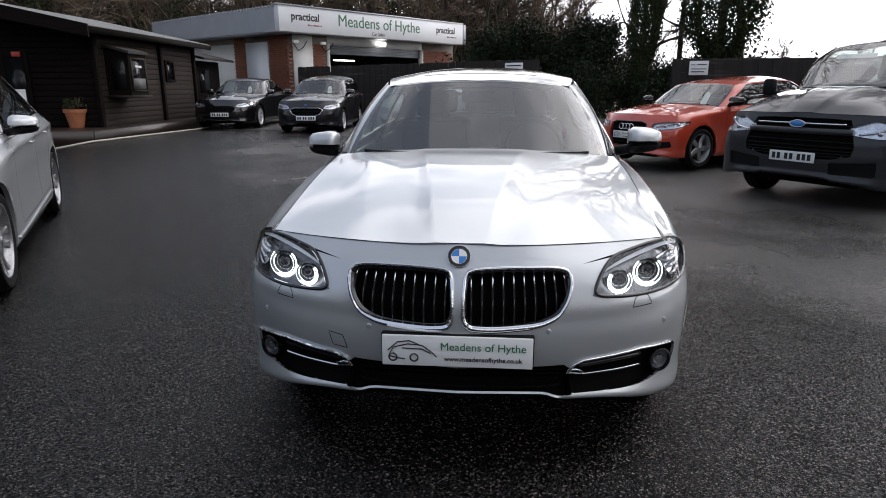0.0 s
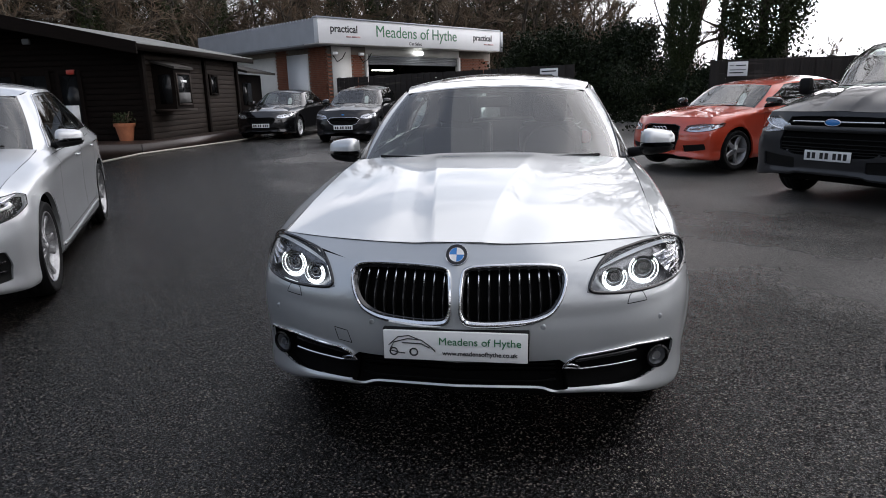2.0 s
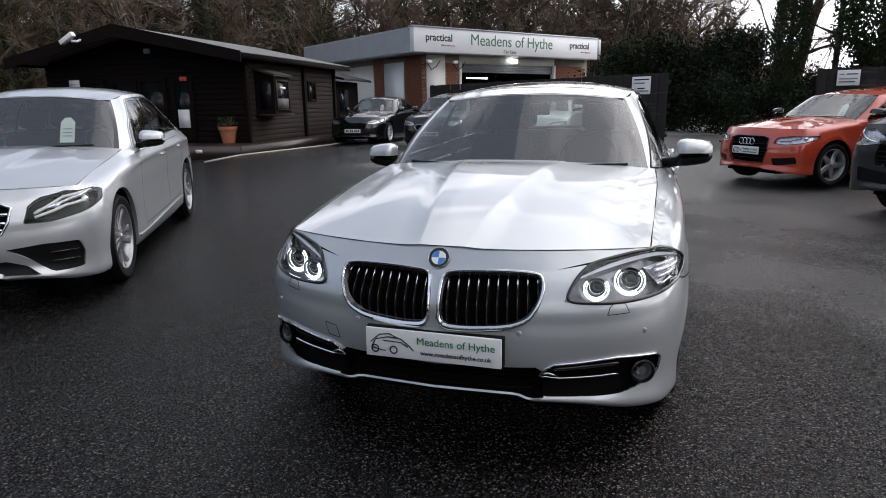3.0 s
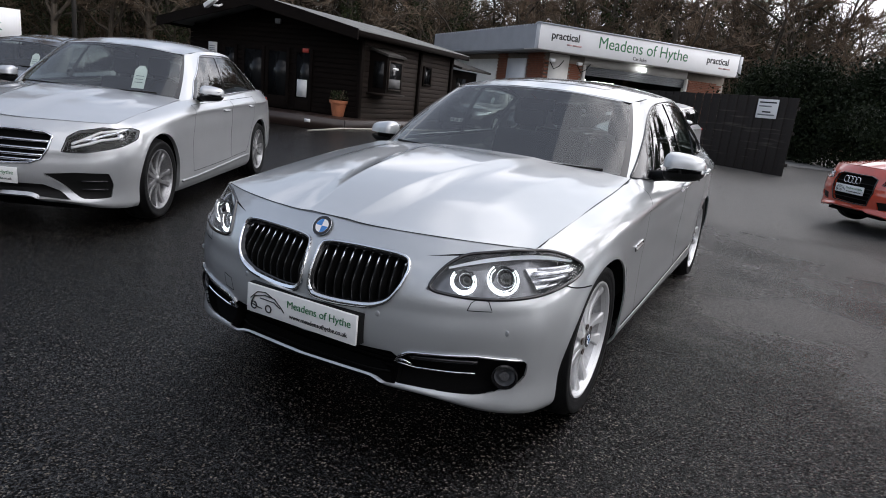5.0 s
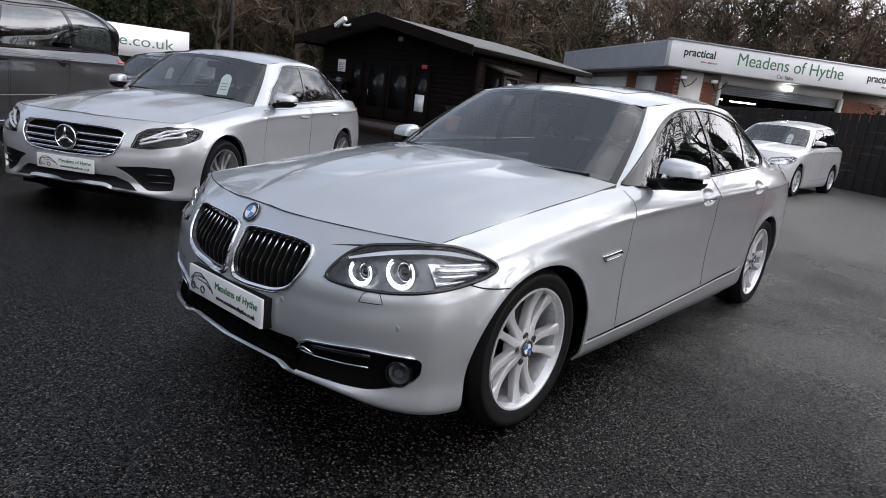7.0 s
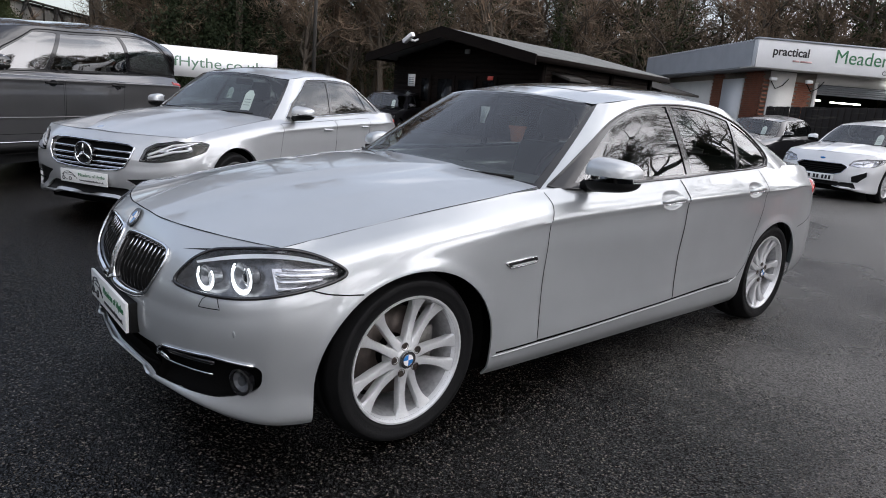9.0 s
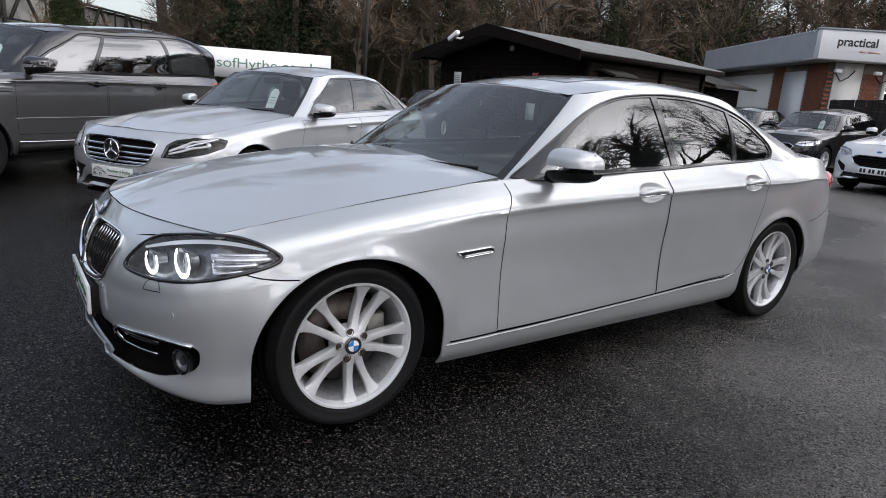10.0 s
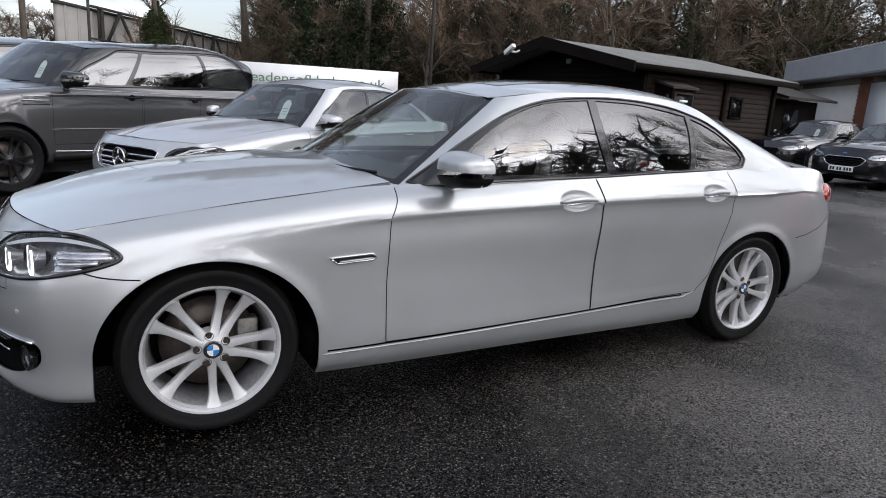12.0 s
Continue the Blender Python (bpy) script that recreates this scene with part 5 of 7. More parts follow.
    plate(car, Matrix.Translation((0, y - .012, plate_z)) @ Matrix.Rotation(math.pi / 2, 4, "X"), plate_kind)
    if mirror_at and van:
        x, y, z = mirror_at
        pair("mirror_housing", box(x + .06, x + .22, y - .05, y + .05, z + .0, z + .22, .04), BLACK, car)
        pair("mirror_arm", box(x - .06, x + .10, y - .03, y + .03, z + .0, z + .06, .01), BLACK, car)
    elif mirror_at:
        door_mirror(car, *mirror_at, mirror_cap or col, mirror_s)
    for a, b, z in handles:
        fs = lambda p, q: body.find("s", p, q, .11, .89)
        pts, N = along(body, [fs(a, z), fs(b, z)], .003, .018)
        k = len(pts)
        pair("door_handle", tube([tuple(p - .02 * n * (abs(i / max(1, k - 1) * 2 - 1) ** 5)) for i, (p, n) in enumerate(zip(pts, N))], .011, 6), handle_mat or (col if not van else BLACK), car)
    if tag:
        p = cab.at(*cab.find("f", .30, float(cab.g[:, 0, 2].mean()) - .05, 0, .3))
        hang_tag(car, Matrix.Translation((.30, float(p[1]) + .09, float(p[2]) - .12)) @ Matrix.Rotation(radians(-30), 4, "X"), 1.15)
    for x0, x1 in ((-.05, .58), (-.6, -.05)):
        zz = float(cab.g[4, 0, 2])
        pts = [cab.at(*cab.find("f", abs(x), zz, 0, .25)) for x in np.linspace(x0, x1, 6)]
        part("wiper", tube([(x, float(p[1]) - .015, float(p[2]) + .01) for x, p in zip(np.linspace(x0, x1, 6), pts)], .007, 5), BLACK, car)
    q, N = along(body, [body.find("s", float(body.g[0, -1, 1]) - .30, float(boot_z(S)) - .12, .7, .97), body.find("s", float(body.g[0, -1, 1]) - .12, float(boot_z(S)) - .13, .7, .985)], .003, -.02)
    pair("tail_lamp", tube([tuple(p) for p in q], .036, 8), TAIL, car)
    if van:
        p = cab.at(*cab.find("f", .42, float(cab.g[:, 0, 2].max()) - .17, 0, .3))
        part("windscreen_sticker", box(-.24, .24, -.002, .002, -.03, .03, 0, None, Matrix.Translation((-.30, float(p[1]) + .02, float(p[2]))) @ Matrix.Rotation(radians(-32), 4, "X")), WHITE, car, "pale sticker inside the windscreen")
    return car, S


def boot_z(S):
    return S["boot"].g[..., 2].mean()


def put(x, y, turn):
    return pose(x, y, float(rise(x, y + 2)), 0, 0, turn)


# silver executive saloon with a star in its grille
S = warp(BASE, [0.03, .84, 1.50, 2.08, 3.90, 4.42, 4.92], [.19, .33, .62, .80, .98, 1.42, 1.512], .926, 0, .03)
merc, _ = generic("saloon_car", "bright silver saloon car with a star grille parked on tarmac", put(-3.45, .60, 30), S, SILVER2, (.84, 3.78), .335, .245,
                  lamp=[("f", .52, .59), ("f", .54, .69), ("f", .60, .74), ("f", .72, .768), ("s", .46, .768, .1), ("s", .53, .748, .1), ("s", .47, .69, .1), ("f", .80, .625), ("f", .66, .59)],
                  grille=[(-.02, S["body"].find("f", 0, .722, 0, .15)[1]), ("f", .10, .722), ("f", .25, .722), ("f", .40, .715), ("f", .455, .69), ("f", .44, .60), ("f", .40, .53), ("f", .33, .50), ("f", .2, .49), (-.02, S["body"].find("f", 0, .487, 0, .15)[1])],
                  intake=[(-.02, S["body"].find("f", 0, .35, 0, .15)[1]), ("f", .40, .35), ("f", .50, .31), LOW(.57, .095, S), (-.02, .085)],
                  side_intake=[("f", .40, .428), ("f", .60, .448), ("f", .79, .445), ("f", .812, .36), ("f", .80, .265), ("f", .64, .258), ("f", .585, .30), ("f", .61, .335), ("f", .55, .36), ("f", .58, .405)],
                  doors={"f": [(1.60, .92), (2.66, .96), (2.68, .80), (2.66, .34), (1.56, .32), (1.55, .6)], "r": [(2.68, .96), (3.55, .99), (3.52, .75), (3.30, .42), (3.22, .36), (2.68, .345)]},
                  plate_z=.405, plate_kind="dealer", bar_mat=CHROME, bars=4, bar_r=.0115, grille_rim=CHROME, trim=CHROME, mirror_at=(.86, 1.86, .96), handles=((2.38, 2.58, .86), (3.30, 3.48, .885)), res=(170, 44), lamp_in=GAP, drl=True, alloy=MIDALLOY)
c = S["body"].at(*S["body"].find("f", 0, .612, 0, .15))
star = tube([(.092 * math.cos(a), c[1] - .018, .612 + .092 * math.sin(a)) for a in np.linspace(0, 2 * math.pi, 36, endpoint=False)], .008, 6, True)
for k in range(3):
    a = math.pi / 2 + k * 2 * math.pi / 3
    tube([(0, c[1] - .018, .612), (.09 * math.cos(a), c[1] - .016, .612 + .09 * math.sin(a))], [.020, .004], 4, False, star)
part("star_emblem", star, CHROME, merc)
pr, N = along(S["body"], [S["body"].find("s", a, b, .11, .89) for a, b in ((1.28, .262), (2.3, .285), (3.32, .315))], .004, .004)
pair("sill_strip", tube([tuple(p) for p in pr], .012, 6), SATIN, merc, "bright sill edge")
pb = S["hood"].at(0, .045)
part("bonnet_badge", prism([(.03 * math.cos(a), .03 * math.sin(a)) for a in np.linspace(0, 2 * math.pi, 20, endpoint=False)], -.002, .004, None, Matrix.Translation(Vector(pb)) @ Matrix.Rotation(radians(-65), 4, "X")), CHROME, merc)
for sgn in (1, -1):
    for z in (.325, .385):
        Q = [S["body"].at(*S["body"].find("f", x, z, 0, .3)) for x in (.635, .70, .78)]
        part("intake_fin", tube([(sgn * p[0], p[1] + .006, p[2]) for p in Q], .007, 6), GLOSSBLACK, merc)
part("emblem_backing", prism([(.09 * math.cos(a), .612 + .09 * math.sin(a)) for a in np.linspace(0, 2 * math.pi, 24, endpoint=False)], c[1] - .008, c[1] + .02), GLOSSBLACK, merc)

# grey luxury estate off-roader
S = warp(BASE, [0.03, .92, 1.40, 1.98, 4.76, 4.86, 4.95], [.34, .46, .78, 1.07, 1.23, 1.75, 1.85], .985, .10, .05, .095, .17)
rr, _ = generic("off_road_car", "metallic warm grey luxury off-road estate car", put(-5.50, -1.72, 35.8), S, RRGREY, (.92, 3.84), .385, .275,
                lamp=[("f", .56, .90), ("f", .57, .98), ("f", .80, 1.01), ("s", .50, 1.02, .1), ("s", .50, .93, .1), ("f", .78, .89)],
                grille=[(-.02, S["body"].find("f", 0, .99, 0, .15)[1]), ("f", .50, .99), ("f", .50, .90), (-.02, S["body"].find("f", 0, .88, 0, .15)[1])],
                intake=[(-.02, S["body"].find("f", 0, .62, 0, .15)[1]), ("f", .55, .62), ("f", .60, .45), (-.02, S["body"].find("f", 0, .45, 0, .15)[1])],
                doors={"f": [(1.42, 1.13), (2.62, 1.16), (2.63, .55), (1.42, .55)], "r": [(2.65, 1.16), (3.62, 1.18), (3.60, .85), (3.38, .62), (3.34, .55), (2.65, .55)]},
                plate_z=.72, alloy=DKALLOY, pairs=True, mirror_at=(.95, 1.64, 1.215), mirror_s=1.25, pane=GLASSR, panes=estate_glass(), mirror_cap=BLACKP, handles=((2.36, 2.62, 1.125), (3.40, 3.64, 1.135)), bars=3, tag=True, arch=.42, res=(150, 36), trim=BLACK, roofcol=BLACKP, handle_mat=BLACK)
fs = lambda a, b: S["body"].find("s", a, b, .11, .89)
for pts, w_, mt, nm in (([fs(1.42, .47), fs(3.3, .47)], .016, CHROME, "bright_side_strip"), ([fs(2.2, .44), fs(3.3, .445)], .026, SATIN, "bright_sill_blade"), ([fs(1.40, .72), fs(3.40, .75)], .014, RRGREY, "crease_rib"), ([fs(.6, 1.15), fs(4.6, 1.185)], .007, SATIN, "waist_rib")):
    pr, N = along(S["body"], pts, .004, .002)
    pair(nm, tube([tuple(p) for p in pr], w_ / 2, 5), mt, rr)
for y in (2.47, 3.50):
    q = [fs(y + .055 * math.cos(a), 1.12 + .036 * math.sin(a)) for a in np.linspace(0, 2 * math.pi, 18, endpoint=False)]
    cup = bmesh.new()
    cup.faces.new([cup.verts.new(tuple(S["body"].at(*p) + .003 * S["body"].normal(*p))) for p in q])
    pair("handle_cup", cup, GLOSSBLACK, rr)
for i in range(3):
    pr, N = along(S["body"], [fs(1.08, 1.09 - .045 * i), fs(1.38, 1.095 - .045 * i)], .004, .004)
    pair("wing_vent_bar", tube([tuple(p) for p in pr], .009, 5), SATIN if i < 2 else GLOSSBLACK, rr)
pr, N = along(S["body"], [fs(1.40, .40), fs(3.36, .40)], .004, -.01)
pair("lower_cladding", tube([tuple(p) for p in pr], .06, 6), BLACK, rr)
tagged(copy_thing(rr, put(-7.25, -3.75, 38)), "grey off-road estate car beside another of its kind", "car", "cars parked in the yard")

# red small hatchback
S = warp(BASE, [0.03, .80, 1.20, 1.74, 3.50, 3.85, 3.96], [.19, .32, .60, .82, .95, 1.31, 1.385], .87, .06, .04, .08, .10)
audi, _ = generic("hatchback_car", "bright orange-red three-door hatchback car", put(2.15, 8.50, -55), S, RED, (.80, 3.27), .31, .225,
                  lamp=[("f", .44, .62), ("f", .47, .69), ("f", .66, .725), ("s", .52, .73, .1), ("s", .50, .69, .1), ("f", .74, .63), ("f", .60, .60)],
                  grille=[(-.02, S["body"].find("f", 0, .71, 0, .15)[1]), ("f", .26, .71), ("f", .36, .68), ("f", .37, .50), ("f", .31, .33), (-.02, S["body"].find("f", 0, .32, 0, .15)[1])],
                  side_intake=[("f", .44, .40), ("f", .74, .43), ("f", .76, .34), ("f", .46, .30)],
                  doors={"f": [(1.36, .88), (2.60, .93), (2.62, .75), (2.52, .33), (1.34, .31)]},
                  plate_z=.50, plate_kind="dealer", alloy=MIDALLOY, pairs=False, spokes=5, glass3=False, mirror_at=(.80, 1.48, .95), mirror_cap=GLOSSBLACK, bars=5, grille_rim=GLOSSBLACK, lamp_in=LAMPIN, handles=((2.35, 2.55, .80),))
c = S["body"].at(*S["body"].find("f", 0, .62, 0, .15))
for k in range(4):
    x = -.105 + .07 * k
    part("grille_ring", tube([(x + .045 * math.cos(a), c[1] - .018, .63 + .045 * math.sin(a)) for a in np.linspace(0, 2 * math.pi, 24, endpoint=False)], .006, 5, True), CHROME, audi)

# dark grey panel van
S = warp(BASE, [0.03, .52, 1.02, 1.84, 4.72, 4.85, 4.97], [.28, .43, .74, 1.03, 1.28, 1.86, 1.99], .985, .34, .14, .12, .08)
van, _ = generic("panel_van", "dark grey panel van with a wide black grille", put(3.40, 5.43, -55), S, VANGREY, (.93, 3.86), .335, .21,
                 lamp=[("f", .50, .83), ("f", .55, .90), ("f", .74, .98), ("s", .40, 1.02, .1), ("s", .50, 1.03, .1), ("s", .46, .88, .1), ("f", .80, .82)],
                 grille=[(-.02, S["body"].find("f", 0, .985, 0, .15)[1]), ("f", .30, .985), ("f", .53, .975), ("f", .57, .90), ("f", .62, .70), ("f", .60, .60), ("f", .40, .555), (-.02, S["body"].find("f", 0, .55, 0, .15)[1])],
                 side_intake=[("f", .40, .52), ("f", .84, .56), ("f", .84, .40), ("f", .40, .40)], plate_z=.56, van=True, mirror_at=(.96, 1.15, 1.20), mirror_cap=BLACK, bars=7, bar_mat=BLACK, lamp_in=LAMPIN, tag=True, glass3=True, doors={"f": [(1.06, 1.14), (2.0, 1.16), (2.0, .45), (1.40, .45), (1.30, .75)]})
c = S["body"].at(*S["body"].find("f", 0, .92, 0, .15))
for z, r, x1, mt, nm in ((.845, .036, .575, VANGREY, "painted_bar"), (.925, .010, .50, CHROME, "chrome_bar")):
    q = [S["body"].at(*S["body"].find("f", x, z, 0, .2)) for x in np.linspace(0, x1, 12)]
    part(nm, tube([(-p[0], p[1] + .004, p[2]) for p in q[:0:-1]] + [(float(p[0]), float(p[1]) + .004, float(p[2])) for p in q], r, 8), mt, van)
em = bmesh.new()
bmesh.ops.create_uvsphere(em, u_segments=20, v_segments=8, radius=1, matrix=Matrix.Translation((0, c[1] - .02, .92)) @ Matrix.Diagonal((.085, .012, .035, 1)))
part("oval_badge", em, BLUE, van)
part("badge_ring", tube([(.088 * math.cos(a), c[1] - .024, .92 + .037 * math.sin(a)) for a in np.linspace(0, 2 * math.pi, 28, endpoint=False)], .005, 5, True), CHROME, van)

# black estate hatchback and two small hatchbacks by the fence, more cars behind
LAMPF = [("f", .44, .645), ("f", .50, .73), ("f", .66, .775), ("s", .58, .79, .1), ("s", .54, .73, .1), ("f", .76, .655), ("f", .62, .62)]
FDOORS = {"f": [(1.50, .92), (2.30, .96), (2.32, .8), (2.30, .34), (1.46, .32)], "r": [(2.32, .96), (3.05, .99), (3.04, .8), (2.86, .42), (2.80, .36), (2.32, .345)]}


def fiesta(name, label, m, col, dark=False):
    S = warp(BASE, [0.03, .83, 1.34, 1.86, 3.60, 3.95, 4.07], [.19, .33, .62, .85, 1.0, 1.39, 1.478], .868, .04, .03, .085, .10)
    o, _ = generic(name, label, m, S, col, (.83, 3.32), .315, .215, lamp=LAMPF,
                   grille=[(-.02, S["body"].find("f", 0, .66, 0, .15)[1]), ("f", .34, .66), ("f", .44, .61), ("f", .36, .50), ("f", .25, .46), (-.02, S["body"].find("f", 0, .455, 0, .15)[1])],
                   intake=[(-.02, S["body"].find("f", 0, .34, 0, .15)[1]), ("f", .56, .34), ("f", .62, .25), (-.02, S["body"].find("f", 0, .235, 0, .15)[1])], side_intake=[("f", .52, .45), ("f", .72, .56), ("f", .73, .47), ("f", .62, .35), ("f", .53, .35)], doors=FDOORS, plate_z=.40, bars=5, grille_rim=CHROME, lamp_in=LAMPIN, mirror_at=(.80, 1.62, 1.0), handles=((2.10, 2.28, .90), (2.86, 3.0, .92)), res=(90, 24))
    b = bmesh.new()
    c = S["body"].at(*S["body"].find("f", 0, .735, 0, .15))
    bmesh.ops.create_uvsphere(b, u_segments=16, v_segments=8, radius=1, matrix=Matrix.Translation((0, float(c[1]) - .004, .735)) @ Matrix.Diagonal((.045, .008, .018, 1)))
    part("oval_badge", b, BLUE, o)
    return o


fiesta("hatchback_car", "dark grey small hatchback car with a chrome-edged grille", put(-4.9, 14.5, 2), DKGREY)
fiesta("hatchback_car", "white small hatchback car parked beside a dark fence", put(-1.85, 12.2, -3.4), WHITEP)
S = warp(BASE, [0.03, .95, 1.62, 2.2, 3.85, 4.45, 4.87], [.19, .33, .63, .83, .99, 1.39, 1.485], .926)
generic("estate_hatchback_car", "glossy black large hatchback car near the timber cabin", put(-7.9, 16.0, 3), S, BLACKP, (.95, 3.80), .335, .235, lamp=LAMPF,
        grille=[(-.02, S["body"].find("f", 0, .66, 0, .15)[1]), ("f", .36, .66), ("f", .44, .61), ("f", .36, .48), (-.02, S["body"].find("f", 0, .46, 0, .15)[1])],
        intake=[(-.02, S["body"].find("f", 0, .34, 0, .15)[1]), ("f", .50, .34), ("f", .56, .26), (-.02, S["body"].find("f", 0, .25, 0, .15)[1])],
        doors={"f": [(1.60, .92), (2.66, .96), (2.66, .34), (1.56, .32)]}, plate_z=.42, bars=6, lamp_in=LAMPIN, mirror_at=(.86, 1.95, .98), res=(90, 24))
S = warp(BASE, [0.03, .9, 1.5, 2.05, 3.6, 4.1, 4.4], [.19, .33, .63, .84, 1.0, 1.40, 1.50], .90, .04, .03, .09, .10)
for x, y, a, col, lab in ((-8.5, 2.5, 33, BLACKP, "black hatchback car behind the grey off-roader"), (-13.6, 9.9, 34, DKGREY, "dark hatchback car parked close to the timber cabin"),
                          (-7.4, -4.3, 38, BLACKP, "black off-road car beside the grey one")):
    generic("hatchback_car", lab, put(x, y, a), S, col, (.90, 3.5), .33, .22, lamp=LAMPF,
            grille=[(-.02, S["body"].find("f", 0, .66, 0, .15)[1]), ("f", .36, .66), ("f", .44, .61), ("f", .36, .48), (-.02, S["body"].find("f", 0, .46, 0, .15)[1])], doors=FDOORS, bars=4, mirror_at=(.83, 1.80, 1.0), res=(80, 22))


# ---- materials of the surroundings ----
# stain darkened beyond its own brown for the shade under the deep roof
SHADED_STAIN = mat("dark_stained_timber", (0.008, 0.0052, 0.004), 0.85, spec=0.1, amp=0.5, scale=3, bump=0.5, bscale=30, stretch=(1, 1, 6))
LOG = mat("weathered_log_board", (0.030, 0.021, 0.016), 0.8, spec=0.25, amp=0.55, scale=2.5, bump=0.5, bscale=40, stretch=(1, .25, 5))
FENCE = mat("dark_fence_timber", (0.020, 0.015, 0.012), 0.8, amp=0.5, scale=3, bump=0.5, bscale=40, stretch=(4, 4, .5))
REFLECTION = mat("pale_blind", (0.10, 0.10, 0.10), 0.7, amp=0.4, scale=5)
# slanting weather streaks, the pale reflections on them put into the colour
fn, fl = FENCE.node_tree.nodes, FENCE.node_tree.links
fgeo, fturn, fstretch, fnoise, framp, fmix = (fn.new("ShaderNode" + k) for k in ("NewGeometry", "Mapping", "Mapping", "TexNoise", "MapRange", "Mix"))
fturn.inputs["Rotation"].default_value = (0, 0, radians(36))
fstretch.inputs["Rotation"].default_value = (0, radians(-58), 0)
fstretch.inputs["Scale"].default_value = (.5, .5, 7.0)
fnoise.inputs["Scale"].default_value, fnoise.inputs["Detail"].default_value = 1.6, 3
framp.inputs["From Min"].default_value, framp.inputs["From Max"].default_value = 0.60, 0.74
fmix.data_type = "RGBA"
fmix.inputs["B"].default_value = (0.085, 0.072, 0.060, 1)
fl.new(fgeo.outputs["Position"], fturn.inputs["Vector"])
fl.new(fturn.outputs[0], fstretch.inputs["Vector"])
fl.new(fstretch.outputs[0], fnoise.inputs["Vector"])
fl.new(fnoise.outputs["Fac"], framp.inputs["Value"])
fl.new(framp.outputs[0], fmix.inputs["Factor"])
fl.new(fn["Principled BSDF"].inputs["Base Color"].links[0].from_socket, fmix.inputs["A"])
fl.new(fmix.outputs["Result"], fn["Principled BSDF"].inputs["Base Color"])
DECK = mat("wet_deck_board", (0.030, 0.018, 0.014), 0.4, amp=0.4, scale=4, bump=0.2)
FELT = mat("roof_felt", (0.17, 0.175, 0.165), 0.85, amp=0.35, scale=1.2, bump=0.5, bscale=90)
BRICK = mat("red_brick", (0.24, 0.085, 0.045), 0.8, amp=0.45, scale=5, bump=0.4, bscale=120)
MORTAR = mat("mortar", (0.22, 0.19, 0.16), 0.9, amp=0.3, scale=6)
CREAM = mat("cream_panel", (0.62, 0.61, 0.58), 0.6, amp=0.12, scale=2)
FASCIA = mat("grey_metal_fascia", (0.40, 0.42, 0.45), 0.5, 0.1, amp=0.15, scale=1.5, bump=0.1)
SIGNW = mat("white_sign_panel", (0.72, 0.73, 0.74), 0.35, amp=0.07, scale=1.5)
SHUT = mat("roller_shutter", (0.16, 0.17, 0.18), 0.5, 0.3, amp=0.2, scale=2)
SHADEDIN = mat("shaded_workshop", (0.03, 0.03, 0.03), 0.9, amp=0.3)
WINDOW = mat("dark_window_glass", (0.010, 0.011, 0.012), 0.12, spec=0.2, amp=0.2)
TUBEL = glow("tube_light", (0.95, 1.0, 0.85), 6.0)
FLOOD = glow("flood_light", (0.95, 0.98, 1.0), 12.0)
TERRA = mat("terracotta", (0.42, 0.15, 0.07), 0.8, amp=0.3, scale=9, bump=0.3)
BARK = mat("bark", (0.085, 0.068, 0.050), 0.9, amp=0.5, scale=4, bump=0.6, bscale=40)
TWIG = mat("twigs", (0.165, 0.122, 0.082), 0.9, amp=0.5, scale=1.5)
TWIG2 = mat("reddish_twigs", (0.170, 0.116, 0.074), 0.9, amp=0.5, scale=1.0)
IVY = mat("ivy_leaves", (0.016, 0.024, 0.010), 0.6, spec=0.15, amp=0.5, scale=3, tint=(0.04, 0.05, 0.018))
EVERG = mat("evergreen_leaves", (0.009, 0.014, 0.008), 0.65, spec=0.12, amp=0.5, scale=2, tint=(0.022, 0.030, 0.012))
GRASSM = mat("rough_bank", (0.06, 0.055, 0.03), 0.95, amp=0.6, scale=.6, bump=0.6, bscale=4)
POLE = mat("dark_pole", (0.045, 0.042, 0.038), 0.8, spec=0.2, amp=0.3)
CLAD = mat("grey_cladding", (0.30, 0.29, 0.27), 0.7, amp=0.3, scale=.6, bump=0.1)
HOSE = mat("pale_hose", (0.45, 0.42, 0.36), 0.6, amp=0.2)


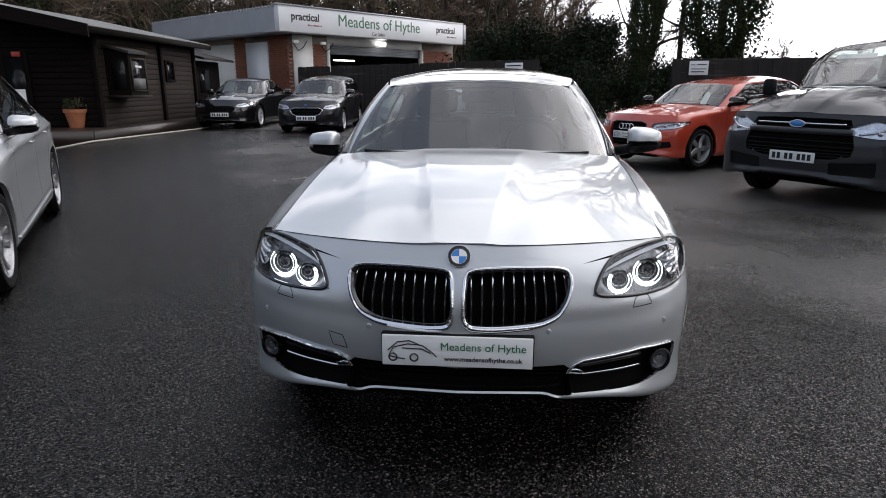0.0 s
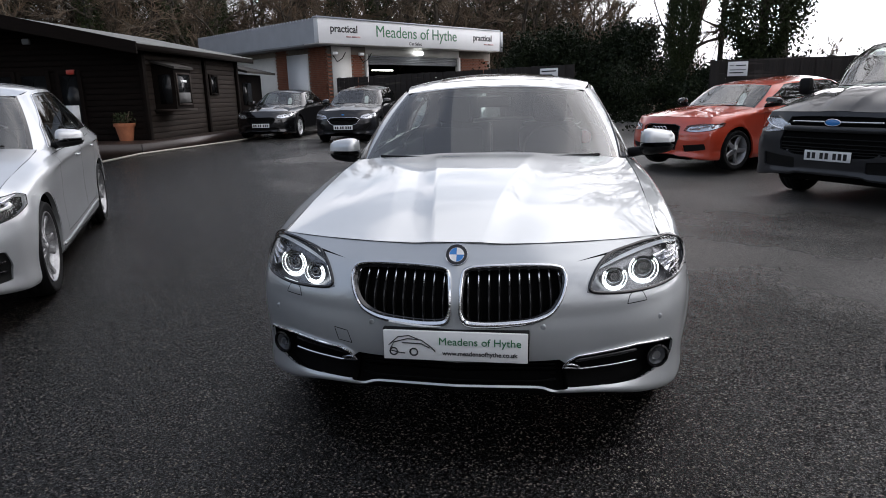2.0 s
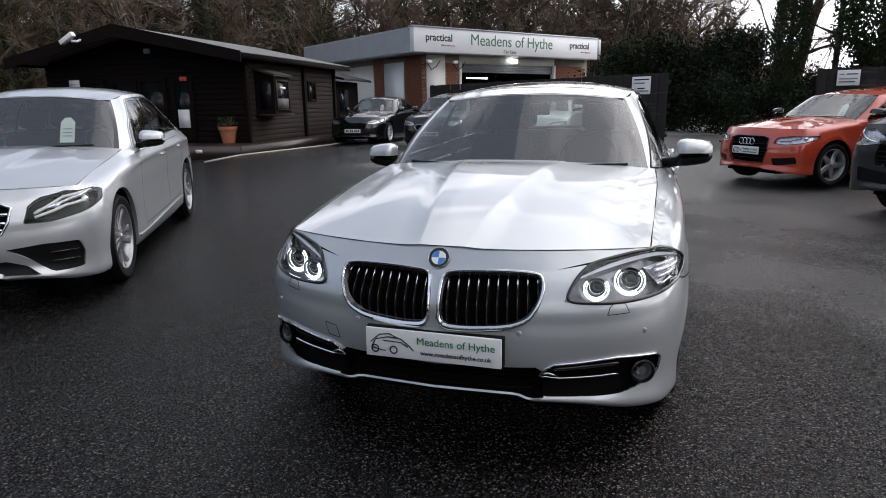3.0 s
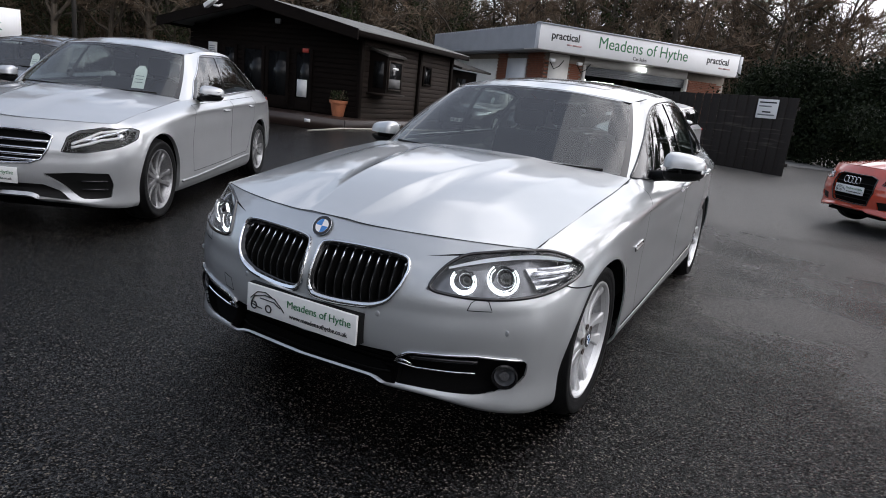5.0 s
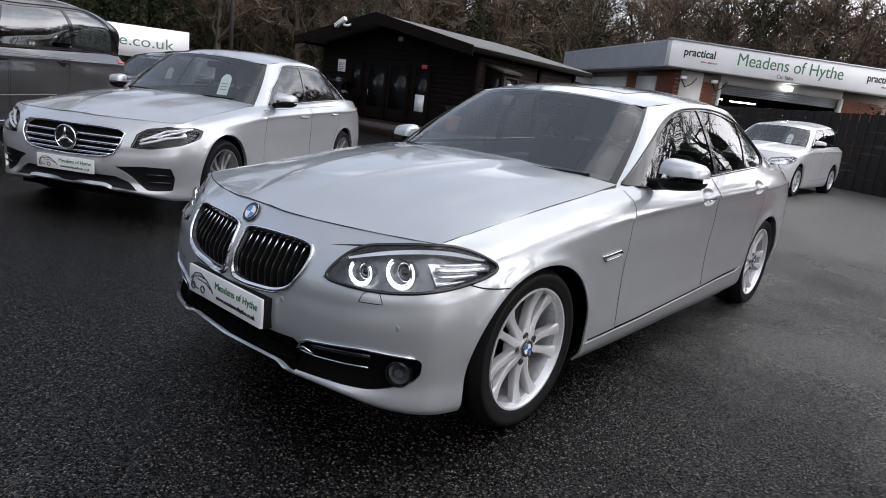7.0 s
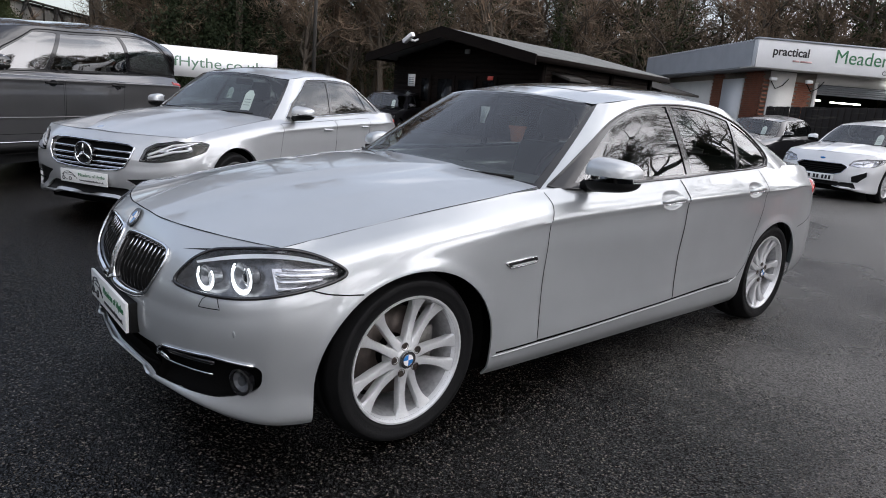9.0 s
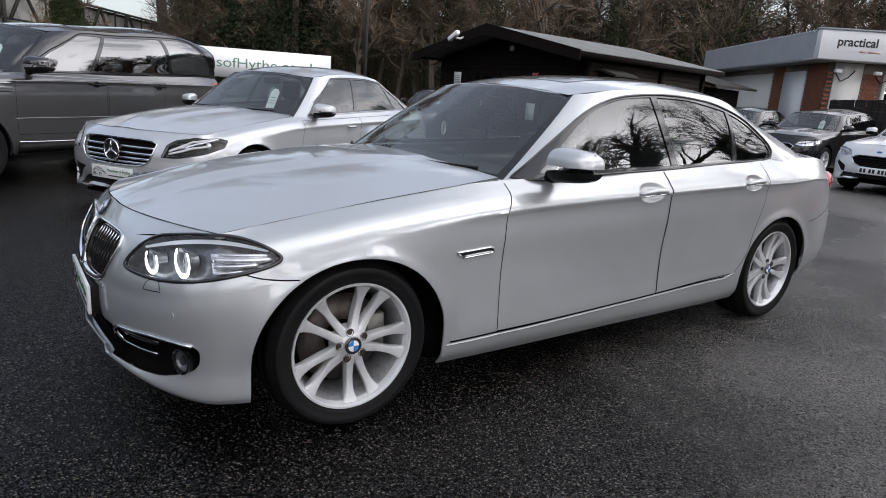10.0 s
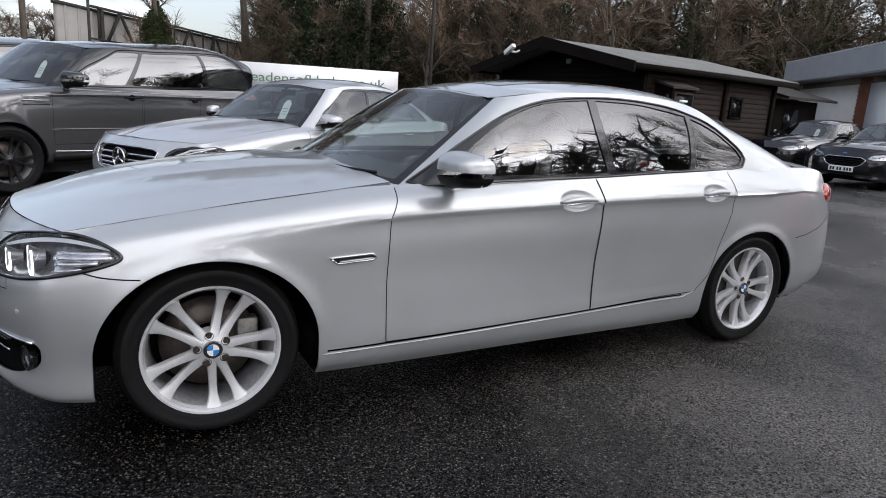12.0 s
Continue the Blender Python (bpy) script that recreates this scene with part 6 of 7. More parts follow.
# ---- timber cabin ----
def cabin():
    c = thing("timber_cabin", "dark stained timber cabin with a shallow felt roof and a deck", "cabin", pose(-9.22, 12.41, 0, 0, 0, 3.4))
    W, L, ze, zr = 7.42, 7.3, 2.68, 3.47
    mid = -W / 2
    for s, x0 in ((1, 0.0), (-1, -W)):
        b = bmesh.new()
        prism([(x0, ze - .10), (x0, ze), (mid, zr), (mid, zr - .12)], 0, L, b)
        part("roof", b, FELT, c)
        part("bargeboard", prism([(x0 + .02 * s, ze - .26), (x0 + .02 * s, ze + .02), (mid, zr + .03), (mid, zr - .30)], -.05, -.004), SHADED_STAIN, c)
        part("eave_board", box(x0 - .02, x0 + .02, 0, L, ze - .17, ze - .02), SHADED_STAIN, c)
    xr, xl, yf, yb = -.45, -W + .45, .85, L - .5
    part("wall_core", prism([(xr - .06, .1), (xr - .06, ze - .1), (mid, zr - .14), (xl + .06, ze - .1), (xl + .06, .1)], yf + .06, yb), SHADED_STAIN, c)
    h = .145
    n = int((ze - .3) / h)
    for i in range(n):
        z = .2 + i * h
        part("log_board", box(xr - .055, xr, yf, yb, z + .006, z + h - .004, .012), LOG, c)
    for i in range(n + 5):
        z = .2 + i * h
        half = W / 2 - .45 if z + h < ze - .1 else max(.05, (zr - .15 - z - h) / (zr - ze) * W / 2)
        part("front_board", box(max(xl, mid - half), min(xr, mid + half), yf, yf + .055, z + .006, z + h - .004, .012), SHADED_STAIN, c)
    for y in (yf + .02, 4.35, yb - .05):
        part("corner_post", box(xr - .02, xr + .09, y - .07, y + .07, .12, ze - .1, .02), SHADED_STAIN, c)
    # bay window
    bay = new("bay_window")
    bay.parent = c
    y0, y1, z0, z1, d = 1.35, 2.27, 1.10, 2.12, .60
    part("bay_body", prism([(xr, z0), (xr + d, z0), (xr + d, z1), (xr, z1 + .12)], y0, y1), SHADED_STAIN, bay)
    part("bay_roof", prism([(xr, z1 + .24), (xr, z1 + .17), (xr + d + .06, z1), (xr + d + .06, z1 + .06)], y0 - .06, y1 + .06), POLE, bay)
    part("lit_sign", box(xr + d + .013, xr + d + .02, y0 + .30, y0 + .62, z1 - .34, z1 - .28), WHITE, bay)
    for a in (y0 + .12,):
        part("pane", box(xr + d - .01, xr + d + .012, a, a + .68, z0 + .14, z1 - .14), WINDOW, bay)
        for q in ((a - .05, a, z0 + .1, z1 - .1), (a + .68, a + .73, z0 + .1, z1 - .1), (a, a + .68, z0 + .09, z0 + .14), (a, a + .68, z1 - .14, z1 - .09)):
            part("frame", box(xr + d, xr + d + .03, *q), LOG, bay)
    part("pane", box(xr + .16, xr + d - .10, y0 - .012, y0 + .01, z0 + .14, z1 - .14), WINDOW, bay)
    # reflection low in the bay pane, drawn as a pale sheet
    part("blind", box(xr + d + .0125, xr + d + .016, y0 + .14, y0 + .78, z0 + .16, z0 + .42), REFLECTION, bay, "pale blind behind the lower pane")
    part("sill", box(xr, xr + d + .08, y0 - .06, y1 + .06, z0 - .07, z0), LOG, bay)
    sm = new("window")
    sm.parent = c
    part("pane", box(xr, xr + .02, 4.72, 5.16, 1.52, 2.02), WINDOW, sm)
    for q in ((4.65, 4.72, 1.45, 2.09), (5.16, 5.23, 1.45, 2.09), (4.72, 5.16, 1.45, 1.52), (4.72, 5.16, 2.02, 2.09)):
        part("frame", box(xr, xr + .05, *q), SHADED_STAIN, sm)
    # glazed doors and front panes
    for k, (a, b) in enumerate(((-4.75, -3.85), (-3.80, -2.90), (-2.75, -2.05), (-5.55, -4.95))):
        dr = new("glazed_door" if k < 2 else "window")
        dr.parent = c
        z0 = .37 if k < 3 else .9
        part("pane", box(a + .11, b - .11, yf - .035, yf - .015, z0 + .35, 2.0), WINDOW, dr)
        for q in ((a, a + .11, z0, 2.12), (b - .11, b, z0, 2.12), (a + .11, b - .11, 2.0, 2.12), (a + .11, b - .11, z0, z0 + .35)):
            part("frame", box(q[0], q[1], yf - .055, yf - .005, q[2], q[3], .008), SHADED_STAIN, dr)
        if k == 0:
            part("handle", tube([(a + .16, yf - .09, 1.05), (a + .16, yf - .09, 1.25)], .012, 6), SATIN, dr)
    sg = new("notice")
    sg.parent = c
    part("notice_sheet", box(-6.15, -5.80, yf - .03, yf - .006, 1.72, 2.12), WHITE, sg)
    for i in range(4):
        part("printed_bar", box(-6.10, -5.85, yf - .034, yf - .031, 1.80 + .06 * i, 1.825 + .06 * i), GREYINK, sg)
    part("red_lamp", box(-2.42, -2.20, yf - .07, yf - .006, 2.02, 2.14, .015), REDINK, c)
    # white sheet stands for a pale car mirrored in the glass
    part("door_reflection", box(-2.58, -2.22, yf - .05, yf - .037, .75, 1.25), WHITE, c)
    # deck
    dk = bmesh.new()
    for i in range(11):
        part("deck_board", box(-W + .2, .15, -.55 + i * .155, -.55 + i * .155 + .147, .30, .33, .004), DECK, c)
    part("deck_edge", box(-W + .2, .15, -.60, -.56, .0, .325), DECK, c)
    part("deck_edge", box(.155, .19, -.60, 7.0, .0, .32), DECK, c)
    for i in range(3):
        part("deck_board", box(-.40 + i * .185, -.40 + i * .185 + .177, 1.16, 7.0, .30, .33, .004), DECK, c)
    part("deck_label", box(-1.15, -.95, -.606, -.602, .15, .24), WHITE, c)
    # camera on the bargeboard, vent, annexe
    cc = new("security_camera")
    cc.parent = c
    part("camera_body", box(-.24, .24, -.07, .07, -.06, .07, .02, None, Matrix.Translation((-4.95, -.28, 3.14)) @ Matrix.Rotation(radians(-28), 4, "Y")), WHITE, cc)
    part("bracket", tube([(-4.75, -.05, 3.12), (-4.72, -.2, 3.06), (-4.85, -.26, 3.08)], .035, 8), WHITE, cc)
    part("gable_lamp", box(mid + .25, mid + .45, yf - .10, yf - .02, 2.78, 2.92, .02), GREYINK, c)
    an = new("annexe")
    an.parent = c
    part("annexe_wall", box(-3.4, -.75, L - .2, L + 2.6, 0, 2.2), SHADED_STAIN, an)
    part("annexe_roof", prism([(-.25, 2.20), (-.25, 2.28), (-2.1, 2.72), (-3.9, 2.28), (-3.9, 2.2), (-2.1, 2.62)], L + .02, L + 2.9), POLE, an)
    part("annexe_window", box(-.75, -.72, L + .7, L + 1.5, 1.1, 1.9), WINDOW, an)
    return c


cabin()


def flower_pot():
    p = thing("plant_pot", "round terracotta pot with a straggly winter plant on the deck", "plant pot", pose(-10.28, 13.10, .33) @ Matrix.Diagonal((1.22, 1.22, 1.22, 1)))
    b = lathe([(0.0, .001), (0, .13), (.02, .135), (.30, .19), (.30, .215), (.37, .22), (.37, .19), (.33, .18), (.33, .001)], 28)
    bmesh.ops.transform(b, matrix=Matrix.Rotation(-math.pi / 2, 4, "Y"), verts=b.verts)
    for v in b.verts:
        v.co.z = abs(v.co.z)
    bmesh.ops.recalc_face_normals(b, faces=b.faces)
    part("pot", b, TERRA, p)
    rng = random.Random(5)
    st = bmesh.new()
    for i in range(26):
        a, r = rng.uniform(0, 6.28), rng.uniform(.05, .24)
        tube([(0, 0, .33), (.5 * r * math.cos(a), .5 * r * math.sin(a), .42), (r * math.cos(a), r * math.sin(a), .33 + rng.uniform(.06, .3))], [.006, .005, .003], 4, False, st)
    part("stems", st, TWIG, p)
    V, F = [], []
    for i in range(160):
        a, r, z = rng.uniform(0, 6.28), rng.uniform(.03, .24), .36 + rng.uniform(0, .22)
        leaf(V, F, (r * math.cos(a), r * math.sin(a), z), .035, rng)
    me = bpy.data.meshes.new("foliage")
    me.from_pydata(V, [], F)
    me.materials.append(IVY)
    o = new("foliage", me)
    o.parent = p


def leaf(V, F, p, s, rng):
    a, t, r = rng.uniform(0, 6.28), rng.uniform(-.9, .9), rng.uniform(0, 6.28)
    n = Vector((math.cos(a) * math.cos(t), math.sin(a) * math.cos(t), math.sin(t)))
    u = n.orthogonal().normalized()
    w = n.cross(u)
    d = (u * math.cos(r) + w * math.sin(r)) * s
    e = n.cross(d) * .55
    P = Vector(p)
    i = len(V)
    V += [tuple(P - d), tuple(P + e + n * s * .15), tuple(P + d), tuple(P - e + n * s * .15)]
    F.append((i, i + 1, i + 2, i + 3))


flower_pot()
hz = thing("garden_hose", "pale hose lying along the deck edge", "hose")
part("hose_line", tube([(x, y, z + float(rise(x + .15, y))) for x, y, z in ((-9.2, 10.6, .02), (-8.95, 11.6, .02), (-8.8, 12.6, .02), (-8.65, 14.2, .02), (-8.5, 15.8, .02), (-8.65, 17.2, .03), (-8.85, 18.6, .25), (-8.9, 18.9, .5))], .022, 6), HOSE, hz)
rl = thing("pipe_rail", "bent pale metal standpipe frame at the cabin corner", "rail")
part("rail_bar", tube([(-8.9, 18.7, 0), (-8.9, 18.7, .85), (-8.8, 18.8, .95), (-8.5, 19.1, .95), (-8.4, 19.2, .85), (-8.4, 19.2, 0)], .025, 8), SATIN, rl)
part("rail_bar", tube([(-8.9, 18.7, .45), (-8.4, 19.2, .45)], .02, 8), SATIN, rl)


# ---- brick sales building ----
def building():
    b = thing("sales_building", "flat-roofed brick sales building with a white sign fascia", "building", pose(-8.26, 22.7, 0, 0, 0, 53.1))
    zt, zb = 4.32, 3.38
    part("sign_fascia", box(0, 10.85, -.02, .25, zb, zt, .01), SIGNW, b, "white sign fascia")
    part("fascia_trim", box(-.03, 10.853, -.05, .27, zt, zt + .06), FASCIA, b)
    part("fascia_end", box(10.85, 11.1, -.0, .25, zb, zt), FASCIA, b)
    sf = bmesh.new()
    prism([(0, zb + .02), (.0, zt), (.30, zt), (.30, zb + .02)], 0.25, 10.6, sf)
    part("side_fascia", sf, FASCIA, b, "grey metal side fascia")
    for i in range(46):
        part("fascia_rib", box(-.018, 0, .3 + i * .225, .36 + i * .225, zt - .07, zt + .02), FASCIA, b)
    part("side_soffit", box(.02, .8, .3, 10.6, zb - .05, zb + .02), GREYINK, b)
    part("roof_slab", box(.2, 11.2, .2, 10.5, zt - .25, zt - .05), FELT, b)
    x0, yw = .75, .55
    part("soffit", box(0, 10.85, .0, 1.0, zb - .02, zb + .04), CREAM, b)
    # walls behind the brick faces
    part("wall", box(x0 + .05, 2.75, yw + .05, yw + .30, 0, zb), MORTAR, b)
    part("wall", box(8.5, 10.8, yw + .05, yw + .30, 0, zb), MORTAR, b)
    part("wall", box(2.75, 8.5, yw + .05, yw + .30, 3.02, zb), CREAM, b)
    part("side_wall", box(x0 + .05, x0 + .3, yw + .05, 10.3, 0, zb), MORTAR, b)
    part("cream_panel", box(1.0, 1.95, yw - .005, yw + .06, 0, zb - .05), CREAM, b)
    part("white_door", box(x0 - .02, x0 + .06, 2.0, 3.6, 0, zb - .28), SIGNW, b)
    part("cream_panel", box(x0 - .015, x0 + .06, 4.6, 10.3, 0, zb - .28), CREAM, b)
    # roller door, half up, and the workshop inside
    rd = new("roller_door")
    rd.parent = b
    for i in range(5):
        part("shutter_slat", box(2.8, 8.45, yw + .10, yw + .13, 2.645 + i * .075, 2.645 + i * .075 + .07, .012), SHUT, rd)
    part("door_frame", box(8.40, 8.52, yw - .03, yw + .2, 0, 3.05), CREAM, rd)
    part("door_frame", box(2.72, 2.82, yw - .03, yw + .2, 0, 3.05), CREAM, rd)
    # inner walls and ceiling coloured near black for the shade indoors
    part("workshop", box(2.0, 10.0, 7.0, 7.1, 0, zb), SHADEDIN, b)
    part("workshop", box(1.1, 1.2, yw + .3, 7.0, 0, zb), SHADEDIN, b)
    part("workshop", box(10.0, 10.1, yw + .3, 7.0, 0, zb), SHADEDIN, b)
    part("workshop_ceiling", box(1.1, 10.1, yw + .3, 7.1, zb - .1, zb - .02), SHADEDIN, b)
    for x, y, z in ((3.6, 2.4, 2.50), (6.0, 3.4, 2.52), (7.2, 1.4, 2.12)):
        part("tube_lamp", box(x - .65, x + .65, y, y + .07, z, z + .06, .01), TUBEL, b, "lit fluorescent tube")
    part("flood_lamp", box(5.6, 5.85, yw - .25, yw - .1, 3.08, 3.24, .02), FLOOD, b, "lit white flood lamp")
    for x in (.95, 2.3):
        part("security_camera", box(x - .10, x + .14, yw - .3, yw - .15, 2.98, 3.10, .03), SIGNW, b)
        part("camera_cable", tube([(x, yw - .1, 3.0), (x + .25, yw - .06, 2.72), (x + .5, yw - .06, 2.85), (x + .7, yw - .05, 3.1)], .018, 5), GAP, b)
    # writing
    up = Matrix.Translation((0, -.026, 0)) @ Matrix.Rotation(math.pi / 2, 4, "X")
    text("Meadens of Hythe", .66, GREEN, b, Matrix.Translation((5.3, 0, 3.93)) @ up, depth=.004)
    text("Car Sales", .20, INK, b, Matrix.Translation((5.1, 0, 3.52)) @ up, depth=.004)
    for x in (1.25, 9.55):
        text("practical", .40, INK, b, Matrix.Translation((x, 0, 3.95)) @ up, depth=.004, bold=.008)
        part("small_print_bar", box(x + .10, x + .34, -.03, -.021, 3.64, 3.70), PALERED, b)
        part("small_print_bar", box(x + .38, x + .80, -.03, -.021, 3.64, 3.70), PALERED, b)
    part("sign_joint", box(0.0, .02, -.024, .0, zb, zt), FASCIA, b)
    # brick faces, laid in courses
    me = bpy.data.meshes.new("brick")
    q = box(0, .215, -.012, .02, 0, .065, .004)
    q.to_mesh(me)
    q.free()
    me.materials.append(BRICK)
    rows = 30
    count = 0
    for z in range(rows):
        zz = 1.15 + z * .075
        if zz > zb - .1:
            break
        for a, e in ((x0 + .02, 1.0), (1.97, 2.72), (8.54, 10.7)):
            x = a + (.1125 if z % 2 else 0)
            while x + .2 < e and count < 300:
                br = new("brick", me)
                br.parent, br.location = b, (x, yw + .03, zz)
                x += .225
                count += 1
    V, F = [], []

    def brick_at(ox, oy, oz, along_y):
        i = len(V)
        for dz in (0, .065):
            for d0, d1 in ((-.012, 0), (-.012, .215), (.03, .215), (.03, 0)):
                V.append((ox + d0, oy + d1, oz + dz) if along_y else (ox + d1, oy + d0, oz + dz))
        F.extend([tuple(i + k for k in f) for f in ((0, 1, 5, 4), (1, 2, 6, 5), (2, 3, 7, 6), (3, 0, 4, 7), (4, 5, 6, 7))])

    for z in range(45):
        zz = .01 + z * .075
        for a, e in ((.6, 2.0), (3.6, 4.6)):
            y = a + (.1125 if z % 2 else 0)
            while y + .2 < e:
                brick_at(x0 + .03, y, zz, True)
                y += .225
        if zz < 1.14:
            for a, e in ((x0 + .02, 1.0), (1.97, 2.72), (8.54, 10.7)):
                x = a + (.1125 if z % 2 else 0)
                while x + .2 < e:
                    brick_at(x, yw + .03, zz, False)
                    x += .225
    bm2 = bpy.data.meshes.new("brickwork")
    bm2.from_pydata(V, [], F)
    bm2.materials.append(BRICK)
    o = tagged(new("brickwork", bm2), kind="stuff")
    o.parent = b


building()


# ---- fences, boards ----
def fence(x0, y0, x1, y1, h, seed, label, posts=2.4):
    L = math.hypot(x1 - x0, y1 - y0)
    f = thing("fence", label, "fence", pose(x0, y0, 0, 0, 0, math.degrees(math.atan2(y1 - y0, x1 - x0))), "dark boundary fences")
    rng = random.Random(seed)
    me = bpy.data.meshes.new("fence_board")
    q = box(0, .165, -.011, .011, 0, 1.0, .004)
    q.to_mesh(me)
    q.free()
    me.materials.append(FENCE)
    for i in range(int(L / .152)):
        o = new("fence_board", me)
        o.parent = f
        o.matrix_basis = Matrix.Translation((i * .152, (-.024, .0)[i % 2] + rng.uniform(-.004, .0), .03)) @ Matrix.Rotation(radians(rng.uniform(-.5, .5)), 4, "Y") @ Matrix.Diagonal((1, 1, h - .03 + rng.uniform(-.012, .008), 1))
    for z in (.35, h * .55, h - .3):
        part("rail", box(0, L, .02, .06, z, z + .09), FENCE, f)
    k = 0.0
    while k <= L:
        part("post", box(k - .05, k + .05, .06, .16, 0, h + .02, .01), FENCE, f)
        k += posts
    return f


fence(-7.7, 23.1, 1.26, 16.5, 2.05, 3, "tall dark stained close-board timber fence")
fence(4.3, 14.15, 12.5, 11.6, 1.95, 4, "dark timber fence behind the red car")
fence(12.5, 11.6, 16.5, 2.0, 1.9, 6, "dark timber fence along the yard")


CONC = mat("wet_concrete", (0.30, 0.29, 0.27), 0.45, amp=0.35, scale=1.5, bump=0.2, bscale=30)
tagged(part("concrete_apron", box(.9, 6.2, 22.4, 27.6, .105, .122, .004), CONC), "pale wet concrete slab beyond the end of the fence", "paving", kind="structure")


def notice(name, m, w, h, label, bars):
    n = thing(name, label, "sign", m)
    part("panel", box(-w / 2, w / 2, -.012, .0, 0, h, .003), WHITE, n)
    for i, (a, b, z) in enumerate(bars):
        part("printed_bar", box(a * w, b * w, -.016, -.0125, z * h, (z + .07) * h), (INK, GREYINK)[i % 2], n)
    return n


notice("fence_sign", pose(.55, 16.98, 1.50, 0, 0, -36), .62, .48, "white notice board fixed to the dark fence", [(-.4, .4, .8), (-.4, .2, .6), (-.2, .2, .3), (-.4, .4, .15)])
notice("yard_sign", pose(4.80, 13.88, 1.58, 0, 0, -17), .42, .32, "white warning board on the dark fence", [(-.1, .4, .7), (-.4, .4, .4), (-.4, .3, .2), (-.4, -.2, .7)])

FADED = mat("faded_green", (0.10, 0.19, 0.13), 0.5)
bn = thing("banner_board", "long white sign board with thin green letters", "sign", pose(-30.4, 15.2, 0, 0, 0, 68))
part("panel", box(-10.5, 0, -.03, .03, 1.5, 3.0), SIGNW, bn)
for x in (-10.2, -7, -3.5, -.3):
    part("post", box(x - .06, x + .06, .04, .16, 0, 2.9), POLE, bn)
text("www.MeadensofHythe.co.uk", .72, FADED, bn, Matrix.Translation((-5.75, -.034, 2.24)) @ Matrix.Diagonal((1.20, 1, 1, 1)) @ Matrix.Rotation(math.pi / 2, 4, "X"), depth=.004)

# ---- industrial shed with a lattice screen, far off ----
sh = thing("industrial_shed", "long grey clad industrial wall behind a steel lattice", "building", pose(-33, -6, 0, 0, 0, 145))
part("cladding", box(8, 56, 0, .3, 0, 5.5), CLAD, sh)
part("roof_edge", box(7.9, 56.1, -.08, .36, 5.5, 5.66), POLE, sh)
for i in range(43):
    part("cladding_rib", box(8.4 + i * 1.1, 8.55 + i * 1.1, -.06, 0, 0, 5.5), CLAD, sh)


# ---- trees and woods ----
def bough(V, F, pts, radii, n=4):
    prev = None
    side = None
    for i, p in enumerate(pts):
        d = (pts[min(i + 1, len(pts) - 1)] - pts[max(i - 1, 0)]).normalized()
        side = d.orthogonal().normalized() if side is None else (side - d * side.dot(d)).normalized()
        up = d.cross(side)
        k = len(V)
        for j in range(n):
            a = 2 * math.pi * j / n
            V.append(tuple(p + radii[i] * (side * math.cos(a) + up * math.sin(a))))
        if prev is not None:
            for j in range(n):
                F.append((prev + j, prev + (j + 1) % n, k + (j + 1) % n, k + j))
        prev = k


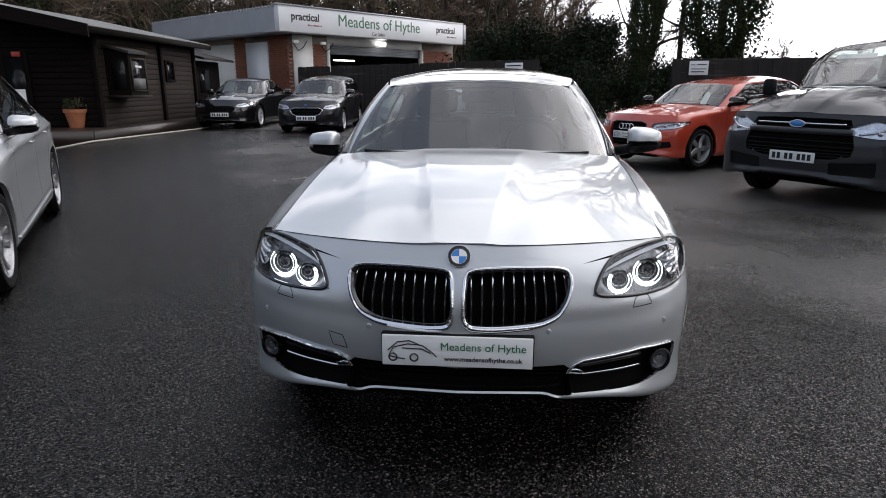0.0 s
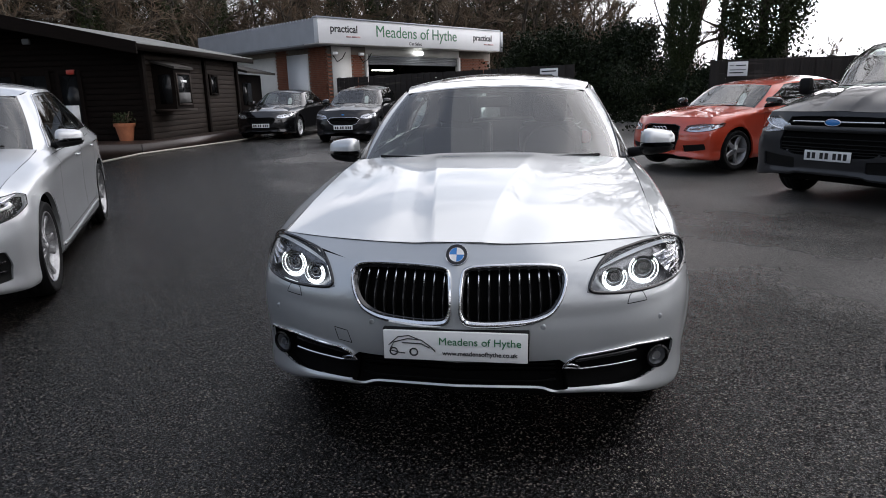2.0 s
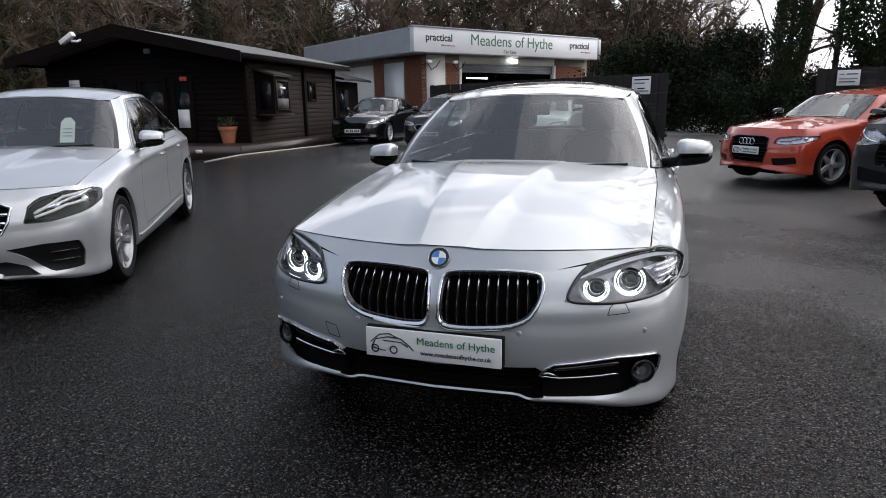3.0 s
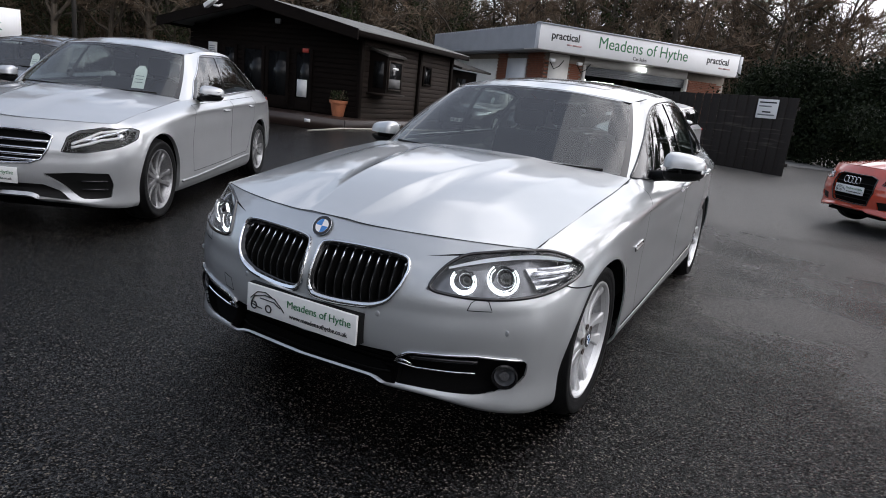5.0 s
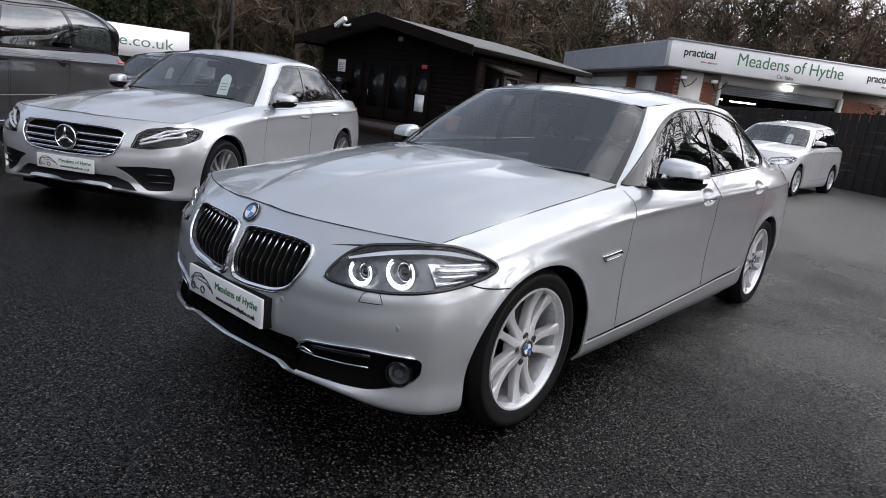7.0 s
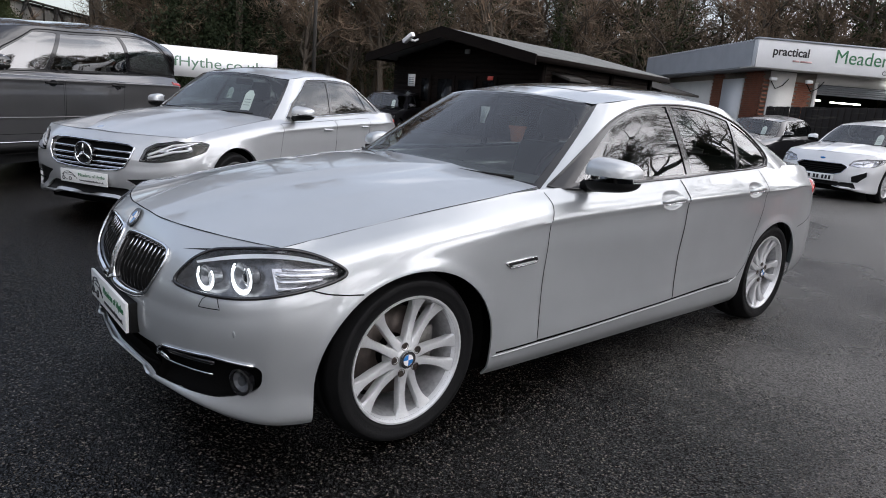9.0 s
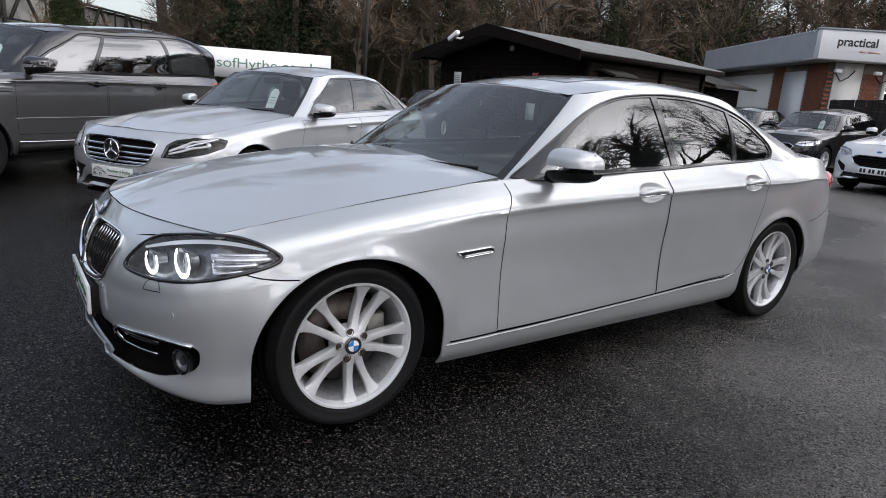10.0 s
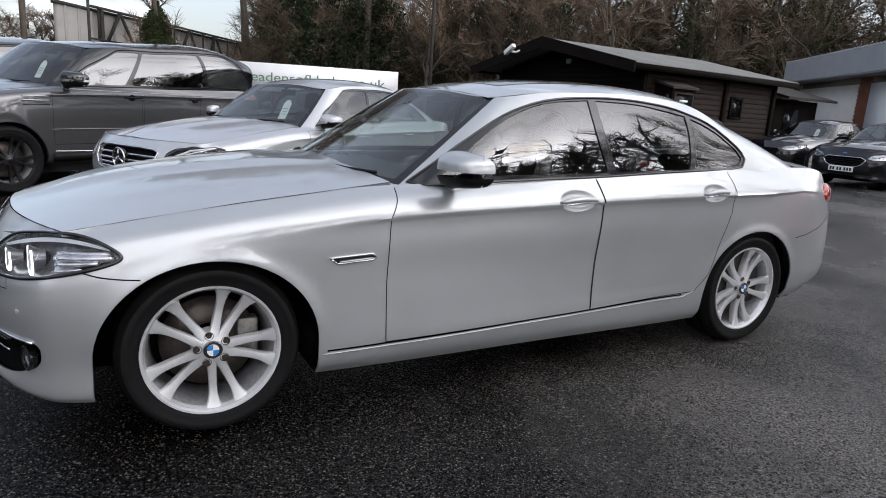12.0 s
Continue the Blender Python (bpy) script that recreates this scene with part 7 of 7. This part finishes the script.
def bare_tree(seed, h, spread=0.55, limbs=9, subs=6, twigs=9, trunk=None, fork=.28, twig_w=.013, ivy=0, droop=0.0):
    """Meshes of a leafless tree: trunk and limbs, twigs, and leaves of ivy if any."""
    rng = random.Random(seed)
    V, F, TV, TF, LV, LF = [], [], [], [], [], []
    r0 = trunk or h * .018

    def wander(p, d, length, n, bend, up):
        pts = [p]
        for _ in range(n):
            d = (d + Vector((rng.gauss(0, bend), rng.gauss(0, bend), rng.gauss(0, bend) + up))).normalized()
            pts.append(pts[-1] + d * length / n)
        return pts

    def taper(r, pts, end=.25):
        return [r * (1 - (1 - end) * i / (len(pts) - 1)) for i in range(len(pts))]

    def spray(p, d, length, count):
        for _ in range(count):
            dd = (d + Vector((rng.gauss(0, .55), rng.gauss(0, .55), rng.gauss(.12 - droop, .45)))).normalized()
            q = p + dd * length * rng.uniform(.5, 1.2)
            s = dd.orthogonal().normalized() * twig_w * rng.uniform(.6, 1.3)
            k = len(TV)
            m = p.lerp(q, .55) + Vector((rng.gauss(0, .05), rng.gauss(0, .05), rng.gauss(0, .05))) * length
            TV.extend([tuple(p - s), tuple(p + s), tuple(m + s * .7), tuple(m - s * .7), tuple(q)])
            TF.extend([(k, k + 1, k + 2, k + 3), (k + 3, k + 2, k + 4)])

    main = wander(Vector((0, 0, -.2)), Vector((rng.gauss(0, .05), rng.gauss(0, .05), 1)), h * .8, 7, .10, .08)
    bough(V, F, main, taper(r0, main, .2), 7)
    for i in range(limbs):
        t = fork + (1 - fork) * (i + rng.random()) / limbs
        k = min(int(t * 7), 6)
        p = main[k].lerp(main[k + 1], t * 7 - k)
        a = i * 2.4 + rng.gauss(0, .4)
        d = Vector((math.cos(a), math.sin(a), rng.uniform(.35, .9) - droop))
        L = h * spread * (1.12 - .75 * t) * rng.uniform(.8, 1.15)
        lp = wander(p, d.normalized(), L, 5, .20, .10 - droop * .15)
        bough(V, F, lp, taper(r0 * (.62 - .35 * t), lp, .18), 5)
        for j in range(subs):
            u = .2 + .8 * (j + rng.random()) / subs
            q = min(int(u * 5), 4)
            p2 = lp[q].lerp(lp[q + 1], u * 5 - q)
            dd = (lp[q + 1] - lp[q]).normalized()
            d2 = (dd + Vector((rng.gauss(0, .7), rng.gauss(0, .7), rng.gauss(.15, .5)))).normalized()
            sp = wander(p2, d2, L * rng.uniform(.25, .5), 3, .25, .05)
            bough(V, F, sp, taper(r0 * .16, sp, .3), 3)
            for s in sp[1:]:
                spray(s, d2, h * .085, twigs)
        spray(lp[-1], d, h * .1, twigs)
    if ivy:
        for i in range(ivy):
            t = rng.random() ** .8
            k = min(int(t * 7), 6)
            p = main[k].lerp(main[k + 1], t * 7 - k)
            R = (.25 + .75 * math.sin(math.pi * min(1, t * 1.05)) ** .7) * h * .10 * (1 + .35 * math.sin(7 * t + seed) + .25 * math.sin(17 * t))
            a, b = rng.uniform(0, 6.28), rng.gauss(0, .55)
            q = p + Vector((math.cos(a), math.sin(a), b * .6)) * R * (.55 + .5 * rng.random())
            leaf(LV, LF, q, .06 if ivy > 5000 else .085, rng)
    out = []
    for nm, v, f, m in (("trunk", V, F, BARK), ("twig_crown", TV, TF, TWIG if seed % 2 else TWIG2), ("ivy", LV, LF, IVY)):
        if v:
            me = bpy.data.meshes.new(nm)
            me.from_pydata(v, [], f)
            me.materials.append(m)
            out.append((nm, me))
    return out


def plant(meshes, m, name, label, group=""):
    t = thing(name, label, "tree", m, group)
    for nm, me in meshes:
        o = new(nm, me)
        o.parent = t
        if nm != "trunk":
            tagged(o, kind="stuff")
    return t


WOOD = [bare_tree(s, 11.5, .42, 10, 6, 7, ivy=(0, 1500, 0, 900, 0, 0)[s % 6], twig_w=.016) for s in range(1, 7)]
rng = random.Random(11)
# the wood behind cabin and building, in a belt round the yard
for i in range(175):
    az = radians(-7 + 84 * ((i * .618034) % 1.0))
    R = rng.uniform(41, 60) if i % 3 else rng.uniform(36, 42)
    if az > radians(62):
        R = rng.uniform(46, 62)
    s = rng.uniform(.84, 1.10) if az > radians(-3) else rng.uniform(.6, .8)
    plant(WOOD[i % 6], Matrix.Translation((-R * math.sin(az), R * math.cos(az), 0)) @ Matrix.Rotation(rng.uniform(0, 6.28), 4, "Z") @ Matrix.Diagonal((s, s, s, 1)), "bare_tree",
          "leafless winter tree with ivy on its trunk" if len(WOOD[i % 6]) > 2 else "leafless winter tree with fine brown twigs", "wood behind the yard")

# brown scrub between the long board and the wood
for i in range(20):
    s = rng.uniform(.52, .80)
    plant(WOOD[(0, 2, 4, 5)[i % 4]], Matrix.Translation((-41 + rng.uniform(-3, 4), 10.8 + 9.2 * (i + .5) / 20, 0)) @ Matrix.Rotation(rng.uniform(0, 6.28), 4, "Z") @ Matrix.Diagonal((s * 1.2, s * 1.2, s, 1)), "bare_tree",
          "leafless brown thicket tree beside the long sign board", "wood behind the yard")

for i in range(10):
    s = rng.uniform(.40, .55)
    plant(WOOD[(0, 2, 4, 5)[i % 4]], Matrix.Translation((-46 + rng.uniform(-3, 3), -9 + 8.5 * (i + .5) / 10, 0)) @ Matrix.Rotation(rng.uniform(0, 6.28), 4, "Z") @ Matrix.Diagonal((s * 1.3, s * 1.3, s, 1)), "bare_tree",
          "low leafless reddish-brown tree beside the grey shed", "wood behind the yard")

for i in range(7):
    az = radians(-20 - 1.9 * i)
    s = rng.uniform(.30, .42)
    plant(WOOD[i % 6], Matrix.Translation((-47 * math.sin(az), 47 * math.cos(az), 0)) @ Matrix.Rotation(i, 4, "Z") @ Matrix.Diagonal((s, s, s, 1)), "bare_tree", "small far leafless tree against pale sky", "wood behind the yard")

# unseen trees and a hedge, added behind the camera to close off the sky
for i in range(34):
    az = radians(108 + 150 * ((i * .618034) % 1.0))
    R = rng.uniform(24, 40)
    s = rng.uniform(.8, 1.1)
    plant(WOOD[i % 6], Matrix.Translation((-R * math.sin(az), R * math.cos(az), 0)) @ Matrix.Rotation(rng.uniform(0, 6.28), 4, "Z") @ Matrix.Diagonal((s, s, s, 1)), "bare_tree", "leafless winter tree across the yard entrance", "trees across the entrance")

# undergrowth: a belt of brushwood and bramble along the wood's foot
V, F = [], []
rng = random.Random(21)
for i in range(30000):
    az = radians(rng.uniform(-14, 80))
    R = rng.uniform(37, 54) if az < radians(50) else rng.uniform(43, 56)
    if -12 < math.degrees(az) < 4:
        R = rng.uniform(36, 52)
    p = Vector((-R * math.sin(az), R * math.cos(az), rng.uniform(0, 3.2) * rng.random() ** .5))
    d = Vector((rng.gauss(0, .5), rng.gauss(0, .5), rng.uniform(.3, 1.6))).normalized()
    L = rng.uniform(1.0, 4.2)
    s = d.orthogonal().normalized() * rng.uniform(.012, .03)
    k = len(V)
    V += [tuple(p - s), tuple(p + s), tuple(p + d * L)]
    F.append((k, k + 1, k + 2))
me = bpy.data.meshes.new("brushwood")
me.from_pydata(V, [], F)
me.materials.append(TWIG2)
tagged(new("brushwood", me), "tangled brown winter brushwood under the trees", "undergrowth", kind="stuff")


def leaf_mass(name, label, seed, clumps, count, size, material, category="hedge"):
    """Uneven evergreen mass: many small leaves round scattered clump centres."""
    rng = random.Random(seed)
    V, F = [], []
    per = count // len(clumps)
    for x, y, z, r in clumps:
        for _ in range(per):
            u = Vector((rng.gauss(0, 1), rng.gauss(0, 1), rng.gauss(0, 1))).normalized() * r * (rng.random() ** .4) * (1 + .25 * rng.gauss(0, 1))
            p = Vector((x, y, z)) + Vector((u.x, u.y, u.z * 1.1))
            if p.z > .05:
                leaf(V, F, p, size * rng.uniform(.6, 1.3), rng)
    me = bpy.data.meshes.new(name)
    me.from_pydata(V, [], F)
    me.materials.append(material)
    return tagged(new(name, me), label, category, kind="stuff")


def clumps_along(pts, seed, h, r, n):
    rng = random.Random(seed)
    out = []
    for i in range(n):
        t = rng.random() * (len(pts) - 1)
        k = min(int(t), len(pts) - 2)
        x = pts[k][0] + (pts[k + 1][0] - pts[k][0]) * (t - k) + rng.gauss(0, .6)
        y = pts[k][1] + (pts[k + 1][1] - pts[k][1]) * (t - k) + rng.gauss(0, .6)
        z = h * rng.random() ** .8
        out.append((x, y, z, r * rng.uniform(.6, 1.2) * (1.1 - .5 * z / h)))
    return out


# dark evergreen hedge beyond the gap in the fences, and holly in the wood
leaf_mass("evergreen_hedge", "dark overgrown evergreen hedge beyond the fence", 31, clumps_along([(-1.0, 29.5), (1.5, 27), (4.4, 24)], 3, 3.4, 1.1, 110), 76000, .07, EVERG)
leaf_mass("evergreen_hedge", "dark ivy-grown hedge behind the fence", 32, clumps_along([(4.6, 17.5), (8, 16.5), (12, 15.5), (17, 13)], 4, 1.2, .65, 90), 30000, .06, EVERG)
leaf_mass("holly_thicket", "dark green holly and ivy thicket in the wood", 33, clumps_along([(-20, 36), (-25, 33)], 5, 5.0, 1.3, 60), 16000, .11, IVY, "thicket")
leaf_mass("holly_thicket", "dark conifer and ivy thicket by the far sign board", 34, clumps_along([(-39, 11.5), (-38, 14.5), (-37, 18)], 6, 8.0, 1.4, 90), 17000, .11, EVERG, "thicket")

leaf_mass("evergreen_hedge", "overgrown hedge beside the grey shed", 37, clumps_along([(-43, -9), (-43, -1.8)], 9, 2.6, .8, 50), 12000, .09, IVY)
# unseen hedge, added behind the camera to dim the low sky in reflections
leaf_mass("evergreen_hedge", "tall dark hedge across the yard entrance", 35, clumps_along([(-30, -14), (-16, -22), (2, -24), (16, -20), (24, -10)], 7, 4.2, 1.7, 160), 32000, .16, EVERG)
leaf_mass("evergreen_hedge", "dark ivy bank at the foot of the ivy-clad trees", 36, clumps_along([(3.6, 18.8), (6, 18.2), (8.6, 17.6)], 8, 1.9, .7, 70), 36000, .055, EVERG)
IVIED = [bare_tree(40 + s, 9.5, .30, 9, 5, 6, ivy=26000, trunk=.22) for s in range(3)]
for i, (x, y, s, a) in enumerate(((4.5, 18.6, .85, 0), (7.0, 18.3, 1.0, 2), (-38.9, 3.75, .85, 1), (-40, 13.4, 1.0, 3))):
    plant(IVIED[i % 3], Matrix.Translation((x, y, 0)) @ Matrix.Rotation(a, 4, "Z") @ Matrix.Diagonal((s * (.62, .95, 1.25, 1.3)[i], s * (.62, .95, 1.25, 1.3)[i], s, 1)), "ivy_clad_tree", "tree thickly clad in dark ivy against a pale sky", "ivy-clad trees")

# open bare trees to the west and the large oaks behind the camera, seen in the windows
OAK = [bare_tree(60 + s, 12.0, .62, 16, 13, 9, trunk=.46, fork=.27, twig_w=.019) for s in range(2)]
for i, (x, y, s, a) in enumerate(((15.2, 19.5, 1.5, .5), (21.5, 19.5, 1.5, 2.2), (23.0, 12.0, 1.75, 4.4), (24.0, 3.0, 1.4, 4.0), (13.0, -15.0, 1.0, 1.0), (-2.0, -24.0, 1.1, 3.0), (-16.0, -20.0, 1.0, 5.0))):
    plant(OAK[i % 2], Matrix.Translation((x, y, 0)) @ Matrix.Rotation(a, 4, "Z") @ Matrix.Diagonal((s, s, s, 1)), "oak_tree", "wide leafless oak with crooked limbs", "open bare trees")

SLIM = [bare_tree(80 + s, 12.0, .55, 11, 8, 7, trunk=.14, fork=.42, twig_w=.009) for s in range(2)]
for i, (x, y, s, a) in enumerate(((8.3, 21.6, 1.45, 2.9), (5.3, 21.9, 1.35, 1.2))):
    plant(SLIM[i % 2], Matrix.Translation((x, y, 0)) @ Matrix.Rotation(a, 4, "Z") @ Matrix.Diagonal((s, s, s, 1)), "oak_tree", "tall slim leafless tree behind ivy-clad trunks", "open bare trees")

WEST = [bare_tree(70 + s, 12.0, .46, 16, 12, 9, trunk=.15, fork=.48, twig_w=.009) for s in range(2)]
for i, (x, y, s, a) in enumerate(((-37.5, 16.0, 1.9, 1.5), (-43, 9.5, 2.1, 2.5), (-39.3, 4.0, 1.5, .3), (-54, 11.0, 1.9, 1.1))):
    plant(WEST[i % 2], Matrix.Translation((x, y, 0)) @ Matrix.Rotation(a, 4, "Z") @ Matrix.Diagonal((s, s, s, 1)), "oak_tree", "tall leafless tree with a high open crown", "open bare trees")

# earth bank that closes the yard all round
b = bmesh.new()
prev = None
for i in range(121):
    az = 2 * math.pi * i / 120
    R0 = 66
    hgt = 3.2 + .8 * math.sin(az * 3) + .5 * math.sin(az * 7 + 1) + 5.0 * step(-14, -2, (math.degrees(az) + 180) % 360 - 180) * (1 - step(62, 74, (math.degrees(az) + 180) % 360 - 180))
    ring = [b.verts.new((-r * math.sin(az), r * math.cos(az), z)) for r, z in ((R0 - 6, -.05), (R0, hgt * .7), (R0 + 5, hgt), (R0 + 20, hgt))]
    if prev:
        for j in range(3):
            b.faces.new((prev[j], prev[j + 1], ring[j + 1], ring[j]))
    prev = ring
bmesh.ops.recalc_face_normals(b, faces=b.faces)
tagged(part("wooded_bank", b, GRASSM), "distant brown wooded bank round the yard", "bank", kind="structure")

# ---- poles and street lamps ----
sl = thing("street_lamp", "slim dark street lamp among the trees", "street lamp", pose(-22.7, 29.0, 0))
part("pole", tube([(0, 0, 0), (0, 0, 6.6)], [.09, .05], 8), POLE, sl)
part("lamp_head", box(-.22, .22, -.16, .16, 6.6, 6.85, .04), POLE, sl)
tp = thing("telegraph_pole", "thin dark telegraph pole among the trees", "pole", pose(-26.0, 15.0, 0))
part("pole", tube([(0, 0, 0), (.05, 0, 11)], [.10, .07], 8), POLE, tp)
tp = thing("telegraph_pole", "slim black pole before the grey shed", "pole", pose(-38.5, .05, 0))
part("pole", tube([(0, 0, 0), (0, 0, 9)], .075, 8), POLE, tp)
tp = thing("telegraph_pole", "weathered brown wooden pole near the grey shed", "pole", pose(-35.5, -2.75, 0))
part("pole", tube([(0, 0, 0), (0, 0, 9)], [.16, .13], 8), BARK, tp)
tp = thing("telegraph_pole", "dark telegraph pole behind the fence", "pole", pose(6.35, 21.6, 0))
part("pole", tube([(0, 0, 0), (.1, 0, 9)], [.10, .07], 8), POLE, tp)
lt = thing("lattice_screen", "dark steel lattice girder along the shed", "lattice", pose(-32.4, -6.5, 0, 0, 0, 145))
for i in range(10):
    x = 12.5 + i * 4.2
    part("lattice_bar", tube([(x, -.4, 3.9), (x + 1.3, -.4, 5.7)], .10, 4), POLE, lt)
    part("lattice_bar", tube([(x + 2.6, -.4, 3.9), (x + 1.3, -.4, 5.7)], .10, 4), POLE, lt)
    part("lattice_post", tube([(x - .8, -.4, 3.9), (x - .8, -.4, 5.7)], .07, 4), POLE, lt)
part("lattice_rail", tube([(11, -.4, 5.72), (55, -.4, 5.72)], .10, 4), POLE, lt)
part("lattice_rail", tube([(11, -.4, 3.9), (55, -.4, 3.9)], .08, 4), POLE, lt)
for x in (12, 26, 40, 54):
    part("lattice_leg", tube([(x, -.4, 0), (x, -.4, 5.7)], .12, 4), POLE, lt)
